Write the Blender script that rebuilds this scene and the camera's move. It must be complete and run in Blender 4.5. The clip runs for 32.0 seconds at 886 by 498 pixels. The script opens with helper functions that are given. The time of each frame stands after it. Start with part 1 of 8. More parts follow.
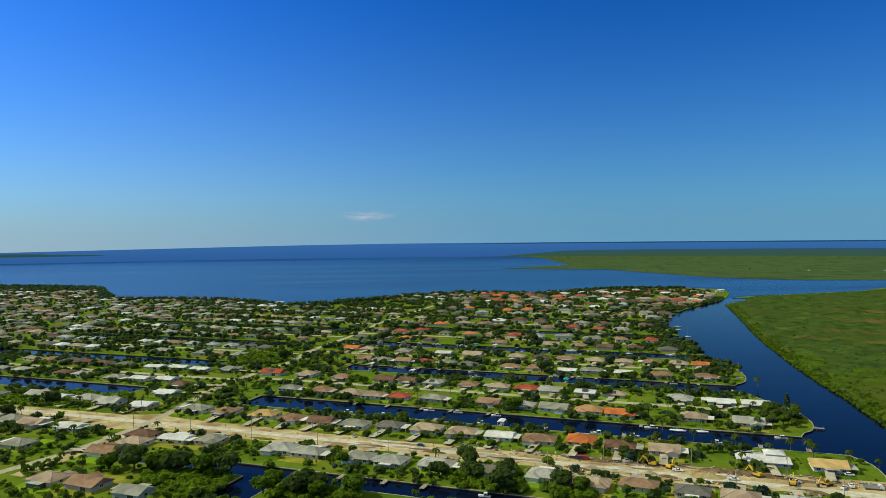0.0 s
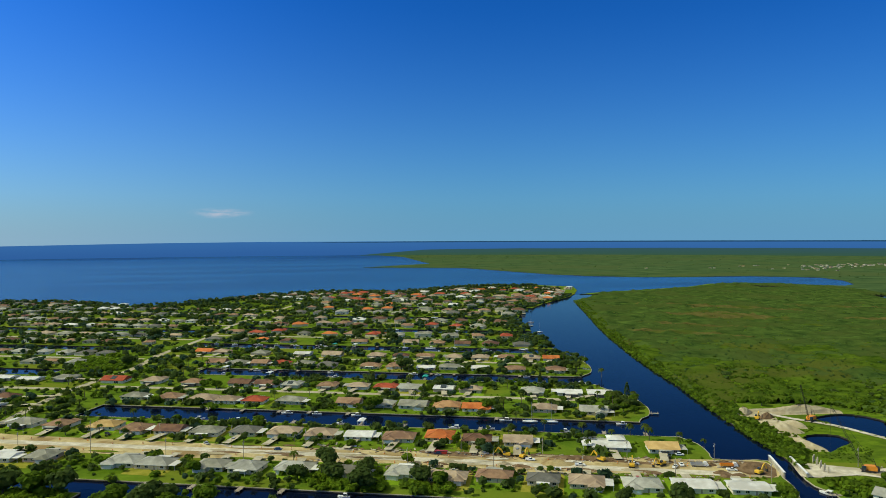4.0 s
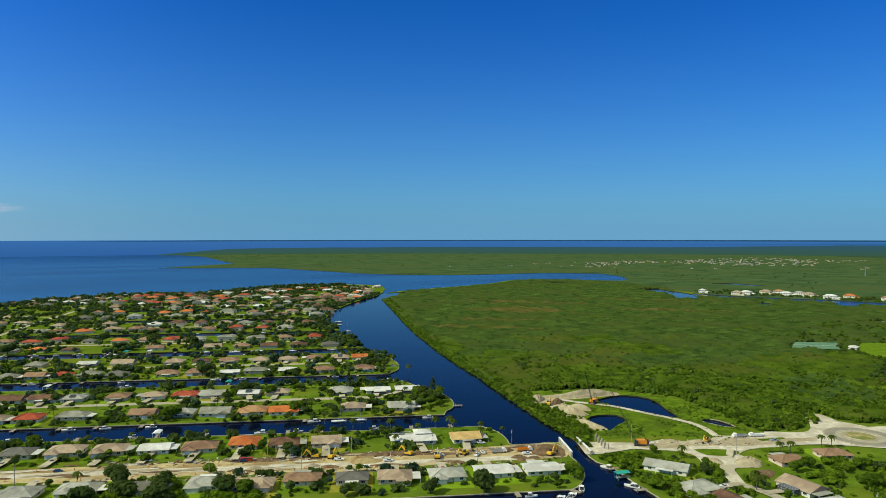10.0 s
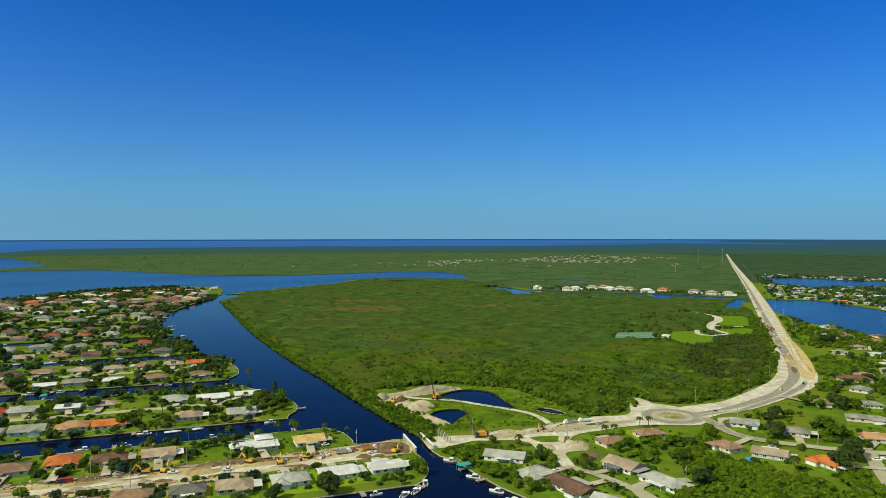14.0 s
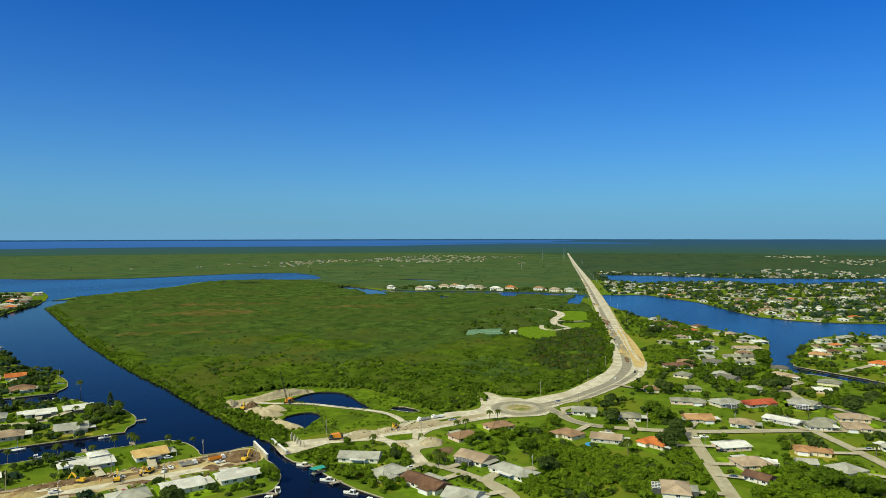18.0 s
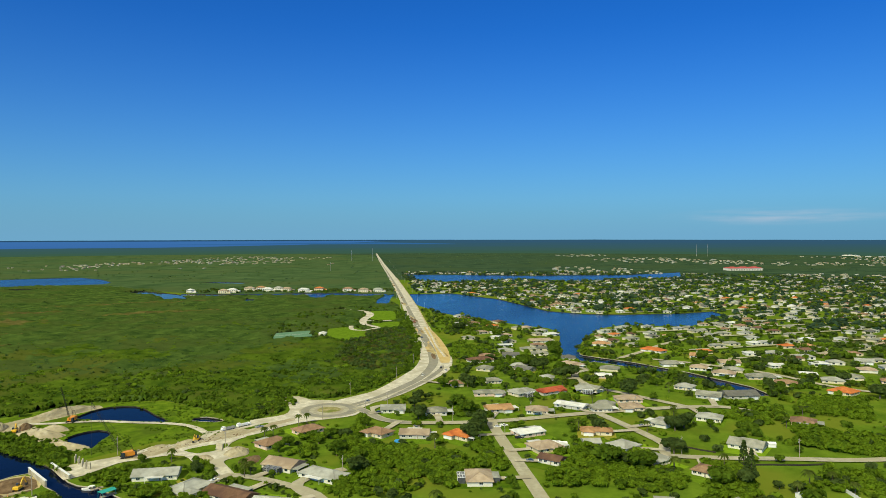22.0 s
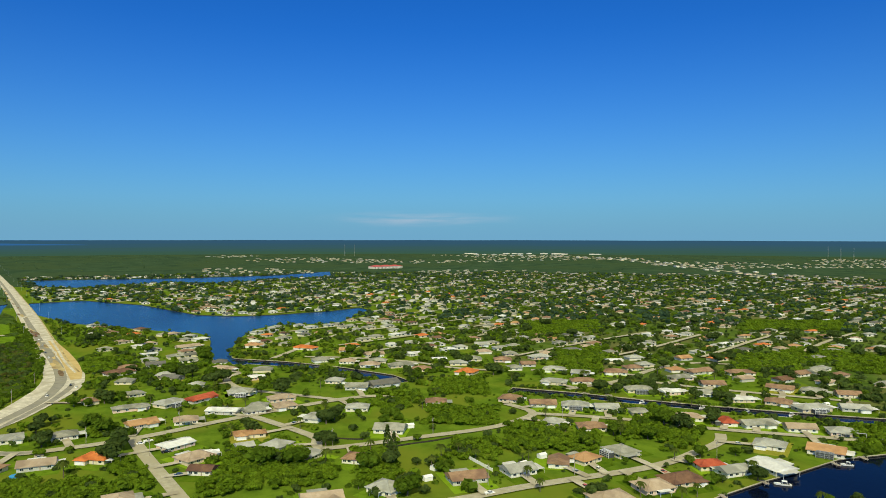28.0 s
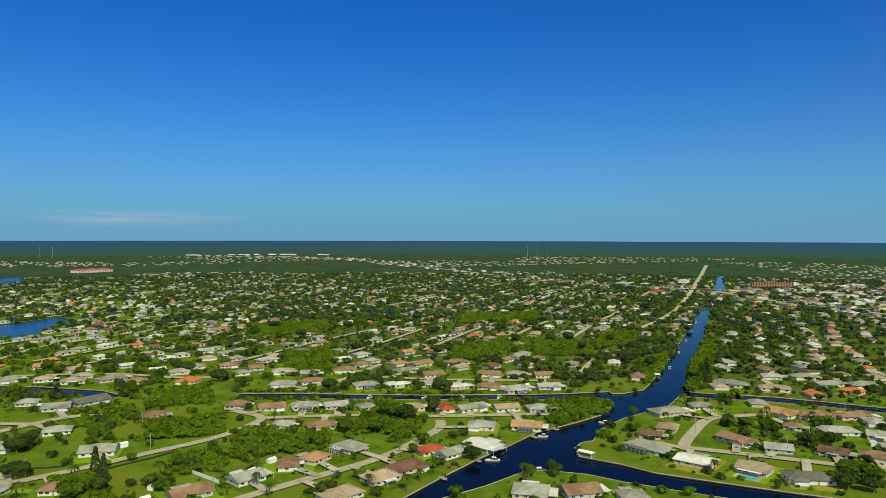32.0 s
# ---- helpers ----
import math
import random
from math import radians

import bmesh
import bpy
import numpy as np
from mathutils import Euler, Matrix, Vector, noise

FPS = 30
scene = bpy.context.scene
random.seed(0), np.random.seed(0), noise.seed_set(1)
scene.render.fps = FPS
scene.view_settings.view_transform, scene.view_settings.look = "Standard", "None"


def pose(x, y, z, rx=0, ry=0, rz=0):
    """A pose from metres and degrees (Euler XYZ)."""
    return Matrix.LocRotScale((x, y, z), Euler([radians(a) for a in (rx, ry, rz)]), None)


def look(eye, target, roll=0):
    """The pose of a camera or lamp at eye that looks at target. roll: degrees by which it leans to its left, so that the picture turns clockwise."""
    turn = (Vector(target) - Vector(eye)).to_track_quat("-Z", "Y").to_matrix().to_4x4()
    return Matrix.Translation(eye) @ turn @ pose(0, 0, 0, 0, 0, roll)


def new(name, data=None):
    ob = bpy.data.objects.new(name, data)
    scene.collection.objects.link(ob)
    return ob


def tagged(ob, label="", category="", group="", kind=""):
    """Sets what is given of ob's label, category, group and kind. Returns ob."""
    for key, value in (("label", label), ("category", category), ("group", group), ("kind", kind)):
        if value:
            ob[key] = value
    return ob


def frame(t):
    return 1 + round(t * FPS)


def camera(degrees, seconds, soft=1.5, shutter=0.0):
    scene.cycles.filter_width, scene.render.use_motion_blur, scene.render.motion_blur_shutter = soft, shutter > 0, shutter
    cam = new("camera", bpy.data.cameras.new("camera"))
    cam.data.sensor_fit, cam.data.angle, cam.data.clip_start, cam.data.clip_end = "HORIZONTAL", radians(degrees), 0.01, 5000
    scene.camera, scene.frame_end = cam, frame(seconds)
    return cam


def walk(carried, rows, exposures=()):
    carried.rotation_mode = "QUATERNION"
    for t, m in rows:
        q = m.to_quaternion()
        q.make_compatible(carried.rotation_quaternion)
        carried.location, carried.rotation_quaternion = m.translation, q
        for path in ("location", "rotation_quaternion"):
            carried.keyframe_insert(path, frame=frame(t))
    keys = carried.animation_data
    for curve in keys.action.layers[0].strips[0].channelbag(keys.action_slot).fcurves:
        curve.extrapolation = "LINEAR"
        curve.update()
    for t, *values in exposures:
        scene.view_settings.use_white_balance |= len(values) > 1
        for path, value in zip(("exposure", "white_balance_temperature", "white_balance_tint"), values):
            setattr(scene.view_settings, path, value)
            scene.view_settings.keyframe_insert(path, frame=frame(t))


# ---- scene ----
H = 120.0
cam = camera(64.96, 32.0, soft=0.77)
PATH = [
    (0.0, 3.41, -0.81, 0.53), (0.5, 5.07, -0.86, 0.45), (1.0, 6.50, -0.89, 0.40),
    (1.5, 7.93, -0.90, 0.37), (2.0, 9.50, -0.92, 0.32), (2.5, 10.98, -0.94, 0.28),
    (3.0, 12.41, -0.96, 0.25), (3.5, 13.69, -0.97, 0.24), (5.5, 18.41, -1.00, 0.29),
    (6.0, 19.70, -1.01, 0.35), (6.5, 20.93, -1.03, 0.27), (7.0, 22.21, -1.04, 0.21),
    (7.5, 23.47, -1.07, 0.14), (8.0, 24.89, -1.08, 0.09), (8.5, 26.28, -1.08, 0.06),
    (9.0, 27.72, -1.09, 0.03), (9.5, 29.13, -1.09, 0.01), (10.0, 30.53, -1.08, 0.02),
    (10.5, 31.92, -1.10, 0.01), (11.0, 33.36, -1.10, -0.00), (11.5, 34.82, -1.09, 0.00),
    (12.0, 36.55, -1.09, 0.02), (12.5, 38.22, -1.12, 0.03), (13.0, 39.94, -1.12, 0.08),
    (13.5, 41.60, -1.12, 0.04), (14.0, 43.33, -1.14, 0.04), (14.5, 44.79, -1.13, 0.03),
    (16.5, 50.58, -1.13, 0.01), (17.0, 52.13, -1.14, 0.05), (17.5, 53.60, -1.13, 0.04),
    (18.0, 55.34, -1.14, 0.06), (18.5, 57.09, -1.14, 0.06), (19.0, 59.01, -1.13, 0.11),
    (19.5, 60.85, -1.12, 0.12), (20.0, 62.91, -1.12, 0.14), (20.5, 64.74, -1.13, 0.11),
    (21.0, 66.74, -1.12, 0.11), (21.5, 68.62, -1.10, 0.08), (22.0, 70.98, -1.10, 0.07),
    (22.5, 73.21, -1.09, 0.07), (23.0, 75.59, -1.08, 0.07), (23.5, 77.72, -1.08, 0.07),
    (24.0, 80.15, -1.10, 0.10), (24.5, 82.31, -1.11, 0.08), (26.5, 91.05, -1.11, -0.03),
    (27.0, 93.91, -1.07, -0.04), (27.5, 96.29, -1.08, -0.08), (28.0, 99.03, -1.06, -0.08),
    (28.5, 101.45, -1.06, -0.10), (29.0, 104.25, -1.06, -0.08), (29.5, 106.71, -1.08, -0.06),
    (30.0, 109.45, -1.08, -0.04), (30.5, 111.94, -1.08, -0.04), (31.0, 114.74, -1.06, -0.06),
    (31.5, 117.70, -1.03, -0.10), (32.0, 121.09, -0.99, -0.13),
]
walk(cam, [(t, pose(0, 0, H, 90 + p, r, -y)) for t, y, p, r in PATH],
     exposures=((0, -0.14, 6250, 10), (6, -0.08, 6200, 10), (13, 0.02, 6280, 10), (19, 0.08, 6480, 10), (25, 0.06, 6560, 10), (28, 0.04, 6580, 10), (30, -0.02, 6540, 10), (32, -0.08, 6520, 10)))

# ---- daylight ----
SUN_AZ, SUN_EL = radians(-80), radians(41)      # azimuth clockwise from +y
world = bpy.data.worlds.new("sky")
scene.world = world
world.use_nodes = True
wt = world.node_tree
wt.nodes.clear()
w_out = wt.nodes.new("ShaderNodeOutputWorld")
w_bg = wt.nodes.new("ShaderNodeBackground")
w_sky = wt.nodes.new("ShaderNodeTexSky")
w_sky.sky_type = "NISHITA"
w_sky.sun_disc = False
w_sky.sun_elevation, w_sky.sun_rotation = SUN_EL, SUN_AZ
w_sky.altitude, w_sky.air_density, w_sky.dust_density, w_sky.ozone_density = 0, 1.0, 0.7, 4.0
w_hsv = wt.nodes.new("ShaderNodeHueSaturation")
w_hsv.inputs["Saturation"].default_value = 1.5
w_hsv.inputs["Value"].default_value = 0.9
wt.links.new(w_sky.outputs[0], w_hsv.inputs["Color"])
w_tint = wt.nodes.new("ShaderNodeMix")
w_tint.data_type, w_tint.blend_type = "RGBA", "MULTIPLY"
w_tint.inputs["Factor"].default_value = 1.0
w_tint.inputs["B"].default_value = (0.31, 0.80, 1.36, 1)
wt.links.new(w_hsv.outputs[0], w_tint.inputs["A"])
w_co, w_sep = wt.nodes.new("ShaderNodeTexCoord"), wt.nodes.new("ShaderNodeSeparateXYZ")
# the sky is brighter and its haze paler on the side of the sun
w_dot = wt.nodes.new("ShaderNodeVectorMath")
w_dot.operation = "DOT_PRODUCT"
w_dot.inputs[1].default_value = (math.sin(SUN_AZ), math.cos(SUN_AZ), 0)
wt.links.new(w_co.outputs["Generated"], w_dot.inputs[0])
w_side = wt.nodes.new("ShaderNodeMapRange")
w_side.interpolation_type = "SMOOTHSTEP"
w_side.inputs["From Min"].default_value, w_side.inputs["From Max"].default_value = -0.2, 1.0
wt.links.new(w_dot.outputs["Value"], w_side.inputs["Value"])
w_gain = wt.nodes.new("ShaderNodeMath")
w_gain.operation = "MULTIPLY_ADD"
w_gain.inputs[1].default_value, w_gain.inputs[2].default_value = 0.65, 1.0
wt.links.new(w_side.outputs[0], w_gain.inputs[0])
w_glow = wt.nodes.new("ShaderNodeVectorMath")
w_glow.operation = "SCALE"
wt.links.new(w_tint.outputs["Result"], w_glow.inputs[0])
wt.links.new(w_gain.outputs[0], w_glow.inputs["Scale"])
# low haze all round, thinning with height
wt.links.new(w_co.outputs["Generated"], w_sep.inputs[0])
w_up = wt.nodes.new("ShaderNodeMath")
w_up.operation = "MAXIMUM"
w_up.inputs[1].default_value = 0.0
wt.links.new(w_sep.outputs["Z"], w_up.inputs[0])
w_fall = wt.nodes.new("ShaderNodeMath")
w_fall.operation = "POWER"
w_fall.inputs[0].default_value = 0.0004
wt.links.new(w_up.outputs[0], w_fall.inputs[1])
w_amt = wt.nodes.new("ShaderNodeMath")
w_amt.operation = "MULTIPLY"
wt.links.new(w_fall.outputs[0], w_amt.inputs[0])
w_amt.inputs[1].default_value = 0.8
w_haze = wt.nodes.new("ShaderNodeMix")
w_haze.data_type = "RGBA"
wt.links.new(w_amt.outputs[0], w_haze.inputs["Factor"])
wt.links.new(w_glow.outputs["Vector"], w_haze.inputs["A"])
w_warm = wt.nodes.new("ShaderNodeMix")
w_warm.data_type = "RGBA"
wt.links.new(w_side.outputs[0], w_warm.inputs["Factor"])
w_warm.inputs["A"].default_value = (1.85, 4.5, 6.9, 1)
w_warm.inputs["B"].default_value = (5.0, 6.3, 7.0, 1)
wt.links.new(w_warm.outputs["Result"], w_haze.inputs["B"])


def cloud(below, az, el, wide, high, amount):
    """A small thin cloud, torn by noise, low over the horizon."""
    a, e = radians(az), radians(el)
    mp = wt.nodes.new("ShaderNodeMapping")
    mp.vector_type = "TEXTURE"
    mp.inputs["Location"].default_value = (math.sin(a) * math.cos(e), math.cos(a) * math.cos(e), math.sin(e))
    mp.inputs["Rotation"].default_value = (0, 0, -a)
    mp.inputs["Scale"].default_value = (wide, 1.0, high)
    wt.links.new(w_co.outputs["Generated"], mp.inputs["Vector"])
    ln = wt.nodes.new("ShaderNodeVectorMath")
    ln.operation = "LENGTH"
    wt.links.new(mp.outputs[0], ln.inputs[0])
    soft_ = wt.nodes.new("ShaderNodeMapRange")
    soft_.interpolation_type = "SMOOTHSTEP"
    soft_.inputs["From Min"].default_value, soft_.inputs["From Max"].default_value = 1.0, 0.0
    soft_.inputs["To Max"].default_value = amount
    wt.links.new(ln.outputs["Value"], soft_.inputs["Value"])
    nz = wt.nodes.new("ShaderNodeTexNoise")
    nz.inputs["Scale"].default_value, nz.inputs["Detail"].default_value = 2.2, 5
    wt.links.new(mp.outputs[0], nz.inputs["Vector"])
    torn = wt.nodes.new("ShaderNodeMapRange")
    torn.inputs["From Min"].default_value, torn.inputs["From Max"].default_value = 0.35, 0.65
    wt.links.new(nz.outputs["Fac"], torn.inputs["Value"])
    mul = wt.nodes.new("ShaderNodeMath")
    mul.operation = "MULTIPLY"
    wt.links.new(soft_.outputs[0], mul.inputs[0])
    wt.links.new(torn.outputs[0], mul.inputs[1])
    mix = wt.nodes.new("ShaderNodeMix")
    mix.data_type = "RGBA"
    wt.links.new(mul.outputs[0], mix.inputs["Factor"])
    wt.links.new(below, mix.inputs["A"])
    mix.inputs["B"].default_value = (6.3, 6.4, 7.2, 1)
    return mix.outputs["Result"]


w_col = cloud(w_haze.outputs["Result"], -2.8, 1.95, 0.05, 0.009, 0.8)
w_col = cloud(w_col, 97, 1.4, 0.17, 0.014, 0.4)
# above the view a paler, neutral sky is added to fill the shade
w_top = wt.nodes.new("ShaderNodeMapRange")
w_top.interpolation_type = "SMOOTHSTEP"
w_top.inputs["From Min"].default_value, w_top.inputs["From Max"].default_value = 0.34, 0.65
wt.links.new(w_up.outputs[0], w_top.inputs["Value"])
w_fill = wt.nodes.new("ShaderNodeMix")
w_fill.data_type = "RGBA"
wt.links.new(w_top.outputs[0], w_fill.inputs["Factor"])
wt.links.new(w_col, w_fill.inputs["A"])
w_fill.inputs["B"].default_value = (5.0, 5.3, 4.2, 1)
wt.links.new(w_fill.outputs["Result"], w_bg.inputs["Color"])
w_bg.inputs["Strength"].default_value = 0.09
wt.links.new(w_bg.outputs[0], w_out.inputs["Surface"])
sun = new("sun", bpy.data.lights.new("sun", "SUN"))
sun.data.energy, sun.data.angle, sun.data.color = 4.0, radians(0.53), (0.955, 0.905, 0.57)
sun.matrix_world = look((math.sin(SUN_AZ) * 900, math.cos(SUN_AZ) * 900, math.tan(SUN_EL) * 900), (0, 0, 0))


# ---- materials ----
def mat(name, a, b=None, scale=0.2, rough=0.8, detail=6, bump=0.0, bscale=1.0, metal=0.0, spec=0.3, big=0.0, c=None, rnd=0.0):
    """Two-colour noise surface; a second, larger noise mixes in c; rnd varies the value piece by piece."""
    a, b, c = [tuple(min(0.82, v * 1.06) for v in q) if q else q for q in (a, b, c)]
    m = bpy.data.materials.new(name)
    m.use_nodes = True
    nt = m.node_tree
    N, L = nt.nodes, nt.links
    p = N["Principled BSDF"]
    p.inputs["Roughness"].default_value, p.inputs["Metallic"].default_value = rough, metal
    p.inputs["Specular IOR Level"].default_value = spec
    geo = N.new("ShaderNodeNewGeometry")
    n1 = N.new("ShaderNodeTexNoise")
    n1.inputs["Scale"].default_value, n1.inputs["Detail"].default_value = scale, detail
    n1.inputs["Roughness"].default_value = 0.65
    L.new(geo.outputs["Position"], n1.inputs["Vector"])
    r1 = N.new("ShaderNodeValToRGB")
    r1.color_ramp.elements[0].position, r1.color_ramp.elements[1].position = 0.36, 0.64
    r1.color_ramp.elements[0].color, r1.color_ramp.elements[1].color = (*a, 1), (*(b or a), 1)
    L.new(n1.outputs["Fac"], r1.inputs["Fac"])
    col = r1.outputs["Color"]
    if c:
        n2 = N.new("ShaderNodeTexNoise")
        n2.inputs["Scale"].default_value, n2.inputs["Detail"].default_value = big, 3
        L.new(geo.outputs["Position"], n2.inputs["Vector"])
        r2 = N.new("ShaderNodeValToRGB")
        r2.color_ramp.elements[0].position, r2.color_ramp.elements[1].position = 0.47, 0.62
        L.new(n2.outputs["Fac"], r2.inputs["Fac"])
        mx = N.new("ShaderNodeMix")
        mx.data_type = "RGBA"
        L.new(r2.outputs["Color"], mx.inputs["Factor"])
        L.new(col, mx.inputs["A"])
        mx.inputs["B"].default_value = (*c, 1)
        col = mx.outputs["Result"]
    if rnd:
        oi = N.new("ShaderNodeObjectInfo")
        add = N.new("ShaderNodeMath")
        add.operation = "ADD"
        L.new(oi.outputs["Random"], add.inputs[0])
        L.new(geo.outputs["Random Per Island"], add.inputs[1])
        fr = N.new("ShaderNodeMath")
        fr.operation = "FRACT"
        L.new(add.outputs[0], fr.inputs[0])
        mr = N.new("ShaderNodeMapRange")
        mr.inputs["To Min"].default_value, mr.inputs["To Max"].default_value = 1 - rnd, 1 + rnd
        L.new(fr.outputs[0], mr.inputs["Value"])
        hs = N.new("ShaderNodeHueSaturation")
        L.new(mr.outputs["Result"], hs.inputs["Value"])
        L.new(col, hs.inputs["Color"])
        col = hs.outputs["Color"]
    L.new(col, p.inputs["Base Color"])
    if bump:
        n3 = N.new("ShaderNodeTexNoise")
        n3.inputs["Scale"].default_value, n3.inputs["Detail"].default_value = bscale, 4
        L.new(geo.outputs["Position"], n3.inputs["Vector"])
        bp = N.new("ShaderNodeBump")
        bp.inputs["Strength"].default_value, bp.inputs["Distance"].default_value = bump, 0.3
        L.new(n3.outputs["Fac"], bp.inputs["Height"])
        L.new(bp.outputs["Normal"], p.inputs["Normal"])
    return m


M_GRASS = mat("lawn", (0.066, 0.120, 0.010), (0.128, 0.200, 0.017), 0.06, 0.95, detail=10, big=0.018, c=(0.135, 0.170, 0.018), bump=0.3, bscale=3, spec=0.0)
M_MARSH = mat("marsh_grass", (0.060, 0.115, 0.008), (0.135, 0.205, 0.014), 0.15, 0.95, detail=9, big=0.05, c=(0.07, 0.11, 0.012), bump=0.6, bscale=1.5, spec=0.0)
M_SAND = mat("sandy_earth", (0.34, 0.265, 0.12), (0.60, 0.505, 0.285), 0.12, 0.95, detail=10, big=0.06, c=(0.27, 0.19, 0.09), bump=0.4, bscale=1.5, spec=0.02)
M_SHELL = mat("shell_rock", (0.43, 0.395, 0.31), (0.65, 0.605, 0.51), 0.25, 0.95, detail=10, big=0.08, c=(0.42, 0.38, 0.29), bump=0.5, bscale=1.5, spec=0.02)
M_SPOIL = mat("shell_spoil", (0.30, 0.255, 0.165), (0.47, 0.41, 0.285), 0.3, 0.95, detail=10, big=0.12, c=(0.33, 0.28, 0.18), bump=0.7, bscale=1.2, spec=0.02)
M_OCHRE = mat("ochre_fill", (0.46, 0.33, 0.13), (0.55, 0.42, 0.20), 0.1, 0.95, bump=0.3, bscale=1.5, spec=0.02)
M_EARTH = mat("dark_earth", (0.11, 0.07, 0.04), (0.22, 0.15, 0.09), 0.2, 0.95, bump=0.6, bscale=1, spec=0.02)
M_EARTHGRASS = mat("thin_dry_grass", (0.20, 0.19, 0.07), (0.40, 0.34, 0.17), 0.35, 0.95, detail=10, big=0.1, c=(0.17, 0.19, 0.05), bump=0.3, bscale=2, spec=0.0)
M_ROAD = mat("worn_asphalt", (0.32, 0.295, 0.215), (0.44, 0.405, 0.305), 0.3, 0.9, big=0.04, c=(0.36, 0.325, 0.23), spec=0.02)
M_LAWNS = [mat("mown_lawn", (0.085, 0.152, 0.009), (0.138, 0.228, 0.016), 0.2, 0.95, detail=8, bump=0.2, bscale=4, spec=0.0),
           mat("dry_lawn", (0.19, 0.20, 0.022), (0.29, 0.27, 0.045), 0.15, 0.95, detail=8, bump=0.2, bscale=4, spec=0.0),
           mat("bright_lawn", (0.138, 0.235, 0.011), (0.200, 0.315, 0.019), 0.12, 0.95, detail=8, bump=0.2, bscale=4, spec=0.0),
           mat("dark_lawn", (0.05, 0.10, 0.006), (0.10, 0.16, 0.010), 0.15, 0.95, detail=8, bump=0.2, bscale=4, spec=0.0)]
M_TARMAC = mat("new_asphalt", (0.21, 0.20, 0.165), (0.30, 0.28, 0.23), 0.15, 0.95, detail=9, big=0.05, c=(0.28, 0.26, 0.20), spec=0.02)
M_CONC = mat("concrete", (0.38, 0.345, 0.26), (0.50, 0.455, 0.35), 0.3, 0.95, big=0.06, c=(0.33, 0.29, 0.21), spec=0.05)
M_PAINT = mat("white_road_paint", (0.7, 0.7, 0.66), (0.5, 0.5, 0.46), 0.6, 0.8)
M_MUD = mat("canal_bed", (0.03, 0.03, 0.025), (0.05, 0.045, 0.03), 0.3, 1.0)
M_WOOD = mat("weathered_timber", (0.26, 0.22, 0.17), (0.38, 0.33, 0.27), 1.5, 0.9)
M_WHITE = mat("white_paint", (0.72, 0.72, 0.70), (0.8, 0.8, 0.78), 0.8, 0.5)
M_STEEL = mat("galvanised_steel", (0.42, 0.43, 0.44), (0.5, 0.5, 0.5), 1, 0.45, metal=0.6)
M_DARK = mat("dark_rubber", (0.02, 0.02, 0.02), (0.035, 0.035, 0.035), 2, 0.8)
M_GLASS = mat("window_glass", (0.02, 0.03, 0.04), (0.03, 0.045, 0.06), 0.4, 0.08, spec=0.6)
M_SCREEN = mat("dark_insect_screen", (0.05, 0.055, 0.06), (0.08, 0.085, 0.09), 0.7, 0.6)
M_POOL = mat("pool_water", (0.05, 0.38, 0.42), (0.07, 0.46, 0.50), 0.3, 0.1, spec=0.5)
M_TEAL = mat("teal_canvas", (0.02, 0.28, 0.25), (0.03, 0.34, 0.30), 0.5, 0.7)
M_BLUE = mat("blue_tarpaulin", (0.04, 0.25, 0.55), (0.05, 0.3, 0.6), 0.5, 0.6)
M_YELLOW = mat("machine_yellow", (0.62, 0.36, 0.02), (0.7, 0.42, 0.03), 0.8, 0.5)
M_ORANGE = mat("machine_orange", (0.62, 0.22, 0.02), (0.68, 0.27, 0.03), 0.8, 0.5)
M_FLOOR = mat("woodland_floor", (0.038, 0.076, 0.012), (0.072, 0.120, 0.018), 0.02, 0.95, big=0.006, c=(0.06, 0.09, 0.02), bump=0.5, bscale=0.4, spec=0.0)
# far woodland floors, the blue of distance haze mixed into their green
M_HAZECOAST = mat("far_woodland_floor", (0.036, 0.072, 0.027), (0.074, 0.120, 0.046), 0.012, 0.95, detail=12, big=0.003, c=(0.066, 0.098, 0.036), spec=0.0)
M_HAZEWOOD = mat("pine_woodland_floor", (0.024, 0.050, 0.028), (0.052, 0.090, 0.046), 0.012, 0.95, detail=12, big=0.003, c=(0.044, 0.074, 0.034), spec=0.0)
# mixed yards, partly greyed by distance haze put into the colour
M_YARD = mat("mixed_yards", (0.048, 0.088, 0.014), (0.100, 0.150, 0.026), 0.05, 0.95, detail=12, big=0.012, c=(0.115, 0.125, 0.040), spec=0.0)
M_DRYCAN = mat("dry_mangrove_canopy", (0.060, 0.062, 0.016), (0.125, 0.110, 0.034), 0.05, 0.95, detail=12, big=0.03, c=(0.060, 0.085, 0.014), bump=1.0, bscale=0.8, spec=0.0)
# back of the mangroves: distance haze put into a bluer green
M_HAZECAN = mat("blue_green_mangrove_canopy", (0.024, 0.050, 0.011), (0.070, 0.114, 0.022), 0.05, 0.95, detail=12, big=0.012, c=(0.054, 0.080, 0.018), bump=1.0, bscale=0.8, spec=0.0)
M_TRUNK = mat("bark", (0.10, 0.08, 0.06), (0.17, 0.14, 0.11), 2.0, 0.95, spec=0.1)


def leaf(name, a, b, spec=0.03):
    """Foliage: half of the light passes through the leaves."""
    m = mat(name, a, b, 0.09, 0.85, spec=spec, rnd=0.25)
    N, L = m.node_tree.nodes, m.node_tree.links
    p = N["Principled BSDF"]
    tr, mx = N.new("ShaderNodeBsdfTranslucent"), N.new("ShaderNodeMixShader")
    L.new(p.inputs["Base Color"].links[0].from_socket, tr.inputs["Color"])
    mx.inputs[0].default_value = 0.6
    L.new(p.outputs[0], mx.inputs[1])
    L.new(tr.outputs[0], mx.inputs[2])
    L.new(mx.outputs[0], N["Material Output"].inputs["Surface"])
    return m


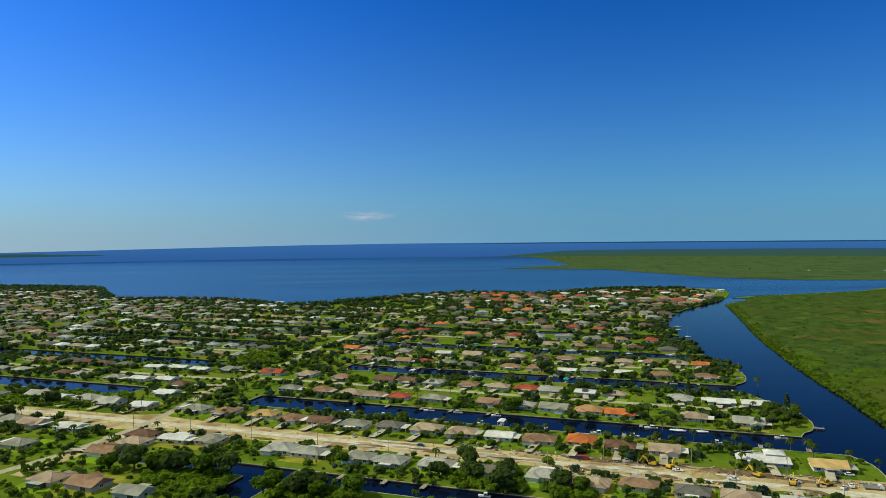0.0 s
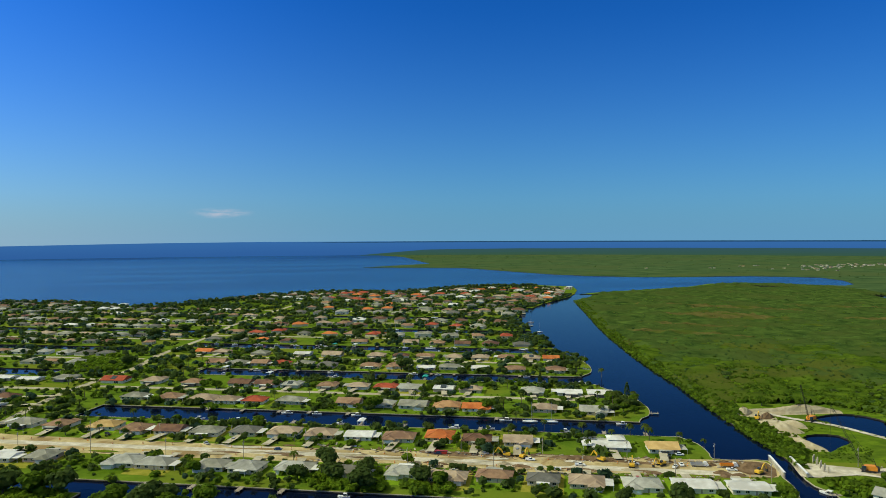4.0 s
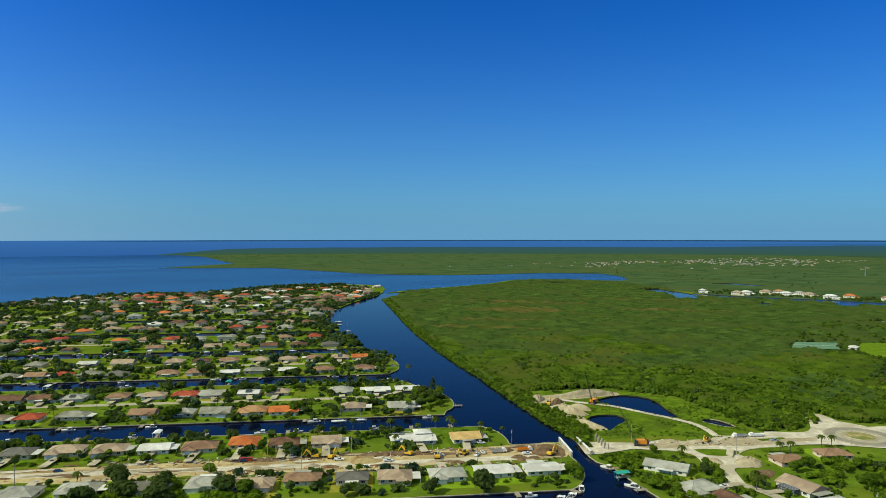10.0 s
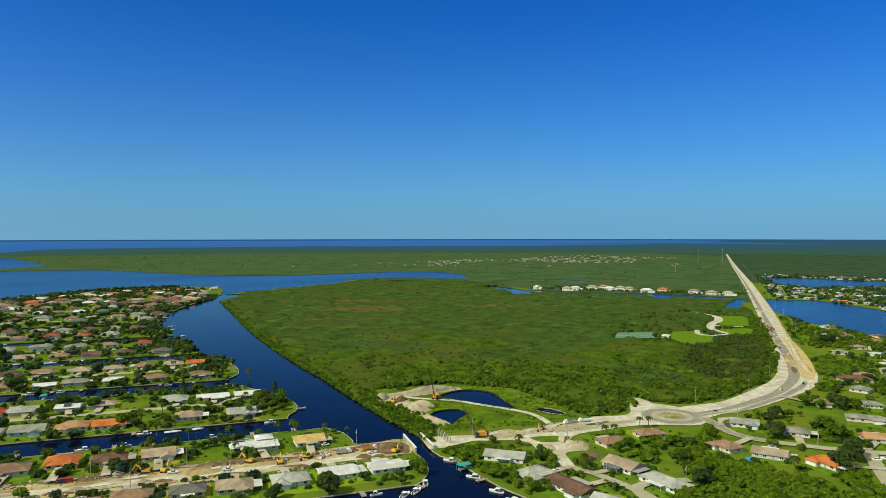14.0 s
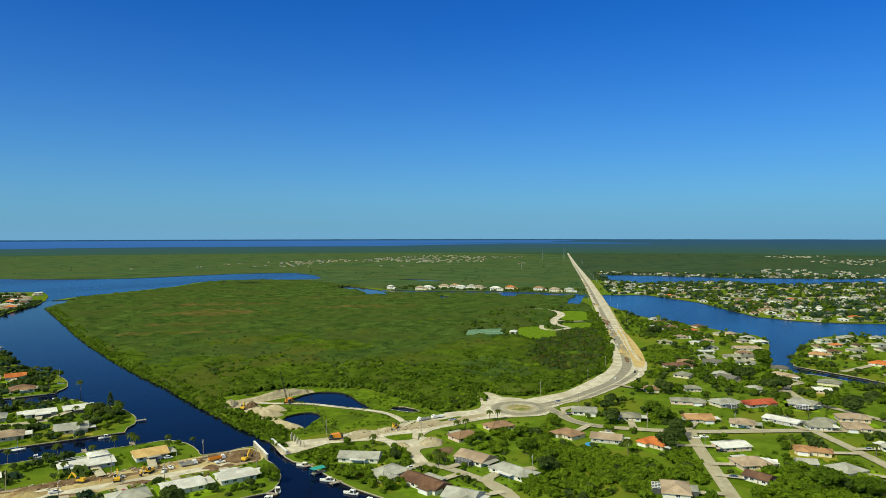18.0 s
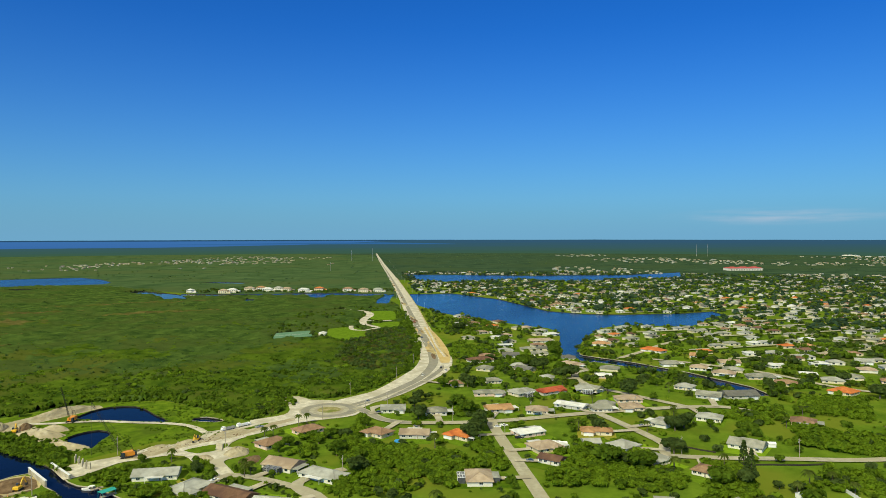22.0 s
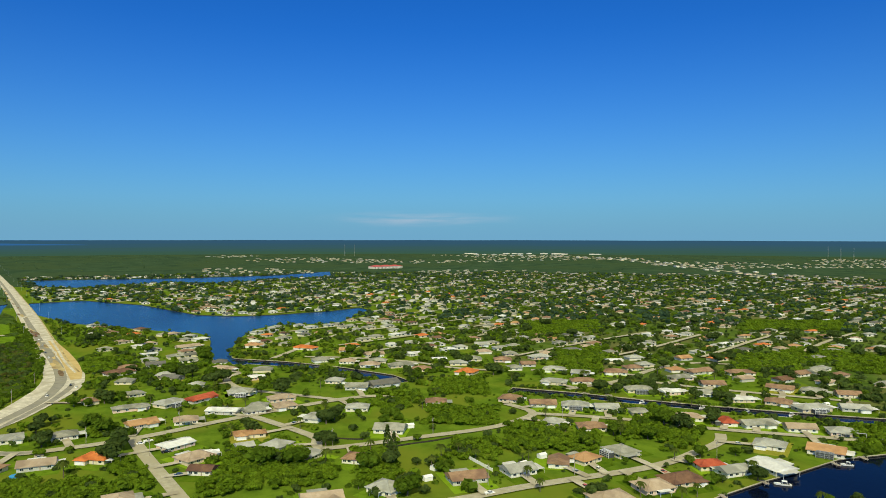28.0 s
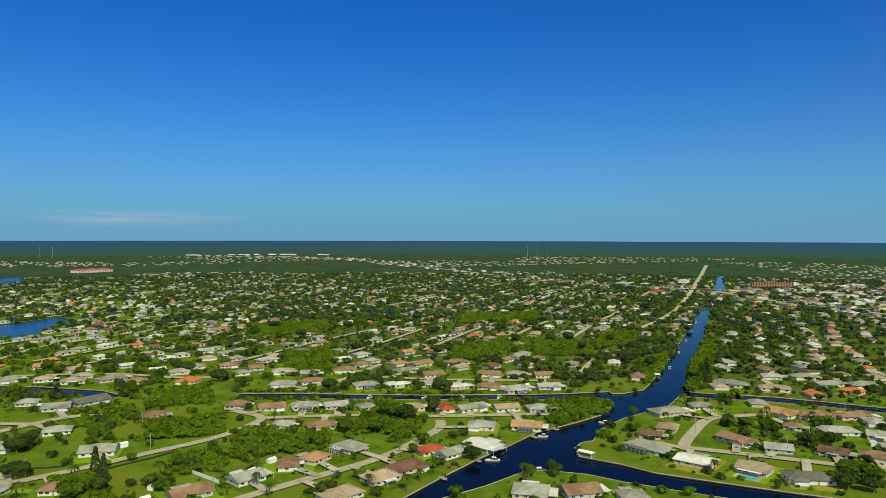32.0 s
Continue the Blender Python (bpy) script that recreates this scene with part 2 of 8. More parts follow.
L_DARK = leaf("dark_leaves", (0.070, 0.112, 0.027), (0.108, 0.160, 0.040))
L_MID = leaf("green_leaves", (0.092, 0.160, 0.013), (0.145, 0.228, 0.021))
L_LIGHT = leaf("bright_leaves", (0.142, 0.232, 0.014), (0.204, 0.308, 0.022))
L_PALM = leaf("palm_fronds", (0.09, 0.13, 0.02), (0.14, 0.18, 0.035))
L_BROWN = leaf("rusty_leaves", (0.10, 0.05, 0.02), (0.13, 0.07, 0.025))
L_MANG = leaf("mangrove_leaves", (0.076, 0.138, 0.011), (0.122, 0.198, 0.018))
L_DRY = leaf("dry_leaves", (0.105, 0.115, 0.026), (0.155, 0.165, 0.040))
# far foliage: bluer, duller greens with distance haze coloured in
L_HAZE = leaf("far_woods", (0.050, 0.098, 0.052), (0.080, 0.140, 0.075))
L_HAZEMANG = leaf("coast_mangrove_leaves", (0.064, 0.122, 0.034), (0.098, 0.166, 0.046))
M_CANOPY = mat("mangrove_canopy", (0.025, 0.053, 0.005), (0.082, 0.130, 0.011), 0.06, 0.95, detail=12, big=0.011, c=(0.070, 0.088, 0.015), bump=1.0, bscale=0.8, spec=0.0)

def roofing(rows):
    for k, n, a, b, c, r in rows:
        ROOFS[k] = mat("roof_" + n, a, b, 0.35, r, big=0.12, c=c, bump=0.35, bscale=2.2, rnd=0.10, spec=0.1)


ROOFS = {}
roofing((("l", "light_grey", (0.31, 0.31, 0.275), (0.41, 0.41, 0.365), (0.26, 0.26, 0.225), 0.9),
         ("g", "grey", (0.23, 0.23, 0.185), (0.32, 0.31, 0.26), (0.19, 0.19, 0.15), 0.9),
         ("d", "dark_grey", (0.11, 0.11, 0.10), (0.17, 0.165, 0.145), (0.13, 0.125, 0.11), 0.9),
         ("t", "tan", (0.34, 0.26, 0.18), (0.42, 0.33, 0.24), (0.28, 0.21, 0.15), 0.85),
         ("b", "brown", (0.24, 0.15, 0.09), (0.33, 0.21, 0.13), (0.20, 0.12, 0.08), 0.85),
         ("k", "dark_brown", (0.14, 0.08, 0.05), (0.20, 0.11, 0.07), (0.11, 0.06, 0.045), 0.85)))
roofing((("p", "sandy_orange", (0.40, 0.23, 0.11), (0.47, 0.28, 0.14), (0.33, 0.18, 0.09), 0.85),
         ("y", "ochre", (0.48, 0.32, 0.12), (0.56, 0.40, 0.18), (0.42, 0.28, 0.11), 0.85),
         ("o", "orange_tile", (0.50, 0.15, 0.04), (0.58, 0.20, 0.06), (0.42, 0.12, 0.035), 0.8),
         ("r", "red", (0.34, 0.07, 0.035), (0.42, 0.10, 0.05), (0.26, 0.055, 0.03), 0.8),
         ("w", "white", (0.56, 0.56, 0.54), (0.68, 0.68, 0.66), (0.50, 0.49, 0.46), 0.7)))
ROOFNAME = dict(l="light grey", g="grey", d="dark grey", t="tan", b="brown", k="dark brown", p="sandy orange", y="ochre", o="orange tiled", r="red", w="white")
WALLS = [mat("stucco_" + n, a, b, 0.8, 0.9, bump=0.2, bscale=6) for n, a, b in (
    ("cream", (0.58, 0.51, 0.34), (0.66, 0.59, 0.42)), ("white", (0.64, 0.61, 0.51), (0.71, 0.68, 0.58)),
    ("sand", (0.52, 0.42, 0.29), (0.58, 0.48, 0.35)), ("grey", (0.44, 0.43, 0.38), (0.51, 0.50, 0.45)), ("pink", (0.62, 0.45, 0.36), (0.68, 0.51, 0.42)))]
WALLNAME = ["cream", "white", "sand-coloured", "pale grey", "pinkish"]


def water_material(name, c0, c1, rough, spec, wave):
    m = bpy.data.materials.new(name)
    m.use_nodes = True
    N, L = m.node_tree.nodes, m.node_tree.links
    p = N["Principled BSDF"]
    geo = N.new("ShaderNodeNewGeometry")
    n0 = N.new("ShaderNodeTexNoise")
    n0.inputs["Scale"].default_value, n0.inputs["Detail"].default_value = 0.003, 6
    mp = N.new("ShaderNodeMapping")
    mp.inputs["Rotation"].default_value[2] = radians(-20)
    mp.inputs["Scale"].default_value = (0.35, 1.6, 1)
    L.new(geo.outputs["Position"], mp.inputs["Vector"])
    L.new(mp.outputs[0], n0.inputs["Vector"])
    r = N.new("ShaderNodeValToRGB")
    r.color_ramp.elements[0].position, r.color_ramp.elements[1].position = 0.35, 0.65
    r.color_ramp.elements[0].color, r.color_ramp.elements[1].color = (*c0, 1), (*c1, 1)
    n2 = N.new("ShaderNodeTexNoise")
    n2.inputs["Scale"].default_value, n2.inputs["Detail"].default_value = 0.022, 5
    L.new(mp.outputs[0], n2.inputs["Vector"])
    ad = N.new("ShaderNodeMath")
    ad.operation = "MULTIPLY_ADD"
    L.new(n2.outputs["Fac"], ad.inputs[0])
    ad.inputs[1].default_value = 0.45
    L.new(n0.outputs["Fac"], ad.inputs[2])
    sb = N.new("ShaderNodeMath")
    sb.operation = "SUBTRACT"
    L.new(ad.outputs[0], sb.inputs[0])
    sb.inputs[1].default_value = 0.225
    L.new(sb.outputs[0], r.inputs["Fac"])
    L.new(r.outputs[0], p.inputs["Base Color"])
    p.inputs["Roughness"].default_value = rough
    p.inputs["Specular IOR Level"].default_value = spec
    n1 = N.new("ShaderNodeTexNoise")
    n1.inputs["Scale"].default_value, n1.inputs["Detail"].default_value = 0.35, 4
    L.new(geo.outputs["Position"], n1.inputs["Vector"])
    b = N.new("ShaderNodeBump")
    b.inputs["Strength"].default_value, b.inputs["Distance"].default_value = wave, 0.6
    L.new(n1.outputs["Fac"], b.inputs["Height"])
    L.new(b.outputs[0], p.inputs["Normal"])
    return m


M_WATER = water_material("canal_water", (0.002, 0.004, 0.014), (0.003, 0.007, 0.027), 0.08, 0.048, 0.12)
M_SEA = water_material("open_water", (0.003, 0.028, 0.105), (0.011, 0.080, 0.235), 0.26, 0.11, 0.4)


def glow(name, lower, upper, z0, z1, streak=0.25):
    """Plain glowing distance past the last ground, seen against the sky, haze coloured in."""
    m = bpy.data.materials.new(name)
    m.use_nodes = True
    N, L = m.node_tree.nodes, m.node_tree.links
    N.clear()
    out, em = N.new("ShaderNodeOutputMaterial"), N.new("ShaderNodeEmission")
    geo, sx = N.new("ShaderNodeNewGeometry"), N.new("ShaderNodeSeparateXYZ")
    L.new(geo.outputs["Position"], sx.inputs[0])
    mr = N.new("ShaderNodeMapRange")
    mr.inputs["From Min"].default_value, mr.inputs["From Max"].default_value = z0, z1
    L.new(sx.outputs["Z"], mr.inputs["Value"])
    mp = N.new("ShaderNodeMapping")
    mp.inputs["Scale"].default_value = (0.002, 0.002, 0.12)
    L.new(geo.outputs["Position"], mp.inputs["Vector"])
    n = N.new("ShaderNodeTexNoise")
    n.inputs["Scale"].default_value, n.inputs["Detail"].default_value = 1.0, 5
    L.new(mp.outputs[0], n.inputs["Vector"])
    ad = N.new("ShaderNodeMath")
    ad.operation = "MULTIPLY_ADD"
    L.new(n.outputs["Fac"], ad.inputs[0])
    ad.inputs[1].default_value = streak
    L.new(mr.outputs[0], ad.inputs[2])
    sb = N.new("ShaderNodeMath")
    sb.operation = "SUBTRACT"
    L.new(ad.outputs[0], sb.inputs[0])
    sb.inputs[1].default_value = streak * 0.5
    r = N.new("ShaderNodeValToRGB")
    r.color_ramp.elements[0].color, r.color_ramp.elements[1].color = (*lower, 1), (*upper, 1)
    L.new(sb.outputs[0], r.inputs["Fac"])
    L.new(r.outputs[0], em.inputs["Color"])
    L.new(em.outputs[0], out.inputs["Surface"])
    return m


# ---- mesh helpers ----
def mesh(name, verts, faces, *mats, index=None, smooth=False):
    me = bpy.data.meshes.new(name)
    me.from_pydata([tuple(v) for v in verts], [], [tuple(f) for f in faces])
    for m in mats:
        me.materials.append(m)
    if index is not None:
        me.polygons.foreach_set("material_index", index)
    if smooth:
        me.polygons.foreach_set("use_smooth", [True] * len(me.polygons))
    me.update()
    return me


class Shape:
    """Collects boxes, prisms and tubes into one mesh."""

    def __init__(self):
        self.v, self.f, self.i = [], [], []

    def add(self, verts, faces, slot=0):
        o = len(self.v)
        self.v += [tuple(p) for p in verts]
        self.f += [tuple(o + k for k in q) for q in faces]
        self.i += [slot] * len(faces)
        return self

    def box(self, x0, x1, y0, y1, z0, z1, slot=0, m=None):
        p = [Vector((x, y, z)) for z in (z0, z1) for x, y in ((x0, y0), (x1, y0), (x1, y1), (x0, y1))]
        if m:
            p = [m @ q for q in p]
        return self.add(p, [(3, 2, 1, 0), (4, 5, 6, 7), (0, 1, 5, 4), (1, 2, 6, 5), (2, 3, 7, 6), (3, 0, 4, 7)], slot)

    def tube(self, a, b, r0, r1, n=8, slot=0):
        a, b = Vector(a), Vector(b)
        q = (b - a).to_track_quat("Z", "Y")
        p = []
        for c, r in ((a, r0), (b, r1)):
            p += [c + q @ Vector((r * math.cos(6.28318 * k / n), r * math.sin(6.28318 * k / n), 0)) for k in range(n)]
        fs = [(k, (k + 1) % n, n + (k + 1) % n, n + k) for k in range(n)] + [tuple(range(n - 1, -1, -1)), tuple(range(n, 2 * n))]
        return self.add(p, fs, slot)

    def loft(self, rings, slot=0):
        """Closed rings of equal length joined one to the next, capped."""
        n = len(rings[0])
        fs = []
        for j in range(len(rings) - 1):
            fs += [(j * n + k, j * n + (k + 1) % n, (j + 1) * n + (k + 1) % n, (j + 1) * n + k) for k in range(n)]
        fs += [tuple(range(n - 1, -1, -1)), tuple(range((len(rings) - 1) * n, len(rings) * n))]
        return self.add([p for r in rings for p in r], fs, slot)

    def mesh(self, name, *mats, smooth=False):
        return mesh(name, self.v, self.f, *mats, index=self.i, smooth=smooth)


def part(name, me, parent, label=""):
    ob = new(name, me)
    ob.parent = parent
    return tagged(ob, label)


def thing(name, x, y, ang=0, label="", category="", group="", z=0.0):
    ob = new(name)
    ob.location, ob.rotation_euler = (x, y, z), (0, 0, radians(ang))
    ob.empty_display_size = 0.5
    return tagged(ob, label, category, group)


# ---- plan: occupancy raster (4 m cells) ----
X0, Y0, CELL, NX, NY = -1600, -2800, 4.0, 1250, 1300
taken = np.zeros((NX, NY), bool)
wet = np.zeros((NX, NY), bool)


def inside(px, py, pts):
    r = np.zeros(px.shape, bool)
    n = len(pts)
    for k in range(n):
        (xa, ya), (xb, yb) = pts[k], pts[(k + 1) % n]
        if ya == yb:
            continue
        c = ((ya > py) != (yb > py)) & (px < (xb - xa) * (py - ya) / (yb - ya) + xa)
        r ^= c
    return r


def raster(grid, pts, value=True):
    xs, ys = [p[0] for p in pts], [p[1] for p in pts]
    i0, i1 = max(0, int((min(xs) - X0) / CELL)), min(NX, int((max(xs) - X0) / CELL) + 1)
    j0, j1 = max(0, int((min(ys) - Y0) / CELL)), min(NY, int((max(ys) - Y0) / CELL) + 1)
    if i1 <= i0 or j1 <= j0:
        return
    gx, gy = np.meshgrid(X0 + (np.arange(i0, i1) + 0.5) * CELL, Y0 + (np.arange(j0, j1) + 0.5) * CELL, indexing="ij")
    grid[i0:i1, j0:j1][inside(gx, gy, pts)] = value


def cell(grid, x, y):
    i, j = int((x - X0) / CELL), int((y - Y0) / CELL)
    return not (0 <= i < NX and 0 <= j < NY) or bool(grid[i, j])


def free(x, y, r=0.0):
    pts = [(x, y)] if not r else [(x, y), (x + r, y), (x - r, y), (x, y + r), (x, y - r)]
    return not any(cell(taken, *p) or cell(wet, *p) for p in pts)


DX, DY = 0.9205, -0.3907                       # the western estate's streets run along this


def W(s, r):
    """Estate coordinates: s along its streets, r across them."""
    return (s * DX - r * DY, s * DY + r * DX)


def rect(s0, s1, r0, r1):
    return [W(s0, r0), W(s1, r0), W(s1, r1), W(s0, r1)]


def band(pts, width):
    """The outline of a strip along a polyline; width may vary along it."""
    P = [Vector(p) for p in pts]
    left, right = [], []
    for k, p in enumerate(P):
        d = (P[min(k + 1, len(P) - 1)] - P[max(k - 1, 0)]).normalized()
        n = Vector((-d.y, d.x)) * ((width[k] if isinstance(width, (list, tuple)) else width) / 2)
        left.append(tuple(p + n))
        right.append(tuple(p - n))
    return left + right[::-1]


def curve(pts, step=6.0):
    """Catmull-Rom through the points."""
    P = [Vector(p) for p in pts]
    P = [P[0] * 2 - P[1]] + P + [P[-1] * 2 - P[-2]]
    out = []
    for k in range(1, len(P) - 2):
        n = max(2, int((P[k + 1] - P[k]).length / step))
        for j in range(n):
            t = j / n
            a, b, c, d = P[k - 1], P[k], P[k + 1], P[k + 2]
            out.append(tuple(0.5 * (2 * b + (c - a) * t + (2 * a - 5 * b + 4 * c - d) * t * t + (3 * b - a - 3 * c + d) * t ** 3)))
    return out + [tuple(P[-2])]


# ---- land and water ----
FAR = 4880.0
rim = [(FAR * math.sin(6.2831853 * k / 72), FAR * math.cos(6.2831853 * k / 72)) for k in range(72)]
shapes = []                                     # (is water, outline), later ones lie over earlier ones


def water(pts):
    shapes.append((True, pts))
    raster(wet, pts, True)


def land(pts):
    shapes.append((False, pts))
    raster(wet, pts, False)


# the harbour, from the estate's outer shore to the far mangrove coast
water([(-4700, 2300), (-1900, 2330), (-1150, 2060), (-900, 1960), (-786, 1874), (-700, 1700), (-612, 1528), (-470, 1500), (-339, 1454),
       (-199, 1320), (-81, 1411), (11, 1500), (120, 1560), (202, 1551), (290, 1506), (411, 1577), (509, 1637), (649, 1633), (731, 1537),
       (690, 1430), (628, 1315), (600, 1270), (620, 1310), (698, 1356), (860, 1404), (990, 1448), (1100, 1522), (1182, 1517), (1262, 1492), (1302, 1422), (1360, 1364), (1420, 1396),
       (1510, 1519), (1560, 1650), (1490, 1720), (1420, 1770), (1320, 1790), (1220, 1800), (1100, 1830), (990, 1920), (908, 2050), (860, 2230), (821, 2401), (770, 2604), (403, 2771), (752, 3062), (860, 4200), (760, 4750)] + [(4900 * math.sin(radians(a)), 4900 * math.cos(radians(a))) for a in range(6, -66, -3)])
# the channel between estate and mangroves
west_bank = [W(*p) for p in ((92, 290), (92, 306), (97, 312), (107, 319), (116, 334), (119, 353), (118, 363), (119, 390), (105, 389), (91, 390), (91, 398), (89, 416), (81, 430), (62, 462), (70, 478), (73, 499), (67, 529), (54, 550), (42, 574), (33, 604), (42, 624), (43, 657), (33, 700), (20, 722), (8, 770), (8, 805), (-10, 870), (-22, 940), (-35, 1010), (-29, 1114), (0, 1250), (50, 1400), (64, 1470))]
east_bank = [W(*p) for p in ((120, 1480), (58, 1320), (69, 1080), (76, 901), (92, 704), (107, 586), (113, 530), (117, 488), (124, 435), (128, 418), (130, 391), (128, 362), (129, 353), (134, 344), (136, 321), (140, 298), (146, 280), (160, 200), (110, 200))]
water(curve(west_bank, 7) + east_bank)
for s0, s1, r0, r1 in ((-292, 120, 299, 316), (-216, -194, 270, 300), (-314, 110, 430, 461), (-308, 90, 575, 604), (-390, 60, 720, 748), (-390, 30, 864, 890), (-390, 20, 1008, 1033),
                       (-390, 20, 1152, 1176), (-720, -422, 429, 459), (-760, -434, 556, 582), (-760, -440, 690, 712), (-760, -440, 830, 852)):
    water(rect(s0, s1, r0, r1))
# creeks and ponds in the mangroves
water(band(curve([(1200, 1120), (1177, 1060), (1150, 985), (1074, 899)]), 42))
water(band([(1058, 1466), (1118, 1448), (1165, 1396), (1205, 1340)], [12, 34, 40, 16]))
water([(1187, 984), (1202, 891), (1240, 820), (1280, 749), (1307, 675), (1308, 625), (1327, 578), (1290, 566), (1262, 604), (1261, 651), (1234, 722), (1205, 797), (1168, 865), (1151, 954)])
water([(1240, 716), (1269, 691), (1205, 660), (1170, 668)])
water([(1290, 568), (1200, 545), (1110, 508), (1129, 491), (1230, 530), (1320, 560)])
water([(1128, 786), (1128, 766), (1094, 746), (1083, 757)])
water([(1477, 1168), (1520, 1150), (1525, 1045), (1490, 1050)])
water(curve([(352, 379), (370, 383), (385, 379), (391, 364), (386, 350), (377, 335), (367, 315), (361, 323), (357, 338), (353, 354), (352, 379)], 8)[:-1])
water(curve([(372, 301), (378, 304), (383, 297), (380, 282), (374, 285), (372, 301)], 6)[:-1])
water(curve([(304, 321), (311, 343), (325, 347), (336, 341), (332, 328), (320, 323), (306, 316), (304, 321)], 6)[:-1])
# lakes and canals of the eastern suburb
water([(1328, 530), (1374, 455), (1273, 327), (1099, 202), (1075, 140), (1086, 84), (1131, 0), (1177, -44), (1130, -60), (1076, -33), (1010, -25), (968, -7),
       (962, 40), (960, 75), (925, 95), (880, 104), (830, 108), (760, 106), (708, 98), (676, 76), (663, 84), (690, 112), (760, 128), (823, 137), (870, 150), (895, 165), (910, 200), (938, 241), (1019, 356), (1170, 470)])
water([(1999, 808), (2031, 672), (2053, 446), (2180, 170), (2392, 10), (2098, 0), (1978, 154), (1821, 289), (1856, 451), (1709, 566), (1753, 676)])
water(band([(692, 98), (668, 48), (634, 0), (592, -43), (566, -54)], 22))
water(band([(527, -137), (503, -180), (478, -215), (449, -260), (427, -300), (410, -330), (398, -352), (385, -385)], [17, 16, 15, 15, 15, 17, 20, 22]))
north_shore = [(245, -70), (262, -120), (280, -146), (296, -178), (311, -211), (321, -238), (335, -270), (339, -303), (346, -336), (360, -358), (374, -366), (388, -360), (402, -356), (399, -372), (385, -393), (386, -418), (399, -439), (463, -533), (557, -669), (762, -949), (770, -985), (752, -966), (545, -690), (432, -528), (369, -447), (339, -391), (336, -370)]
south_shore = [(334, -352), (331, -338), (323, -317), (320, -308), (304, -287), (305, -279), (299, -268), (286, -260), (265, -270), (246, -275), (215, -295), (194, -309), (175, -323), (150, -340), (140, -318), (170, -298), (200, -280), (223, -265), (246, -251), (262, -244), (277, -230), (282, -219), (275, -190), (272, -163), (240, -110), (222, -70)]
water(north_shore + south_shore)
water(band([(366, -432), (351, -440), (316, -474), (290, -492), (255, -512), (190, -552)], 17))
water(band([(416, -2), (413, -10), (411, -18)], 3.0))
water(band([(393, -30), (398, -44), (402, -58), (409, -74)], 3.0))
water(band([(770, -985), (812, -1044)], [22, 18]))
water(band([(985, -1300), (1300, -1712), (1420, -1880)], [22, 22, 16]))

from mathutils import geometry

cv, ce = [], []


def ring_of(pts):
    o = len(cv)
    cv.extend(Vector(p) for p in pts)
    ce.extend((o + k, o + (k + 1) % len(pts)) for k in range(len(pts)))


MANGROVE = [(300, 385), (316, 400), (330, 427), (389, 404), (412, 358), (398, 302), (384, 268), (405, 258), (418, 260), (434, 272), (447, 284), (460, 273), (453, 255), (458, 244), (472, 236), (495, 230), (533, 229), (591, 236), (648, 252), (693, 271),
            (790, 315), (903, 366), (1000, 412), (1112, 464), (1230, 540), (1285, 566), (1255, 650), (1200, 795), (1150, 880), (1148, 960), (1240, 1100), (1305, 1335), (1284, 1410), (1246, 1474), (1176, 1498), (1100, 1505), (990, 1432), (860, 1390), (698, 1340), (622, 1290),
            (580, 1232), (520, 1060), (430, 815), (363, 613), (328, 500), (310, 446), (298, 402)]
zones = []
# zones 4 and 5: far ground coloured with haze
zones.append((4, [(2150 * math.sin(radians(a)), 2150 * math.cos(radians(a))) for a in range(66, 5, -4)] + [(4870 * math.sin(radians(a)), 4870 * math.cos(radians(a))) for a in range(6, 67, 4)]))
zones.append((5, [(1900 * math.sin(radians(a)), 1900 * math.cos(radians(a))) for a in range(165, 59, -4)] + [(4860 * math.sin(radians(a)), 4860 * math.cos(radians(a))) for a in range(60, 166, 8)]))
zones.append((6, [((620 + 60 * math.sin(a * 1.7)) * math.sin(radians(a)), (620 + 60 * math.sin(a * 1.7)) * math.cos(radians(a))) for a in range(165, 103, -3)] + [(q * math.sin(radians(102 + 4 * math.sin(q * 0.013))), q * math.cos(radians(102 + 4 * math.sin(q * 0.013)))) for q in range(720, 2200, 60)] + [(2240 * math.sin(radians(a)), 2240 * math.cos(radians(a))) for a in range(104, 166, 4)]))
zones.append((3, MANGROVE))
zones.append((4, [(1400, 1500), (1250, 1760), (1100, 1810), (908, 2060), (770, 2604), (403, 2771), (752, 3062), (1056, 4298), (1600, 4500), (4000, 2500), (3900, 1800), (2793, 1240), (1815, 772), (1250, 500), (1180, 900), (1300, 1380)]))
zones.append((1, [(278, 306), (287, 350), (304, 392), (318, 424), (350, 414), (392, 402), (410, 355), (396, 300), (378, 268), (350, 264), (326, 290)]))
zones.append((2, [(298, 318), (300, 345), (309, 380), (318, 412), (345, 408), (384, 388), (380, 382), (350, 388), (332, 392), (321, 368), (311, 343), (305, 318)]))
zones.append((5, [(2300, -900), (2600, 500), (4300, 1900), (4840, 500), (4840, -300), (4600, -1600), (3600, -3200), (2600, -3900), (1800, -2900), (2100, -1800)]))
ring_of(rim)
for _, pts in zones:
    ring_of(pts)
for _, pts in shapes:
    ring_of(pts)
tv, te, tf = geometry.delaunay_2d_cdt(cv, ce, [], 0, 0.01)[:3]
cx = np.array([sum((tv[k][0] for k in f)) / len(f) for f in tf])
cy = np.array([sum((tv[k][1] for k in f)) / len(f) for f in tf])
is_wet = np.zeros(len(tf), bool)
for w, pts in shapes:
    is_wet[inside(cx, cy, pts)] = w
is_out = ~inside(cx, cy, rim)
dry = [f for f, w, o in zip(tf, is_wet, is_out) if not w and not o]
dry = [f if (tv[f[1]] - tv[f[0]]).cross(tv[f[2]] - tv[f[0]]) > 0 else f[::-1] for f in dry]
dcx = np.array([sum((tv[k][0] for k in f)) / 3 for f in dry])
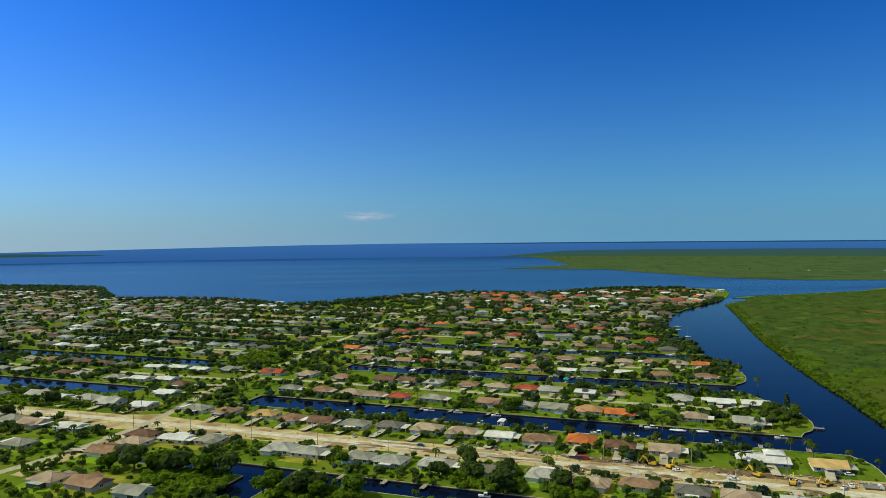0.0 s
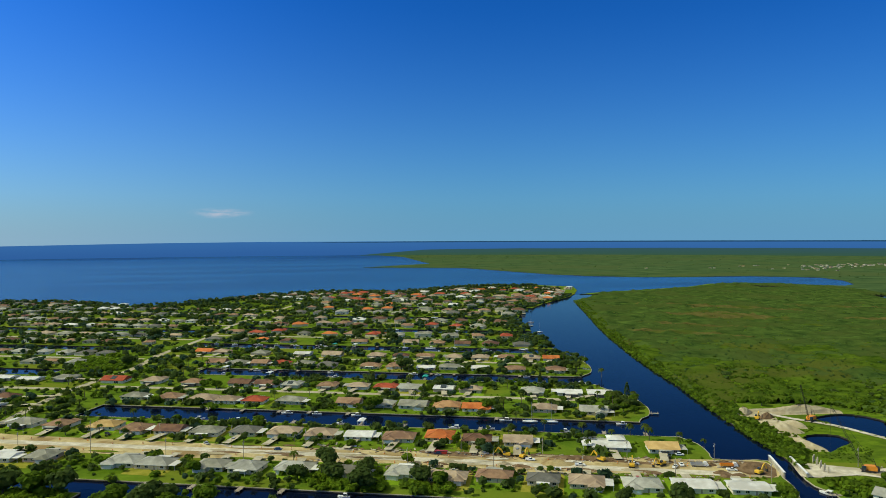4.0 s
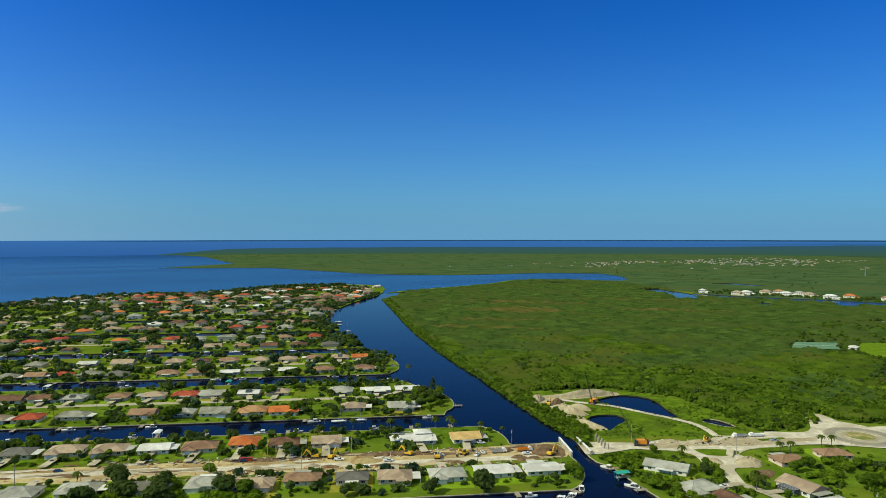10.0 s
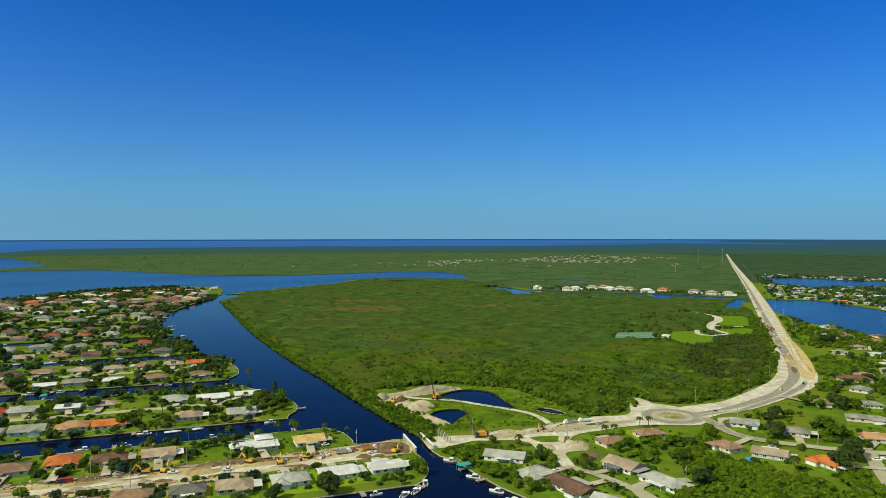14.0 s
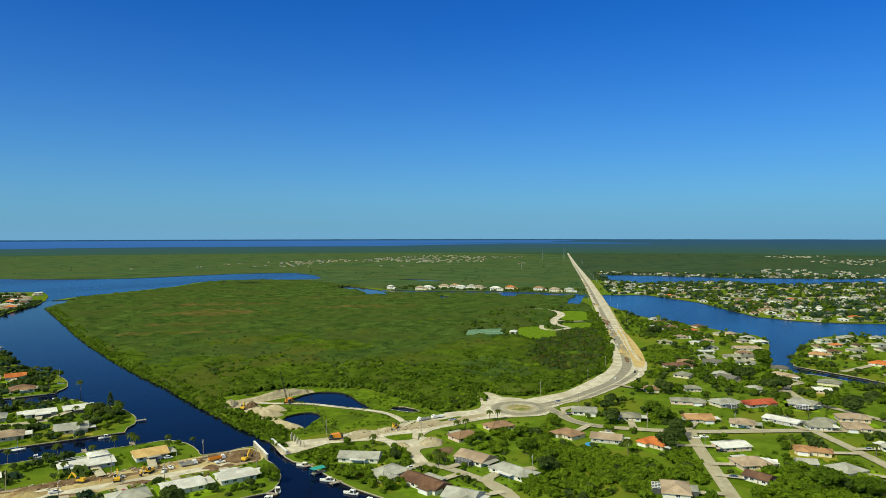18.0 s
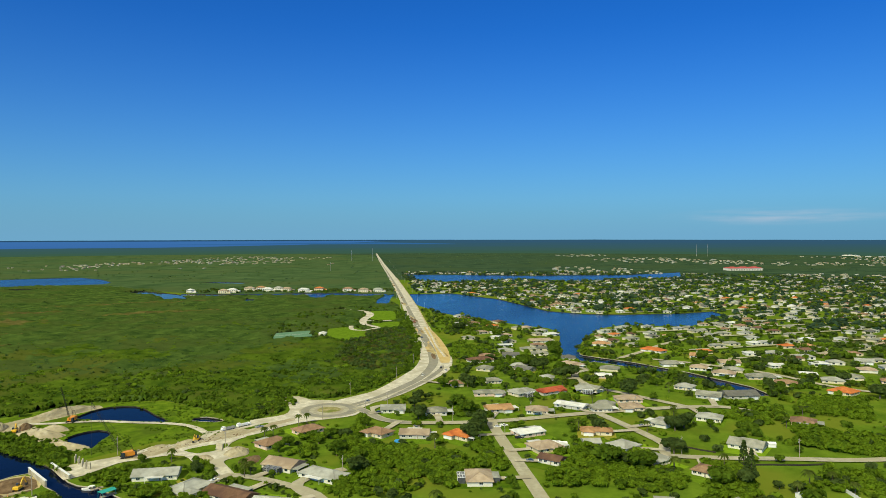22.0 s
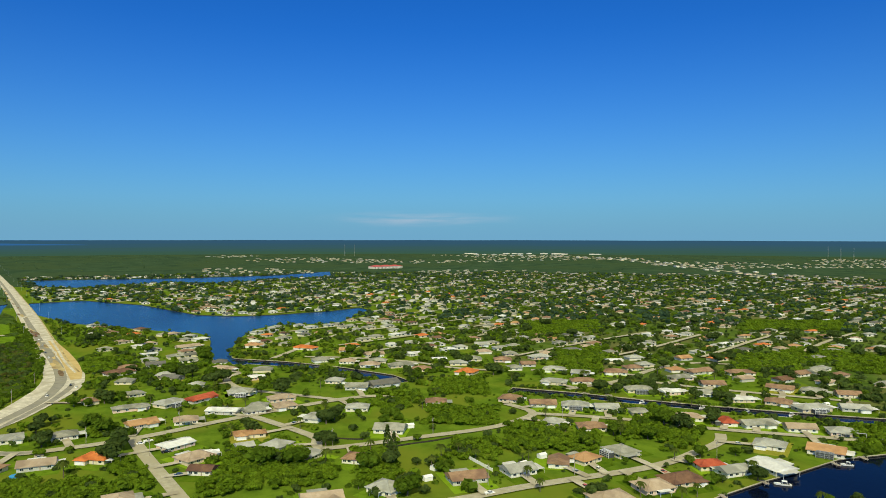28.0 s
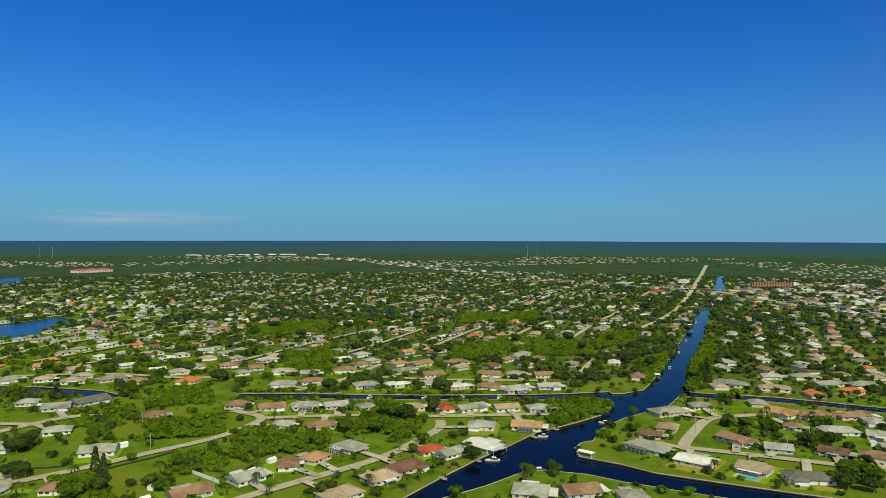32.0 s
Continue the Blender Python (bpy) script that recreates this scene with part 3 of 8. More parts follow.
dcy = np.array([sum((tv[k][1] for k in f)) / 3 for f in dry])
zone = np.zeros(len(dry), int)
for m, pts in zones:
    zone[inside(dcx, dcy, pts)] = m
tagged(new("ground", mesh("ground", [(v.x, v.y, 0) for v in tv], dry, M_GRASS, M_MARSH, M_SPOIL, M_FLOOR, M_HAZECOAST, M_HAZEWOOD, M_YARD, index=zone)), "green lawns and open ground of a flat coastal suburb", "ground", kind="structure")
pool_of = [f for f, w, o in zip(tf, is_wet, is_out) if w and not o]
pool_of = [f if (tv[f[1]] - tv[f[0]]).cross(tv[f[2]] - tv[f[0]]) > 0 else f[::-1] for f in pool_of]
wcx = np.array([sum((tv[k][0] for k in f)) / 3 for f in pool_of])
wcy = np.array([sum((tv[k][1] for k in f)) / 3 for f in pool_of])
open_sea = inside(wcx, wcy, shapes[0][1]) | (wcx > 690) & (wcy > -120) & (wcy < 900)
tagged(new("water", mesh("water", [(v.x, v.y, -0.8) for v in tv], pool_of, M_WATER, M_SEA, index=[int(v) for v in open_sea])), "dark blue water of the harbour, lakes and canals", "water", kind="structure")

edges = {}
for f in dry:
    for a, b in zip(f, f[1:] + f[:1]):
        edges[(a, b)] = 1
bank, cap = Shape(), Shape()
for a, b in edges:
    if (b, a) in edges:
        continue
    A, B = tv[a], tv[b]
    if A.length > FAR - 40 and B.length > FAR - 40:
        continue
    bank.add([(A.x, A.y, 0), (B.x, B.y, 0), (B.x, B.y, -2), (A.x, A.y, -2)], [(0, 3, 2, 1)])
    mid = (A + B) / 2
    if mid.length < 760 and not (385 < mid.x < 425 and -90 < mid.y < 0) and not (mid.x > 270 and mid.y > 300 and mid.x * DX + mid.y * DY > 95) and (B - A).length > 1:
        d = (B - A).normalized()
        n = Vector((-d.y, d.x)) * 0.32
        q = [A - n * 0.3, B - n * 0.3, B + n, A + n]
        cap.add([(p.x, p.y, z) for z in (-0.25, 0.14) for p in q], [(4, 5, 6, 7), (0, 1, 5, 4), (2, 3, 7, 6), (1, 2, 6, 5), (3, 0, 4, 7)])
tagged(new("canal_bank", bank.mesh("canal_bank", M_MUD)), "dark earth and concrete banks along the water", "bank", kind="structure")
tagged(new("seawall", cap.mesh("seawall", M_CONC)), "pale concrete seawall caps along the canals", "seawall", kind="structure")

# ---- streets and bare earth, each a sheet a little above the last ----
layer = [0.03]
ROADS = []


def strip(name, pts, width, m, label, category="road", mark=True, smooth=True, z=None):
    P = curve(pts, 8) if smooth and len(pts) > 2 else pts
    wd = width
    if isinstance(width, (list, tuple)):
        t = [float(k) for k in range(len(pts))]
        if smooth and len(pts) > 2:
            steps = [max(2, int((Vector(b) - Vector(a)).length / 8)) for a, b in zip(pts, pts[1:])]
            t = [k + j / n_ for k, n_ in enumerate(steps) for j in range(n_)] + [float(len(pts) - 1)]
        wd = list(np.interp(t, range(len(pts)), width))
    ol = band(P, wd)
    n = len(P)
    layer[0] += 0.004
    zz = z or layer[0]
    v = [(x, y, zz) for x, y in ol]
    ob = new(name, mesh(name, v, [(k, 2 * n - 1 - k, 2 * n - 2 - k, k + 1) for k in range(n - 1)], m))
    tagged(ob, label, category, kind="structure")
    if mark:
        wm = wd if not isinstance(wd, list) else max(wd)
        raster(taken, band(P, wm + 5 if not isinstance(wd, list) else [w + 3 for w in wd]))
        if category == "road":
            ROADS.extend(P)
    return ob


def sheet(name, pts, m, label, category="ground", smooth=True, mark=True):
    P = curve(list(pts) + [pts[0]], 7)[:-1] if smooth else list(pts)
    layer[0] += 0.004
    a = sum(p[0] * q[1] - q[0] * p[1] for p, q in zip(P, P[1:] + P[:1]))
    f = list(range(len(P)))
    tagged(new(name, mesh(name, [(x, y, layer[0]) for x, y in P], [f if a > 0 else f[::-1]], m)), label, category, kind="structure")
    if mark:
        raster(taken, P)


# western estate
sheet("bare_ground", [W(-760, 381), W(-520, 377), W(-380, 380), W(-345, 390), W(-320, 383), W(-120, 381), W(-40, 383), W(60, 386), W(88, 388), W(117, 388), W(116, 364), W(84, 363), W(50, 361), W(0, 356), W(-100, 357), W(-200, 355), W(-320, 355), W(-360, 345), W(-390, 356), W(-520, 356), W(-760, 358)], M_SAND,
      "broad sandy road bed dug up for widening", "road")
ROADS.extend(W(s, r) for s in range(-560, 100, 6) for r in (358, 380))
strip("earth_track", [W(-560, 366), W(-200, 370), W(0, 367), W(100, 366)], 7, M_SHELL, "compacted pale track along the road works", "track", mark=False)
for r in (518, 662, 806, 950, 1094, 1235):
    strip("street", [W(-374 - (r - 518) * 0.14, r), W(-200, r + 1), W(26 - (r - 518) * 0.09, r)], 7, M_ROAD, "worn pale asphalt residential street", "road")
strip("street", [W(-346, 240), W(-336, 303), W(-340, 370), W(-352, 419), W(-368, 484), W(-372, 537), W(-373, 590), W(-390, 667), W(-397, 746), W(-404, 817), W(-424, 932), W(-440, 1240)], 6.5, M_ROAD, "pale cross street through the waterside estate", "road")
for r in (505, 640, 770, 900):
    strip("street", [W(-760, r), W(-376 - (r - 505) * 0.12, r)], 7, M_ROAD, "worn pale asphalt residential street", "road")
strip("verge", [W(-328, 262), W(-330, 352)], 9, M_SAND, "sandy verge beside the cross street", "ground", mark=False)

sheet("earth_strip", [W(-6, 386), W(20, 385), W(56, 379), W(58, 375), W(20, 380), W(-6, 381)], M_EARTH, "strip of freshly dug dark brown earth", "ground")
sheet("earth_patch", [W(92, 386), W(117, 386), W(116, 366), W(108, 362), W(98, 372)], M_EARTH, "dark churned earth at the end of the road bed", "ground")
sheet("earth_patch", [W(-70, 383), W(-40, 384), W(-22, 380), W(-30, 376), W(-60, 377)], M_EARTH, "dark churned earth beside the road bed", "ground")
re_ = random.Random(19)
for k in range(46):
    s_, r_ = re_.uniform(-190, 112), re_.uniform(362, 384)
    a_, b_, m = re_.uniform(4, 13), re_.uniform(0.9, 2.4), re_.random()
    sheet("churned_ground", [W(s_ - a_, r_ + re_.uniform(-1, 1)), W(s_ - a_ * 0.3, r_ - b_), W(s_ + a_ * 0.5, r_ - b_ * 0.7), W(s_ + a_, r_), W(s_ + a_ * 0.2, r_ + b_)],
          M_EARTH if m < 0.18 else M_SPOIL if m < 0.6 else M_SHELL, "churned ground on the dug-up road bed", mark=False)
for s_, r_, a_, b_ in ((-130, 382, 9, 2), (-175, 381, 11, 2.2), (-215, 382, 8, 2), (-100, 384, 10, 2.5), (-245, 359, 10, 2), (-160, 357, 12, 2), (-80, 357, 9, 2), (-40, 357, 10, 1.8), (30, 357, 8, 1.6)):
    sheet("grass_patch", [W(s_ - a_, r_), W(s_, r_ - b_), W(s_ + a_, r_), W(s_, r_ + b_)], M_GRASS, "strip of rough grass left on the sandy road bed", "grass")

# the road works east of the channel
sheet("bare_ground", [(260, 287), (270, 304), (278, 303), (294, 292), (305, 286), (318, 285), (326, 275), (334, 268), (350, 274), (357, 271), (374, 260), (384, 265), (394, 258), (404, 252), (416, 255), (432, 267), (446, 280), (454, 271), (447, 256), (450, 240), (440, 225), (434, 211), (418, 206), (400, 222), (389, 232), (373, 239), (357, 243), (346, 247), (332, 244), (331, 235), (322, 226), (313, 230), (307, 228), (296, 214), (287, 208), (282, 215), (293, 223), (301, 234), (304, 246), (310, 256), (306, 267), (295, 276), (288, 281), (268, 283)],
      M_SHELL, "pale crushed shell ground of the road works", "ground")
sheet("worn_ground", [(296, 285), (318, 279), (334, 264), (352, 268), (374, 254), (396, 243), (394, 238), (372, 245), (352, 250), (340, 258), (322, 267), (306, 272), (296, 279)], M_SPOIL, "wheel-worn brown ground of the road works", "ground")
strip("earth_track", [(330, 396), (337, 380), (350, 360), (356, 333), (361, 311), (361, 296), (356, 282), (347, 268)], 4.5, M_SHELL, "pale earth track between two ponds", "track")
for pts in ([(318, 263), (328, 258), (337, 248), (328, 244), (316, 252)], [(290, 276), (302, 270), (307, 259), (297, 256), (284, 268)], [(352, 246), (364, 240), (362, 234), (350, 240)], [(366, 257), (382, 252), (380, 249), (366, 253)]):
    sheet("grass_patch", pts, M_MARSH, "rough green grass between the bare ground of the works", "grass", mark=False)
raster(taken, zones[5][1])
raster(taken, zones[6][1])
shoulder = [(426, 229), (458, 221), (482, 213), (512, 211), (560, 211), (592, 214), (645, 230), (705, 260), (790, 298), (903, 350), (1157, 466), (1815, 776), (2793, 1245), (4300, 1960)]
strip("road_shoulder", shoulder, [34, 26, 25, 27, 32, 33, 31, 26, 27, 26, 25, 21, 16, 10], M_SHELL, "wide pale shell shoulder of the road works", "ground")
strip("road", [(432, 222), (466, 212.5), (502, 209.5), (546, 208.5), (604, 218.5), (655, 237), (707, 260), (790, 300), (999, 398), (1573, 666), (2793, 1248), (4300, 1962)], [10, 7.5, 7, 7, 8.5, 9, 9, 8, 7, 5, 3, 2], M_TARMAC, "newly laid grey asphalt main road", "road")
strip("road", [(462, 205), (500, 202.5), (541, 201), (584, 204), (604, 209)], [3, 4.5, 5, 5, 3], M_TARMAC, "newly laid grey asphalt carriageway", "road")
strip("median", [(442, 218), (456, 213.5), (480, 207.5), (506, 205)], [1, 2.6, 2.2, 1], M_CONC, "pale kerbed median between two carriageways", "kerb", mark=False)
strip("ochre_fill", [(618, 211), (650, 223), (693, 241), (760, 272), (850, 316)], [8, 12, 13, 12, 7], M_OCHRE, "strip of yellow ochre fill beside the road", "ground")
# wheel tracks and edges along the works
for o_, w_, m_, text in ((-9, 2.5, M_SHELL, "pale graded track along the road works"), (-12, 1.6, M_SAND, "sandy rut along the road works"), (8, 1.2, M_SHELL, "pale rut along the road works")):
    P = curve(shoulder[6:12], 12)
    Q = []
    for a, b in zip(P, P[1:]):
        d = (Vector(b) - Vector(a)).normalized()
        Q.append((a[0] - d.y * o_, a[1] + d.x * o_))
    strip("earth_track", Q, w_, m_, text, "track", mark=False, smooth=False)
# patches of fill, tar and churned earth on the unfinished half
rp = random.Random(8)
for k in range(44):
    t = rp.random() ** 1.5
    x = 640 + 1300 * t
    y = 236 + (x - 640) * 0.473 - 4 + rp.uniform(-9, 1) * (1 - 0.4 * t)
    a_, b_ = rp.uniform(6, 22), rp.uniform(1.2, 2.8)
    m = pose(x, y, 0, 0, 0, 25 + rp.uniform(-4, 4))
    q = [m @ Vector(p) for p in ((-a_, -b_ * 0.4, 0), (-a_ * 0.3, -b_, 0), (a_, -b_ * 0.5, 0), (a_ * 0.6, b_, 0), (-a_ * 0.6, b_ * 0.8, 0))]
    mm, text = rp.choice(((M_SAND, "patch of sandy fill on the road works"), (M_OCHRE, "patch of ochre fill on the road works"), (M_TARMAC, "patch of new asphalt on the road works"), (M_SHELL, "patch of pale shell on the road works"), (M_EARTH, "patch of dark earth on the road works")))
    sheet("fill_patch", [(p.x, p.y) for p in q], mm, text, mark=False)
# roundabout
RX, RY = 424, 229


def annulus(name, r0, r1, m, label, category, h=0.0, sq=1.0):
    layer[0] += 0.004
    n = 40
    v = []
    for r in (r0, r1):
        v += [(RX + r * math.cos(6.28318 * k / n), RY + r * math.sin(6.28318 * k / n), layer[0] + h) for k in range(n)]
    f = [(k, n + k, n + (k + 1) % n, (k + 1) % n) for k in range(n)]
    v += [(x, y, -0.1) for x, y, _ in v]
    f += [(n + k, 3 * n + k, 3 * n + (k + 1) % n, n + (k + 1) % n) for k in range(n)]
    if r0 < 0.1:
        f = f[n:] + [tuple(range(n, 2 * n))]
    tagged(new(name, mesh(name, v, f, m)), label, category, kind="structure")


annulus("roundabout", 8, 20, M_ROAD, "pale worn ring of a roundabout", "road")
annulus("roundabout_lane", 13.5, 19, M_TARMAC, "grey asphalt lane round a roundabout", "road")
annulus("roundabout_apron", 8.0, 10.0, M_CONC, "pale concrete apron of the roundabout", "kerb", 0.06)
annulus("roundabout_island", 0.0, 8.0, M_EARTHGRASS, "sandy island of a roundabout with thin dry grass", "island", 0.16)
# eastern suburb
ST = "worn pale asphalt residential street"
strip("street", [(436, 214), (424, 198), (414, 185), (411, 172), (413, 160), (418, 146), (426, 126), (440, 103), (463, 73), (490, 34), (512, -4), (520, -30), (508, -50)], 7.5, M_ROAD, ST)
strip("street_surface", [(434, 211), (424, 198), (414, 185), (411, 172), (412, 163)], [5, 5, 5, 5, 3], M_TARMAC, "strip of new grey asphalt on a street", "road", mark=False)
sheet("lane_island", [(440, 206), (448, 202), (447, 199), (436, 200), (428, 196), (430, 200)], M_CONC, "pale concrete island between two lanes", "kerb", mark=False)
strip("street", [(436, 118), (404, 104), (360, 83), (312, 60), (260, 36)], 7, M_ROAD, ST)
strip("street", [(473, 52), (440, 26), (415, 9), (396, 8), (400, -20), (410, -55), (420, -91), (434, -116), (452, -134), (468, -130), (482, -122)], 6.5, M_ROAD, ST)
strip("street", [(452, -134), (440, -165), (425, -195), (400, -232), (368, -296), (352, -318)], 6.5, M_ROAD, ST)
strip("street", [(300, -20), (310, -60), (319, -88), (328, -125), (335, -155), (345, -180), (357, -199), (372, -222), (388, -232)], 6.5, M_ROAD, ST)
strip("street", [(319, 163), (300, 175), (288, 173), (280, 160), (270, 140)], 6, M_ROAD, ST)
strip("street", [(292, 214), (293, 200), (289, 178), (283, 160), (262, 136)], 5.5, M_ROAD, ST)
strip("street", [(512, -4), (540, 40), (560, 70), (600, 88), (625, 80)], 6, M_ROAD, ST)
strip("street", [(262, -320), (269, -324), (285, -352), (300, -385), (297, -405), (280, -444), (239, -484), (170, -530)], 7, M_ROAD, ST)
strip("street", [(266, -322), (245, -338), (223, -354), (187, -379), (130, -420)], 6.5, M_ROAD, ST)
strip("street", [(262, -320), (276, -318), (284, -312)], 4.5, M_CONC, "pale concrete cul-de-sac spur")
strip("street", [(540, -255), (520, -275), (500, -300), (475, -335), (452, -370)], 6, M_ROAD, ST)
strip("street", [(520, -180), (545, -235), (590, -290), (610, -340), (590, -390), (620, -440)], 6, M_ROAD, ST)
strip("street", [(600, -175), (585, -230), (560, -262)], 6, M_ROAD, ST)
strip("street", [(700, 30), (690, -10), (660, -70), (620, -110), (600, -150)], 6, M_ROAD, ST)
strip("street", [(690, 60), (740, 40), (800, 20), (860, -10)], 6, M_ROAD, ST)
strip("street", [(581, -583), (640, -680), (809, -957), (1300, -1620), (1985, -2526)], [6.5, 6.5, 8, 11, 14], M_CONC, "long straight pale street running to the horizon")
strip("street", [(345, -520), (370, -545), (350, -575), (310, -600), (260, -640)], 6, M_ROAD, ST)
# the shopping street, its car parks and its low buildings
MALL = [(4500, -900), (3900, -1330), (3333, -1480), (2301, -1353), (1869, -1291), (1480, -1222), (1330, -1256), (1210, -1295), (1085, -1312), (1000, -1318), (900, -1255), (780, -1205), (650, -1180), (520, -1140)]
strip("street", MALL, [14, 14, 14, 15, 16, 16, 16, 16, 16, 16, 16, 16, 16, 14], M_ROAD, "broad pale shopping street far off", smooth=False)
SHOPS = []
rs = random.Random(31)
for (x0, y0), (x1, y1) in zip(MALL, MALL[1:]):
    d = math.hypot(x1 - x0, y1 - y0)
    ux, uy = (x1 - x0) / d, (y1 - y0) / d
    t = 12.0
    while t < d:
        for e in (-1, 1):
            o = e * rs.uniform(26, 62)
            SHOPS.append((x0 + ux * t - uy * o, y0 + uy * t + ux * o, math.degrees(math.atan2(uy, ux)) + rs.uniform(-6, 6) + (180 if e < 0 else 0)))
        t += rs.uniform(38, 60) * (1.0 if math.hypot(x0, y0) < 2400 else 1.6)
SHOPS = [q for k, q in enumerate(SHOPS) if k % 3 and (not cell(wet, q[0], q[1]) or q[0] > 3300)]
# the block of stores and car parks south of it
STORES = [(1000, -1340), (880, -1230), (760, -1225), (600, -1205), (640, -1330), (760, -1560), (900, -1850), (1080, -1800), (1110, -1560)]
for i in range(12):
    for j in range(9):
        x = 640 + i * 42 + rs.uniform(-12, 12) + j * 14
        y = -1235 - j * 66 + rs.uniform(-14, 14)
        if inside(np.array([x]), np.array([y]), STORES)[0] and not cell(wet, x, y) and math.hypot(x - 1016, y + 1530) > 62 and rs.random() < 0.8:
            SHOPS.append((x, y, 52 + rs.choice((0, 90, 0)) + rs.uniform(-4, 4)))
for x, y, a in SHOPS:
    raster(taken, [(x - 17, y - 17), (x + 17, y - 17), (x + 17, y + 17), (x - 17, y + 17)])
PARKED = []
for k, (x, y, a) in enumerate(SHOPS):
    if math.hypot(x, y) < 2000 and k % 2:
        m = pose(x, y, 0, 0, 0, a)
        q = [m @ Vector(p) for p in ((-26, -42, 0), (26, -42, 0), (26, -11, 0), (-26, -11, 0))]
        sheet("car_park", [(p.x, p.y) for p in q], M_ROAD, "pale worn asphalt car park among low shops", "car park", smooth=False)
        for i in range(16):
            for v in (-36, -29, -20):
                if rs.random() < 0.55:
                    p = m @ Vector((-22 + i * 2.9, v, 0))
                    PARKED.append((p.x, p.y, a + 90))
# park beyond the mangroves
for pts in ([(1005, 468), (1009, 430), (924, 385), (902, 418)], [(794, 429), (815, 412), (789, 374), (730, 346), (709, 359), (742, 403)], [(859, 400), (891, 373), (855, 352), (822, 369)]):
    sheet("park_lawn", pts, M_LAWNS[0], "mown green lawn of a small park", "lawn")
strip("park_drive", [(1007, 533), (1017, 514), (1004, 488), (982, 461), (946, 442), (898, 429), (856, 409), (839, 391), (828, 375)], [5, 6, 9, 10, 12, 11, 9, 8, 7], M_SHELL, "pale curving shell drive in a park", "track")
strip("park_drive", [(892, 424), (888, 405), (902, 388)], 6, M_SHELL, "pale curving shell drive in a park", "track")
strip("park_drive", [(830, 415), (799, 398), (795, 380), (826, 372)], 6, M_SHELL, "pale curving shell drive in a park", "track")
sheet("tennis_court", [(738, 471), (771, 443), (728, 415), (695, 449)], mat("court_green", (0.10, 0.20, 0.13), (0.14, 0.25, 0.16), 0.1, 0.9, spec=0.0), "green hard tennis courts", "court", smooth=False)
strip("court_line", [(716, 460), (749, 429)], 0.9, M_PAINT, "white line between two tennis courts", "line", mark=False)


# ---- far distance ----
# emissive strips: daylight and haze are put into their colours
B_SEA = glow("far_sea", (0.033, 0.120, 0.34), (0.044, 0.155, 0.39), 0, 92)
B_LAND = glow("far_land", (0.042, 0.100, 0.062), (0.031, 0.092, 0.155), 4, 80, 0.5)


def horizon(name, profile, z0, radius, m, label, dip=0.0):
    """A glowing backdrop strip for far sea or land, leaning back so that the sun passes over it; profile: azimuth and
    height of its top.
    """
    n = 90
    az0, az1 = profile[0][0], profile[-1][0]
    v = []
    for k in range(n + 1):
        az = az0 + (az1 - az0) * k / n
        a = radians(az)
        top = float(np.interp(az, [p[0] for p in profile], [p[1] for p in profile])) + dip * noise.noise((k * 0.9, radius * 0.01, 0))
        for z in (z0, max(top, z0 + 0.05)):
            q = radius - 128 * (1 - z / 92)
            v.append((q * math.sin(a), q * math.cos(a), z))
    tagged(new(name, mesh(name, v, [(2 * k, 2 * k + 2, 2 * k + 3, 2 * k + 1) for k in range(n)], m)), label, "distance", kind="structure")


# the sea's top dips sunward: horizon haze put into the shape
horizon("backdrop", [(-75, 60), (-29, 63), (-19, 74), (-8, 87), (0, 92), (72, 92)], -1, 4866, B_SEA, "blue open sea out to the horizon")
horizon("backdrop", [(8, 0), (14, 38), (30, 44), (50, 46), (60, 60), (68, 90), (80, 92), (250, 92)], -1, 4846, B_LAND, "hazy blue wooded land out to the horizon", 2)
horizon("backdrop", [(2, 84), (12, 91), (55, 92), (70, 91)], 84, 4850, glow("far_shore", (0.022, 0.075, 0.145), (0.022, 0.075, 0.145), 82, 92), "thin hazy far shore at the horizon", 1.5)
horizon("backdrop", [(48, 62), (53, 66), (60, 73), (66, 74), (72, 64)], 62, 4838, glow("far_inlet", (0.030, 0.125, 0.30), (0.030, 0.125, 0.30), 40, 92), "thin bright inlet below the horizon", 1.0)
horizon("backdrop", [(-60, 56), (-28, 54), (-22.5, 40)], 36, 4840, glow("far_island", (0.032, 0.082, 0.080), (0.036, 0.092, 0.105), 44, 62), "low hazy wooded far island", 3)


# ---- houses ----
# wooded lots that stay unbuilt
LOTS_A = [[(439, -58), (428, -102), (468, -113), (478, -72)],
          [(519, -71), (513, -119), (573, -125), (577, -84)],
          [(369, -61), (356, -90), (399, -101), (400, -70)],
          [(643, 213), (643, 187), (725, 210), (723, 237)],
          [(431, 143), (441, 133), (487, 151), (486, 161)],
          [(579, -191), (576, -233), (659, -263), (674, -226)],
          [(563, -348), (564, -412), (637, -462), (645, -405)],
          [(338, -288), (336, -302), (344, -337), (359, -357), (375, -364), (392, -346), (390, -326), (362, -298)]]
LOTS_B = [[(557, -442), (520, -491), (602, -564), (636, -513)],
          [(554, -523), (556, -591), (632, -672), (636, -605)],
          [(812, -515), (796, -652), (877, -712), (908, -581)],
          [(372, -95), (373, -115), (424, -134), (430, -109)],
          [(383, -165), (390, -207), (427, -222), (426, -193)],
          [(807, -221), (837, -342), (938, -373), (944, -268)],
          [(323, 62), (339, 30), (396, 37), (380, 68)],
          [(455, -63), (453, -74), (498, -81), (485, -69)]]
LOTS_C = [[(320, 155), (322, 139), (356, 154), (357, 168)]]
LOTS = LOTS_A + LOTS_B + LOTS_C
DRIVES = []
GARDEN = []
CACHE = {}
BUILT = []


PITCH = 0.36


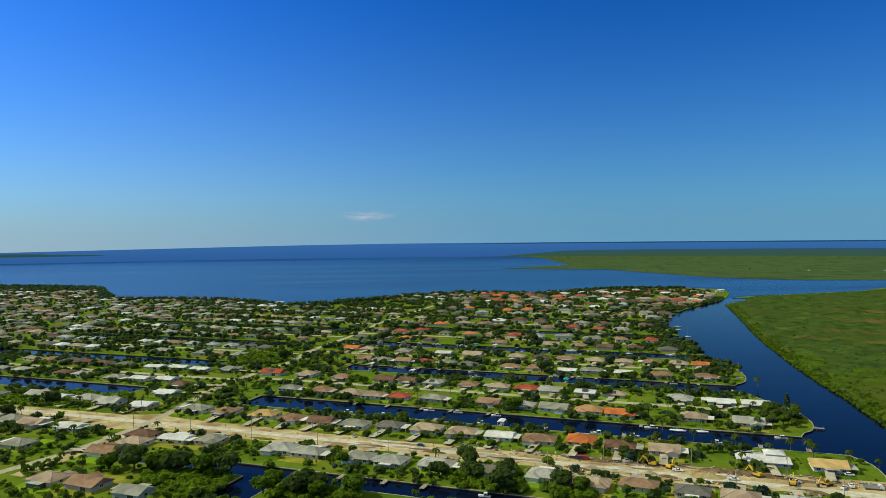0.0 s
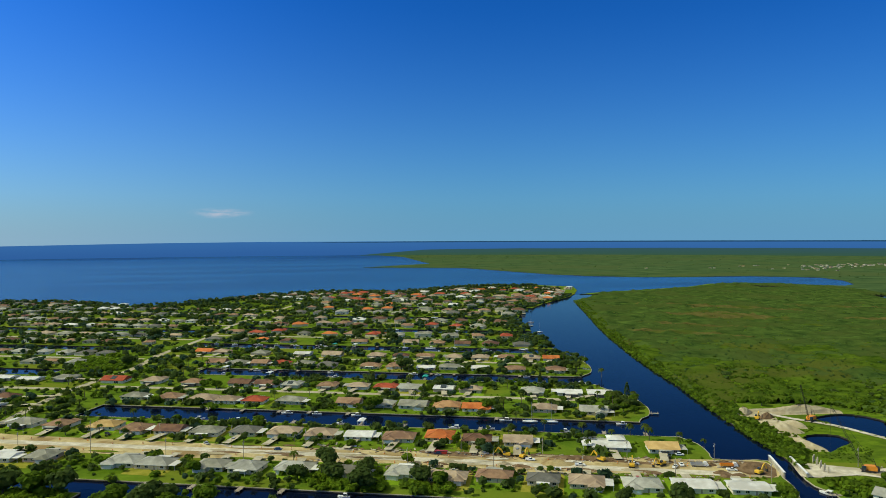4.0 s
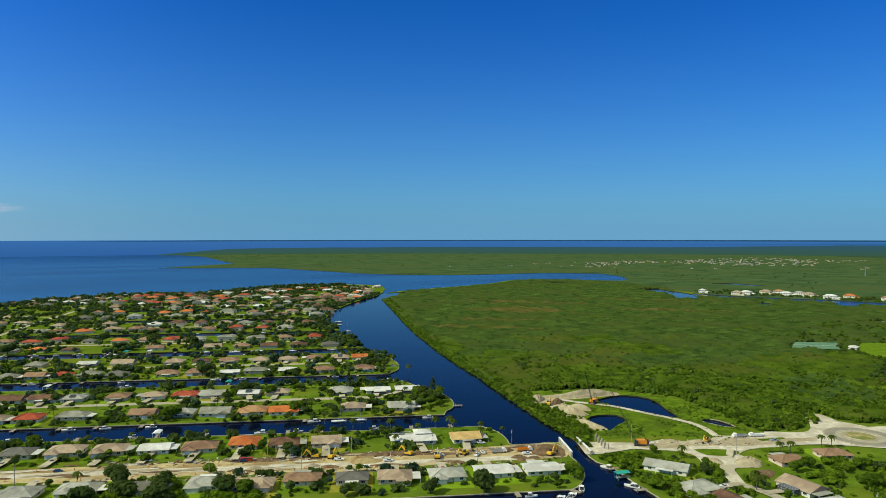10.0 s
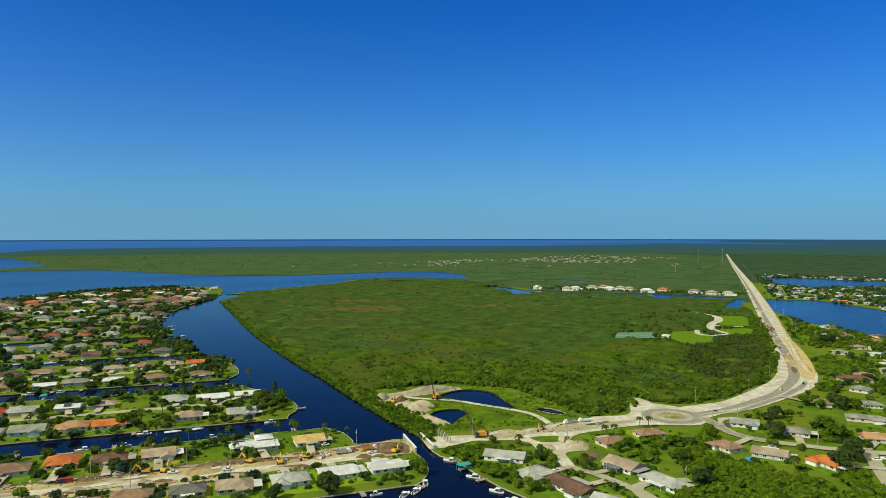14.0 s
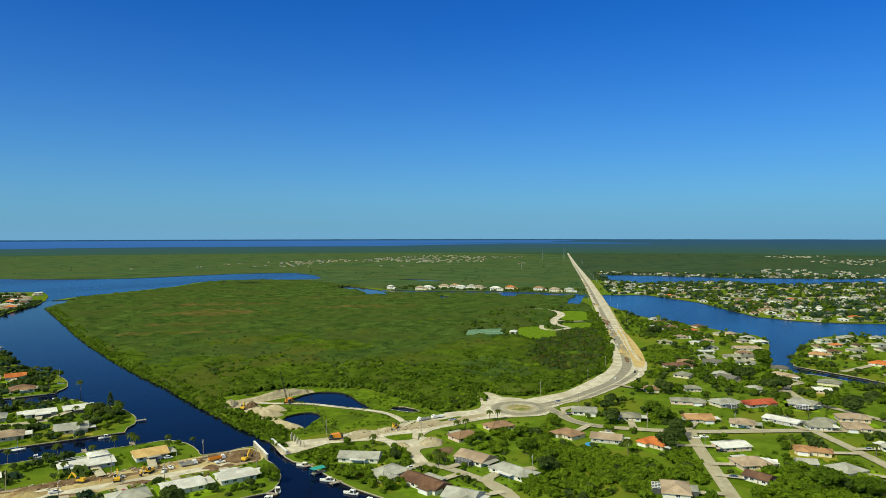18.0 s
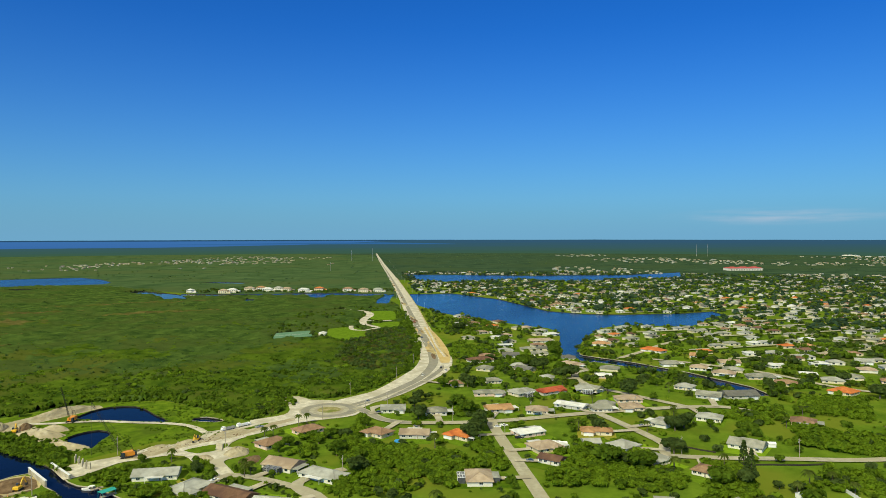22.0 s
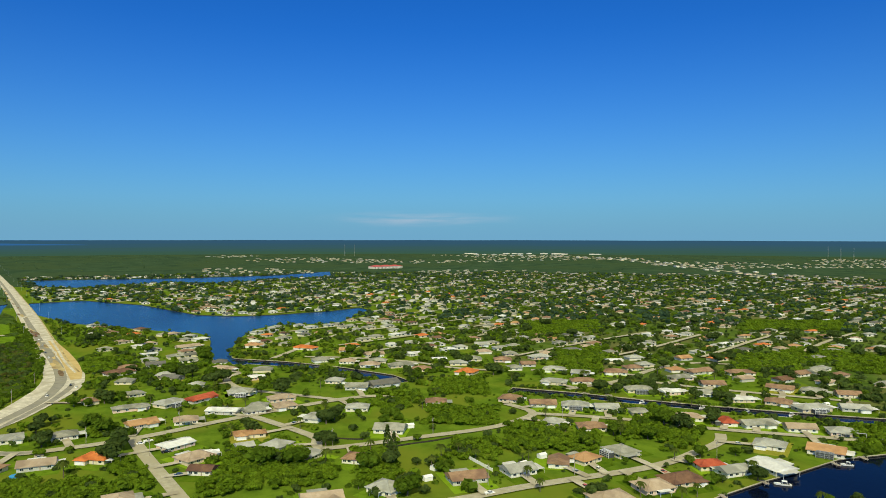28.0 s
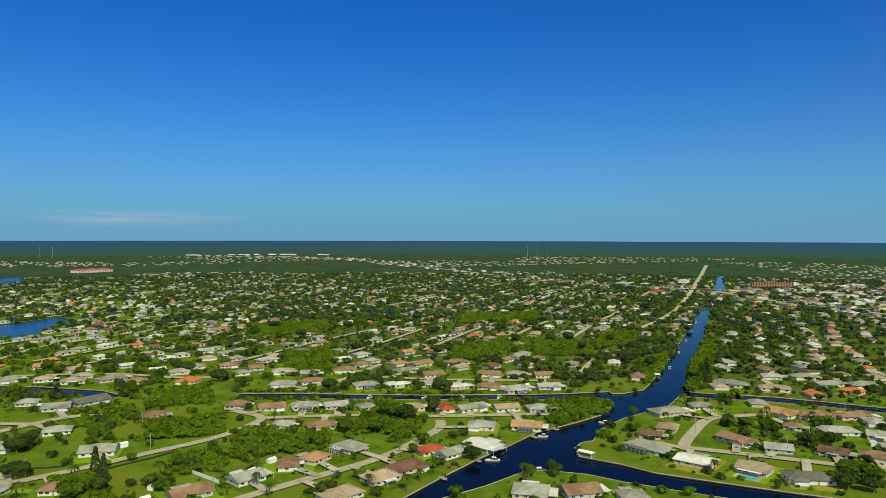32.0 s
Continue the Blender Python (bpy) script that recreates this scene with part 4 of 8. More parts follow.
def roof_shape(w, d, kind, wing, sign):
    """A hipped or gabled roof with eaves and thickness; wing adds a front-facing gable."""
    sh = Shape()
    o, z = 0.75, 2.55
    X, Y = w / 2 + o, d / 2 + o
    rise = (d / 2 + o) * (0.20 if kind == "w" else PITCH)
    e = X - Y if kind != "gable" and X > Y else (0.4 if kind != "gable" else X - 0.05)
    if kind == "w":
        e = X - 0.3
    low = [(-X, -Y, z - 0.22), (X, -Y, z - 0.22), (X, Y, z - 0.22), (-X, Y, z - 0.22)]
    up = [(-X, -Y, z), (X, -Y, z), (X, Y, z), (-X, Y, z)]
    sh.add(low + up + [(-e, 0, z + rise), (e, 0, z + rise)],
           [(3, 2, 1, 0), (0, 1, 5, 4), (1, 2, 6, 5), (2, 3, 7, 6), (3, 0, 4, 7), (4, 5, 9, 8), (6, 7, 8, 9), (5, 6, 9), (7, 4, 8)])
    if wing:
        c, hw, p = sign * w * 0.27, 3.9, Y + 2.6
        rz = z + 0.03 + hw * PITCH
        sh.add([(c - hw, -p, z - 0.2), (c + hw, -p, z - 0.2), (c + hw, -Y + 3.5, z - 0.2), (c - hw, -Y + 3.5, z - 0.2),
                (c - hw, -p, z + 0.03), (c + hw, -p, z + 0.03), (c + hw, -Y + 3.5, z + 0.03), (c - hw, -Y + 3.5, z + 0.03), (c, -p + (2.6 if kind == "hip" else 0), rz), (c, 0, rz)],
               [(0, 1, 5, 4), (1, 2, 6, 5), (3, 0, 4, 7), (4, 5, 8), (5, 6, 9, 8), (7, 4, 8, 9), (0, 3, 2, 1)])
    return sh


def caps_shape(w, d):
    """Ridge and hip cap tiles as thin raised strips."""
    o, z = 0.75, 2.55
    X, Y = w / 2 + o, d / 2 + o
    rise, e = Y * PITCH, max(X - Y, 0.4)
    sh = Shape()
    sh.tube((-e, 0, z + rise), (e, 0, z + rise), 0.16, 0.16, 6)
    for sx in (-1, 1):
        for sy in (-1, 1):
            sh.tube((sx * e, 0, z + rise), (sx * X, sy * Y, z + 0.03), 0.14, 0.14, 6)
    return sh


def window_mesh(w, h, key):
    if key not in CACHE:
        sh = Shape().box(-w / 2, w / 2, -0.10, 0.05, 0, h, 0)
        sh.box(-w / 2 + 0.08, -0.04, -0.13, -0.09, 0.08, h - 0.08, 1).box(0.04, w / 2 - 0.08, -0.13, -0.09, 0.08, h - 0.08, 1)
        sh.box(-w / 2 - 0.1, w / 2 + 0.1, -0.2, 0.0, -0.1, 0, 0)
        CACHE[key] = sh.mesh("window", M_WHITE, M_GLASS)
    return CACHE[key]


def cached(key, make):
    if key not in CACHE:
        CACHE[key] = make()
    return CACHE[key]


def house(x, y, ang, w, d, col, extra="", near=True, rng=random):
    """A one-storey bungalow: its local -y side is its front."""
    w, d = int(round(w)), int(round(d))
    if w < d - 1:
        w, d, ang = d, w, ang + 90
    h = (int(x * 7.3) + int(y * 3.1)) & 1023
    wall_i = (0, 1, 1, 2, 0, 3, 1, 4)[h % 8]
    kind = "w" if col == "w" else ("gable" if h % 4 == 1 else "hip")
    wing = near and w >= 15 and h % 5 < 3 and kind != "w" and extra not in ("cage", "pool")
    sign = 1 if h % 2 else -1
    text = "bungalow with %s %s roof, %s walls%s" % (ROOFNAME[col], {"w": "low-pitched", "gable": "gabled", "hip": "hipped"}[kind], WALLNAME[wall_i],
                                                                         {"cage": ", pool cage", "pool": ", blue pool"}.get(extra, ""))
    root = thing("house", x, y, ang, text, "house", "bungalows")
    c, s = math.cos(radians(ang)), math.sin(radians(ang))
    box = lambda a, b: [(x + c * p - s * q, y + s * p + c * q) for p, q in ((-a, -b), (a, -b), (a, b), (-a, b))]
    raster(taken, box(w / 2 + 3, d / 2 + 3))
    BUILT.append((x, y))
    GARDEN.append((x, y, ang, w, d))

    def walls():
        sh = Shape().box(-w / 2, w / 2, -d / 2, d / 2, -0.05, 2.5)
        if wing:
            k = sign * w * 0.27
            sh.box(k - 3.2, k + 3.2, -d / 2 - 2.6, -d / 2, -0.05, 2.48)
        if kind == "gable":
            r = (d / 2) * PITCH
            for q in (-1, 1):
                sh.add([(q * w / 2, -d / 2, 2.49), (q * w / 2, d / 2, 2.49), (q * w / 2, 0, 2.49 + r)], [(0, 1, 2) if q > 0 else (2, 1, 0)])
        return sh.mesh("wall", WALLS[wall_i])
    part("wall", cached(("wall", w, d, wing, sign, kind, wall_i), walls), root)
    roof = part("roof", cached(("roof", w, d, kind, wing, sign, col), lambda: roof_shape(w, d, kind, wing, sign).mesh("roof", ROOFS[col])), root, "%s roof" % ROOFNAME[col])
    if near and kind == "hip":
        part("ridge_cap", cached(("caps", w, d, col), lambda: caps_shape(w, d).mesh("ridge_cap", ROOFS[col])), roof)
    win = window_mesh(1.9, 1.25, "win")
    front = -d / 2
    spots = [-0.36, -0.12, 0.12, 0.36] if near else [-0.3, 0.1]
    for k, q in enumerate(spots):
        if wing and abs(q * w - sign * w * 0.27) < 4.2:
            continue
        o = part("window" if (k != 2 or not near) else "front_door", win if (k != 2 or not near) else cached("door", lambda: Shape().box(-0.5, 0.5, -0.1, 0.05, 0, 2.1, 0).box(-0.42, 0.42, -0.13, -0.09, 0.06, 2.02, 1).mesh("front_door", M_WHITE, M_WOOD)), root)
        o.location = (q * w, front - 0.003, 0.88 if (k != 2 or not near) else 0.02)
    if near:
        for q in (-1, 1):
            o = part("window", win, root)
            o.location, o.rotation_euler = (q * (w / 2 + 0.003), 0.6, 0.95), (0, 0, q * radians(90))
        o = part("sliding_door", cached("slider", lambda: Shape().box(-1.8, 1.8, -0.1, 0.05, 0, 2.2, 0).box(-1.7, -0.04, -0.13, -0.09, 0.08, 2.1, 1).box(0.04, 1.7, -0.13, -0.09, 0.08, 2.1, 1).mesh("sliding_door", M_WHITE, M_GLASS)), root)
        o.location, o.rotation_euler = (-sign * w * 0.2, d / 2 + 0.003, 0.02), (0, 0, radians(180))
        gx, gy = (sign * w * 0.27, front - 2.6) if wing else (sign * w * 0.36, front)
        if wing or h % 3:
            def garage():
                sh = Shape().box(-2.5, 2.5, -0.08, 0.05, 0, 2.25, 0)
                for k in range(4):
                    sh.box(-2.4, 2.4, -0.11, -0.07, 0.05 + 0.55 * k, 0.55 + 0.55 * k, 0)
                return sh.mesh("garage_door", M_WHITE)
            if wing:
                o = part("garage_door", cached("garage", garage), root)
                o.location = (gx, gy - 0.003, 0.02)
    if extra == "cage":
        cage(root, w, d, col)
    if near and d >= 9:
        annexes(root, w, d, col, (h // 8) % 7, sign, wing)
    if extra == "annex":
        part("upper_wall", Shape().box(-1.0, w / 2 - 2, d / 2 - 5, d / 2 + 3, -0.05, 4.6).mesh("upper_wall", WALLS[1]), root, "white upper storey")
        part("upper_roof", Shape().add([(-1.8, d / 2 - 5.8, 4.6), (w / 2 - 1.2, d / 2 - 5.8, 4.6), (w / 2 - 1.2, d / 2 + 3.8, 4.6), (-1.8, d / 2 + 3.8, 4.6), (1.5, d / 2 - 1, 6.0), (w / 2 - 4.5, d / 2 - 1, 6.0)], [(0, 1, 5, 4), (2, 3, 4, 5), (1, 2, 5), (3, 0, 4), (3, 2, 1, 0)]).mesh("upper_roof", ROOFS["w"]), root, "white upper roof")
        part("side_roof", Shape().box(-w / 2 - 6, -w / 2 - 0.8, -d / 2 + 2, d / 2 + 1, 2.4, 2.62).mesh("side_roof", ROOFS["w"]), root, "flat white carport roof")
        part("pergola", Shape().box(-w / 2 - 5.8, -2, d / 2 + 4.0, d / 2 + 4.3, 2.3, 2.5).box(-w / 2 - 5.8, -2, d / 2 + 6.6, d / 2 + 6.9, 2.3, 2.5).mesh("pergola", M_WHITE), root, "white timber pergola")
        for q in (-w / 2 - 5.6, -w / 2 - 1.2):
            part("post", cached("cpost2", lambda: Shape().box(-0.08, 0.08, -0.08, 0.08, -0.05, 2.42).mesh("post", M_WHITE)), root).location = (q, -d / 2 + 2.2, 0)
    if extra == "pool":
        layer[0] += 0.001
        o = part("pool", Shape().box(-w * 0.3, w * 0.3, -d / 2 - 6.5, -d / 2 - 2.5, -0.05, 0.12).mesh("pool", M_POOL), root, "turquoise swimming pool")
        part("pool_deck", Shape().box(-w * 0.42, w * 0.42, -d / 2 - 7.5, -d / 2 - 0.2, -0.05, 0.07).mesh("pool_deck", M_CONC), root)
        part("awning", Shape().box(-w * 0.4, w * 0.4, -d / 2 - 2.4, -d / 2 - 0.1, 2.35, 2.5).mesh("awning", M_WHITE), root, "flat white patio roof")
    return root


def annexes(root, w, d, col, v, sign, wing):
    """Flat-roofed porches, carports and roof fittings that differ from house to house."""
    rm = ROOFS["w"] if v % 2 else ROOFS["l"]
    if v in (0, 2, 5):
        part("porch_roof", cached(("lanai", w, d, v % 2), lambda: Shape().box(-w * 0.32, w * 0.2, d / 2 + 0.72, d / 2 + 4.2, 2.42, 2.58).box(-w * 0.32, w * 0.2, d / 2 + 4.1, d / 2 + 4.2, 2.3, 2.42).mesh("porch_roof", rm)), root, "flat pale porch roof")
        part("screen", cached(("lscreen", w, d), lambda: Shape().box(-w * 0.31, w * 0.19, d / 2 + 0.06, d / 2 + 4.0, 0, 2.41).mesh("screen", M_SCREEN)), root, "dark insect screen")
    if v in (1, 5, 6):
        part("carport_roof", cached(("carport", w, d, v % 2), lambda: Shape().box(w / 2 + 0.72, w / 2 + 4.6, -d / 2, d / 2 - 3, 2.4, 2.56).mesh("carport_roof", rm)), root, "flat pale carport roof")
        for q in (-d / 2 + 0.3, d / 2 - 3.3):
            part("post", cached("cpost", lambda: Shape().box(-0.06, 0.06, -0.06, 0.06, -0.05, 2.42).mesh("post", M_WHITE)), root).location = (w / 2 + 4.4, q, 0)
    if v in (3, 6) and not wing:
        part("porch_roof", cached(("fporch", w, d, v % 2), lambda: Shape().box(-w * 0.2, w * 0.22, -d / 2 - 3.4, -d / 2 - 0.72, 2.4, 2.55).mesh("porch_roof", rm)), root, "flat pale porch roof")
        for q in (-w * 0.18, w * 0.2):
            part("post", cached("cpost", lambda: Shape().box(-0.06, 0.06, -0.06, 0.06, -0.05, 2.42).mesh("post", M_WHITE)), root).location = (q, -d / 2 - 3.2, 0)
    if v == 4:
        part("solar_panel", cached(("solar", d), lambda: Shape().add([(-2.2, 1.0, 2.66 + (d / 2 - 1.0 + 0.75) * PITCH), (2.2, 1.0, 2.66 + (d / 2 - 1.0 + 0.75) * PITCH), (2.2, d / 2 - 1.2, 2.66 + 1.95 * PITCH), (-2.2, d / 2 - 1.2, 2.66 + 1.95 * PITCH), (-2.2, 1.0, 2.58 + (d / 2 - 1.0 + 0.75) * PITCH), (2.2, 1.0, 2.58 + (d / 2 - 1.0 + 0.75) * PITCH), (2.2, d / 2 - 1.2, 2.58 + 1.95 * PITCH), (-2.2, d / 2 - 1.2, 2.58 + 1.95 * PITCH)], [(3, 2, 1, 0), (0, 1, 5, 4), (1, 2, 6, 5), (2, 3, 7, 6), (3, 0, 4, 7)]).mesh("solar_panel", M_GLASS)), root, "dark solar heating panel")


def cage(root, w, d, col):
    """Screen enclosure: aluminium frame over a dark mesh box."""
    a, b, z = w * 0.24, 4.6, 2.9

    def frame_mesh():
        sh = Shape()
        for k in range(5):
            p = -a + 2 * a * k / 4
            sh.box(p - 0.09, p + 0.09, -d / 2 - b - 0.05, -d / 2 - b + 0.1, 0, z)
            sh.box(p - 0.09, p + 0.09, -d / 2 - b, -d / 2 - 0.8, z, z + 0.14)
        for k in range(4):
            q = -d / 2 - 0.8 - (b - 0.8) * k / 3
            sh.box(-a, a, q - 0.08, q + 0.08, z + 0.02, z + 0.16)
        for q in (0.9, 1.9):
            sh.box(-a, a, -d / 2 - b - 0.06, -d / 2 - b + 0.06, q, q + 0.12)
        return sh.mesh("cage_frame", M_WHITE if int(w) % 2 else M_STEEL)
    cg = part("pool_cage", Shape().box(-a, a, -d / 2 - b, -d / 2 - 0.75, 0, z).mesh("pool_cage", M_SCREEN), root, "dark screened pool enclosure")
    part("cage_frame", frame_mesh(), cg, "pale aluminium cage frame")


def driveway(x, y, w=4.5, reach=34):
    """A concrete drive from a house's edge to the nearest street."""
    q = min(ROADS, key=lambda p: (p[0] - x) ** 2 + (p[1] - y) ** 2)
    d = math.hypot(q[0] - x, q[1] - y)
    if d > reach or d < 9:
        return
    u = ((q[0] - x) / d, (q[1] - y) / d)
    a = (x + u[0] * 5, y + u[1] * 5)
    b = (x + u[0] * (d + 1.0), y + u[1] * (d + 1.0))
    strip("driveway", [a, b], w, M_CONC, "pale concrete driveway", "driveway", mark=False, smooth=False)
    DRIVES.append((x + u[0] * (d * 0.62), y + u[1] * (d * 0.62), math.degrees(math.atan2(u[1], u[0]))))


def villa(x, y, ang, w, d, col):
    """A two-storey waterside house with a hipped roof, balconies and a lower wing."""
    root = thing("villa", x, y, ang, "two-storey waterside villa with %s hipped roof and pale walls" % ROOFNAME[col], "house", "villas past the mangroves")
    raster(taken, [(x - 14, y - 12), (x + 14, y - 12), (x + 14, y + 12), (x - 14, y + 12)])
    k = 0 if col in "to" else 1
    part("wall", Shape().box(-w / 2, w / 2, -d / 2, d / 2, -0.05, 6.2).box(w / 2, w / 2 + 7, -d / 2 + 1, d / 2 - 2, -0.05, 3.1).mesh("wall", WALLS[k]), root)
    X, Y, z = w / 2 + 0.8, d / 2 + 0.8, 6.2
    e = X - Y
    sh = Shape().add([(-X, -Y, z), (X, -Y, z), (X, Y, z), (-X, Y, z), (-e, 0, z + 3.0), (e, 0, z + 3.0), (-X, -Y, z - 0.25), (X, -Y, z - 0.25), (X, Y, z - 0.25), (-X, Y, z - 0.25)],
                     [(0, 1, 5, 4), (2, 3, 4, 5), (1, 2, 5), (3, 0, 4), (0, 6, 7, 1), (1, 7, 8, 2), (2, 8, 9, 3), (3, 9, 6, 0), (6, 9, 8, 7)])
    X2, Y2 = w / 2 + 7.7, d / 2 - 1.2
    sh.add([(w / 2 + 0.05, -Y2, 3.1), (X2, -Y2, 3.1), (X2, Y2 - 1, 3.1), (w / 2 + 0.05, Y2 - 1, 3.1), (w / 2 + 0.05, 0, 4.7), (X2 - 4, 0, 4.7)], [(0, 1, 5, 4), (2, 3, 4, 5), (1, 2, 5), (3, 0, 4), (3, 2, 1, 0)])
    part("roof", sh.mesh("roof", ROOFS[col]), root, "%s roof" % ROOFNAME[col])
    for j in (0, 1):
        for q in (-0.34, -0.1, 0.14, 0.36):
            for e in (-1, 1):
                o = part("window", window_mesh(1.9, 1.25, "win"), root)
                o.location, o.rotation_euler = (q * w, e * (d / 2 + 0.003), 0.9 + 3.1 * j), (0, 0, radians(0 if e < 0 else 180))
    part("balcony", Shape().box(-w * 0.3, w * 0.3, d / 2 + 0.05, d / 2 + 2.2, 3.0, 3.2).box(-w * 0.3, w * 0.3, d / 2 + 2.1, d / 2 + 2.2, 3.2, 4.2).mesh("balcony", M_WHITE), root)


# eastern suburb, house by house
house(279, 247, 299, 21, 11, "l")
house(268, 219, 351, 18, 13, "l")
house(267, 195, 260, 24, 11, "k")
house(343, 222, 340, 16, 11, "b")
house(373, 216, 332, 16, 11, "b")
house(312, 195, 264, 18, 13, "t", "cage")
house(326, 94, 200, 17, 12, "t", "cage")
house(305, 168, 258, 23, 11, "l")
house(263, 171, 277, 15, 13, "l")
house(382, 173, 251, 15, 11, "b")
house(386, 151, 285, 17, 11, "t")
house(393, 124, 251, 16, 11, "o")
house(440, 157, 293, 14, 11, "g")
house(437, 187, 294, 16, 11, "l")
house(461, 119, 304, 17, 11, "p")
house(465, 93, 282, 14, 11, "t")
house(515, 114, 325, 19, 12, "l", "cage")
house(487, 73, 255, 21, 11, "w")
house(526, 95, 321, 22, 11, "r")
house(541, 70, 285, 15, 12, "l", "cage")
house(484, 53, 294, 13, 11, "g")
house(494, 33, 291, 15, 11, "t")
house(412, 88, 315, 17, 12, "w")
house(386, 73, 314, 16, 13, "t")
house(365, 65, 255, 12, 9, "k")
house(427, 49, 279, 18, 8, "p")
house(402, 49, 291, 9, 8, "l")
house(402, 31, 236, 13, 13, "l")
house(548, 146, 304, 12, 9, "g")
house(605, 132, 248, 16, 11, "d")
house(575, 105, 231, 12, 9, "l")
house(642, 96, 242, 21, 9, "t")
house(599, 63, 286, 12, 11, "w")
house(636, 182, 304, 24, 11, "k")
house(773, 152, 304, 24, 11, "t")
house(528, 171, 304, 9, 11, "b")
house(504, 137, 292, 23, 8, "g")
house(731, 181, 304, 14, 8, "w")
house(372, -12, 246, 11, 11, "b")
house(383, 13, 324, 11, 12, "l")
house(326, -25, 229, 14, 13, "l")
house(317, 5, 279, 18, 11, "t")
house(426, -35, 253, 18, 13, "g")
house(482, -17, 261, 15, 11, "l")
house(460, 13, 336, 15, 9, "l")
house(558, -40, 295, 24, 14, "d")
house(549, -19, 261, 17, 12, "g")
house(518, 37, 291, 18, 11, "t")
house(496, 51, 261, 12, 11, "g")
house(545, 67, 243, 18, 11, "g")
house(574, -2, 252, 13, 11, "l")
house(661, -14, 261, 14, 11, "t")
house(641, -34, 261, 18, 11, "t")
house(635, -62, 282, 22, 11, "g")
house(673, 11, 283, 16, 11, "g")
house(748, 28, 237, 24, 11, "o")
house(773, 84, 250, 18, 11, "p")
house(726, -15, 261, 15, 11, "p")
house(697, -41, 284, 18, 11, "t")
house(695, -80, 293, 13, 11, "w")
house(490, -73, 261, 14, 11, "b")
house(595, -116, 234, 16, 14, "o")
house(492, -128, 239, 14, 13, "b")
house(474, -147, 261, 18, 11, "b")
house(465, -168, 252, 18, 12, "l", "cage")
house(456, -187, 261, 16, 11, "l")
house(441, -204, 261, 11, 11, "g")
house(425, -139, 234, 12, 11, "l")
house(411, -159, 261, 17, 11, "b")
house(362, -157, 198, 15, 14, "g", "cage")
house(353, -133, 299, 14, 11, "p")
house(349, -117, 250, 10, 12, "b")
house(341, -93, 285, 15, 12, "l")
house(334, -65, 279, 18, 12, "b")
house(297, -124, 281, 18, 13, "t")
house(308, -150, 280, 16, 13, "t")
house(594, -195, 245, 19, 11, "l")
house(543, -178, 244, 20, 11, "l")
house(574, -212, 243, 15, 11, "l")
house(574, -244, 246, 19, 11, "b")
house(590, -267, 271, 16, 11, "b")
house(506, -234, 261, 20, 12, "g", "cage")
house(542, -202, 261, 19, 11, "b")
house(315, -168, 283, 19, 13, "k")
house(333, -193, 268, 14, 10, "r")
house(323, -200, 281, 15, 10, "l")
house(326, -224, 191, 19, 14, "w")
house(360, -246, 229, 16, 12, "l")
house(345, -270, 227, 18, 13, "p", "cage")
house(389, -286, 253, 17, 11, "t")
house(377, -305, 248, 15, 11, "l")
house(402, -265, 271, 21, 11, "g")
house(410, -249, 261, 9, 15, "r")
house(423, -230, 261, 16, 11, "t")
house(495, -255, 275, 16, 11, "w")
house(486, -277, 261, 10, 11, "l")
house(465, -294, 261, 16, 11, "w")
house(452, -315, 232, 17, 11, "b")
house(433, -327, 272, 23, 12, "l", "cage")
house(428, -356, 247, 18, 11, "l")
house(493, -345, 229, 19, 11, "b")
house(480, -364, 227, 17, 11, "g")
house(466, -382, 248, 16, 11, "b")
house(516, -301, 261, 18, 11, "b")
house(543, -288, 276, 18, 11, "g")
house(566, -317, 289, 24, 11, "b")
house(555, -350, 261, 22, 11, "b")
house(658, -200, 289, 19, 11, "l")
house(742, -161, 261, 15, 11, "l")
house(648, -161, 261, 16, 11, "b")
house(245, -305, 200, 19, 14, "w")
house(221, -320, 197, 15, 13, "t", "pool")
house(199, -331, 231, 22, 11, "d")
house(259, -358, 182, 20, 11, "b")
house(236, -363, 218, 14, 11, "l")
house(216, -383, 203, 14, 11, "k")
house(200, -395, 207, 14, 11, "b")
house(259, -413, 210, 10, 9, "b")
house(238, -427, 239, 21, 11, "l")
house(220, -438, 212, 13, 11, "l")
house(283, -439, 187, 19, 14, "p")
house(269, -452, 243, 24, 11, "b")
house(253, -472, 239, 22, 11, "b")
house(323, -407, 239, 14, 11, "g")
house(324, -375, 256, 24, 14, "g")
house(332, -505, 218, 22, 11, "t")
house(363, -490, 206, 24, 12, "g", "cage")
house(295, -548, 193, 14, 11, "o")
house(320, -556, 254, 24, 11, "g")
house(348, -568, 232, 18, 11, "g")
house(303, -578, 234, 21, 11, "g")
house(362, -546, 221, 15, 11, "l")
house(276, -302, 189, 22, 14, "g", "cage")
house(292, -322, 217, 12, 9, "k")
house(255, -202, 227, 16, 14, "l")
house(244, -222, 253, 17, 13, "b")
house(226, -238, 245, 12, 11, "g")

# first row of the waterside estate, on the road works
house(-94, 480, 339, 18, 13, "y")
house(-74, 467, 339, 16, 13, "b")
house(-53, 458, 339, 16, 13, "k")
house(-31, 448, 339, 18, 13, "g")
house(-8, 442, 339, 16, 13, "d")
house(15, 434, 339, 18, 13, "t")
house(36, 424, 339, 17, 13, "t")
house(58, 414, 339, 16, 13, "w")
house(80, 404, 339, 18, 13, "b")
house(104, 400, 339, 16, 15, "o")
house(123, 387, 339, 16, 13, "k")
house(145, 378, 339, 16, 13, "t")
house(192, 355, 339, 20, 13, "w", "annex")
house(218, 344, 339, 16, 13, "y")


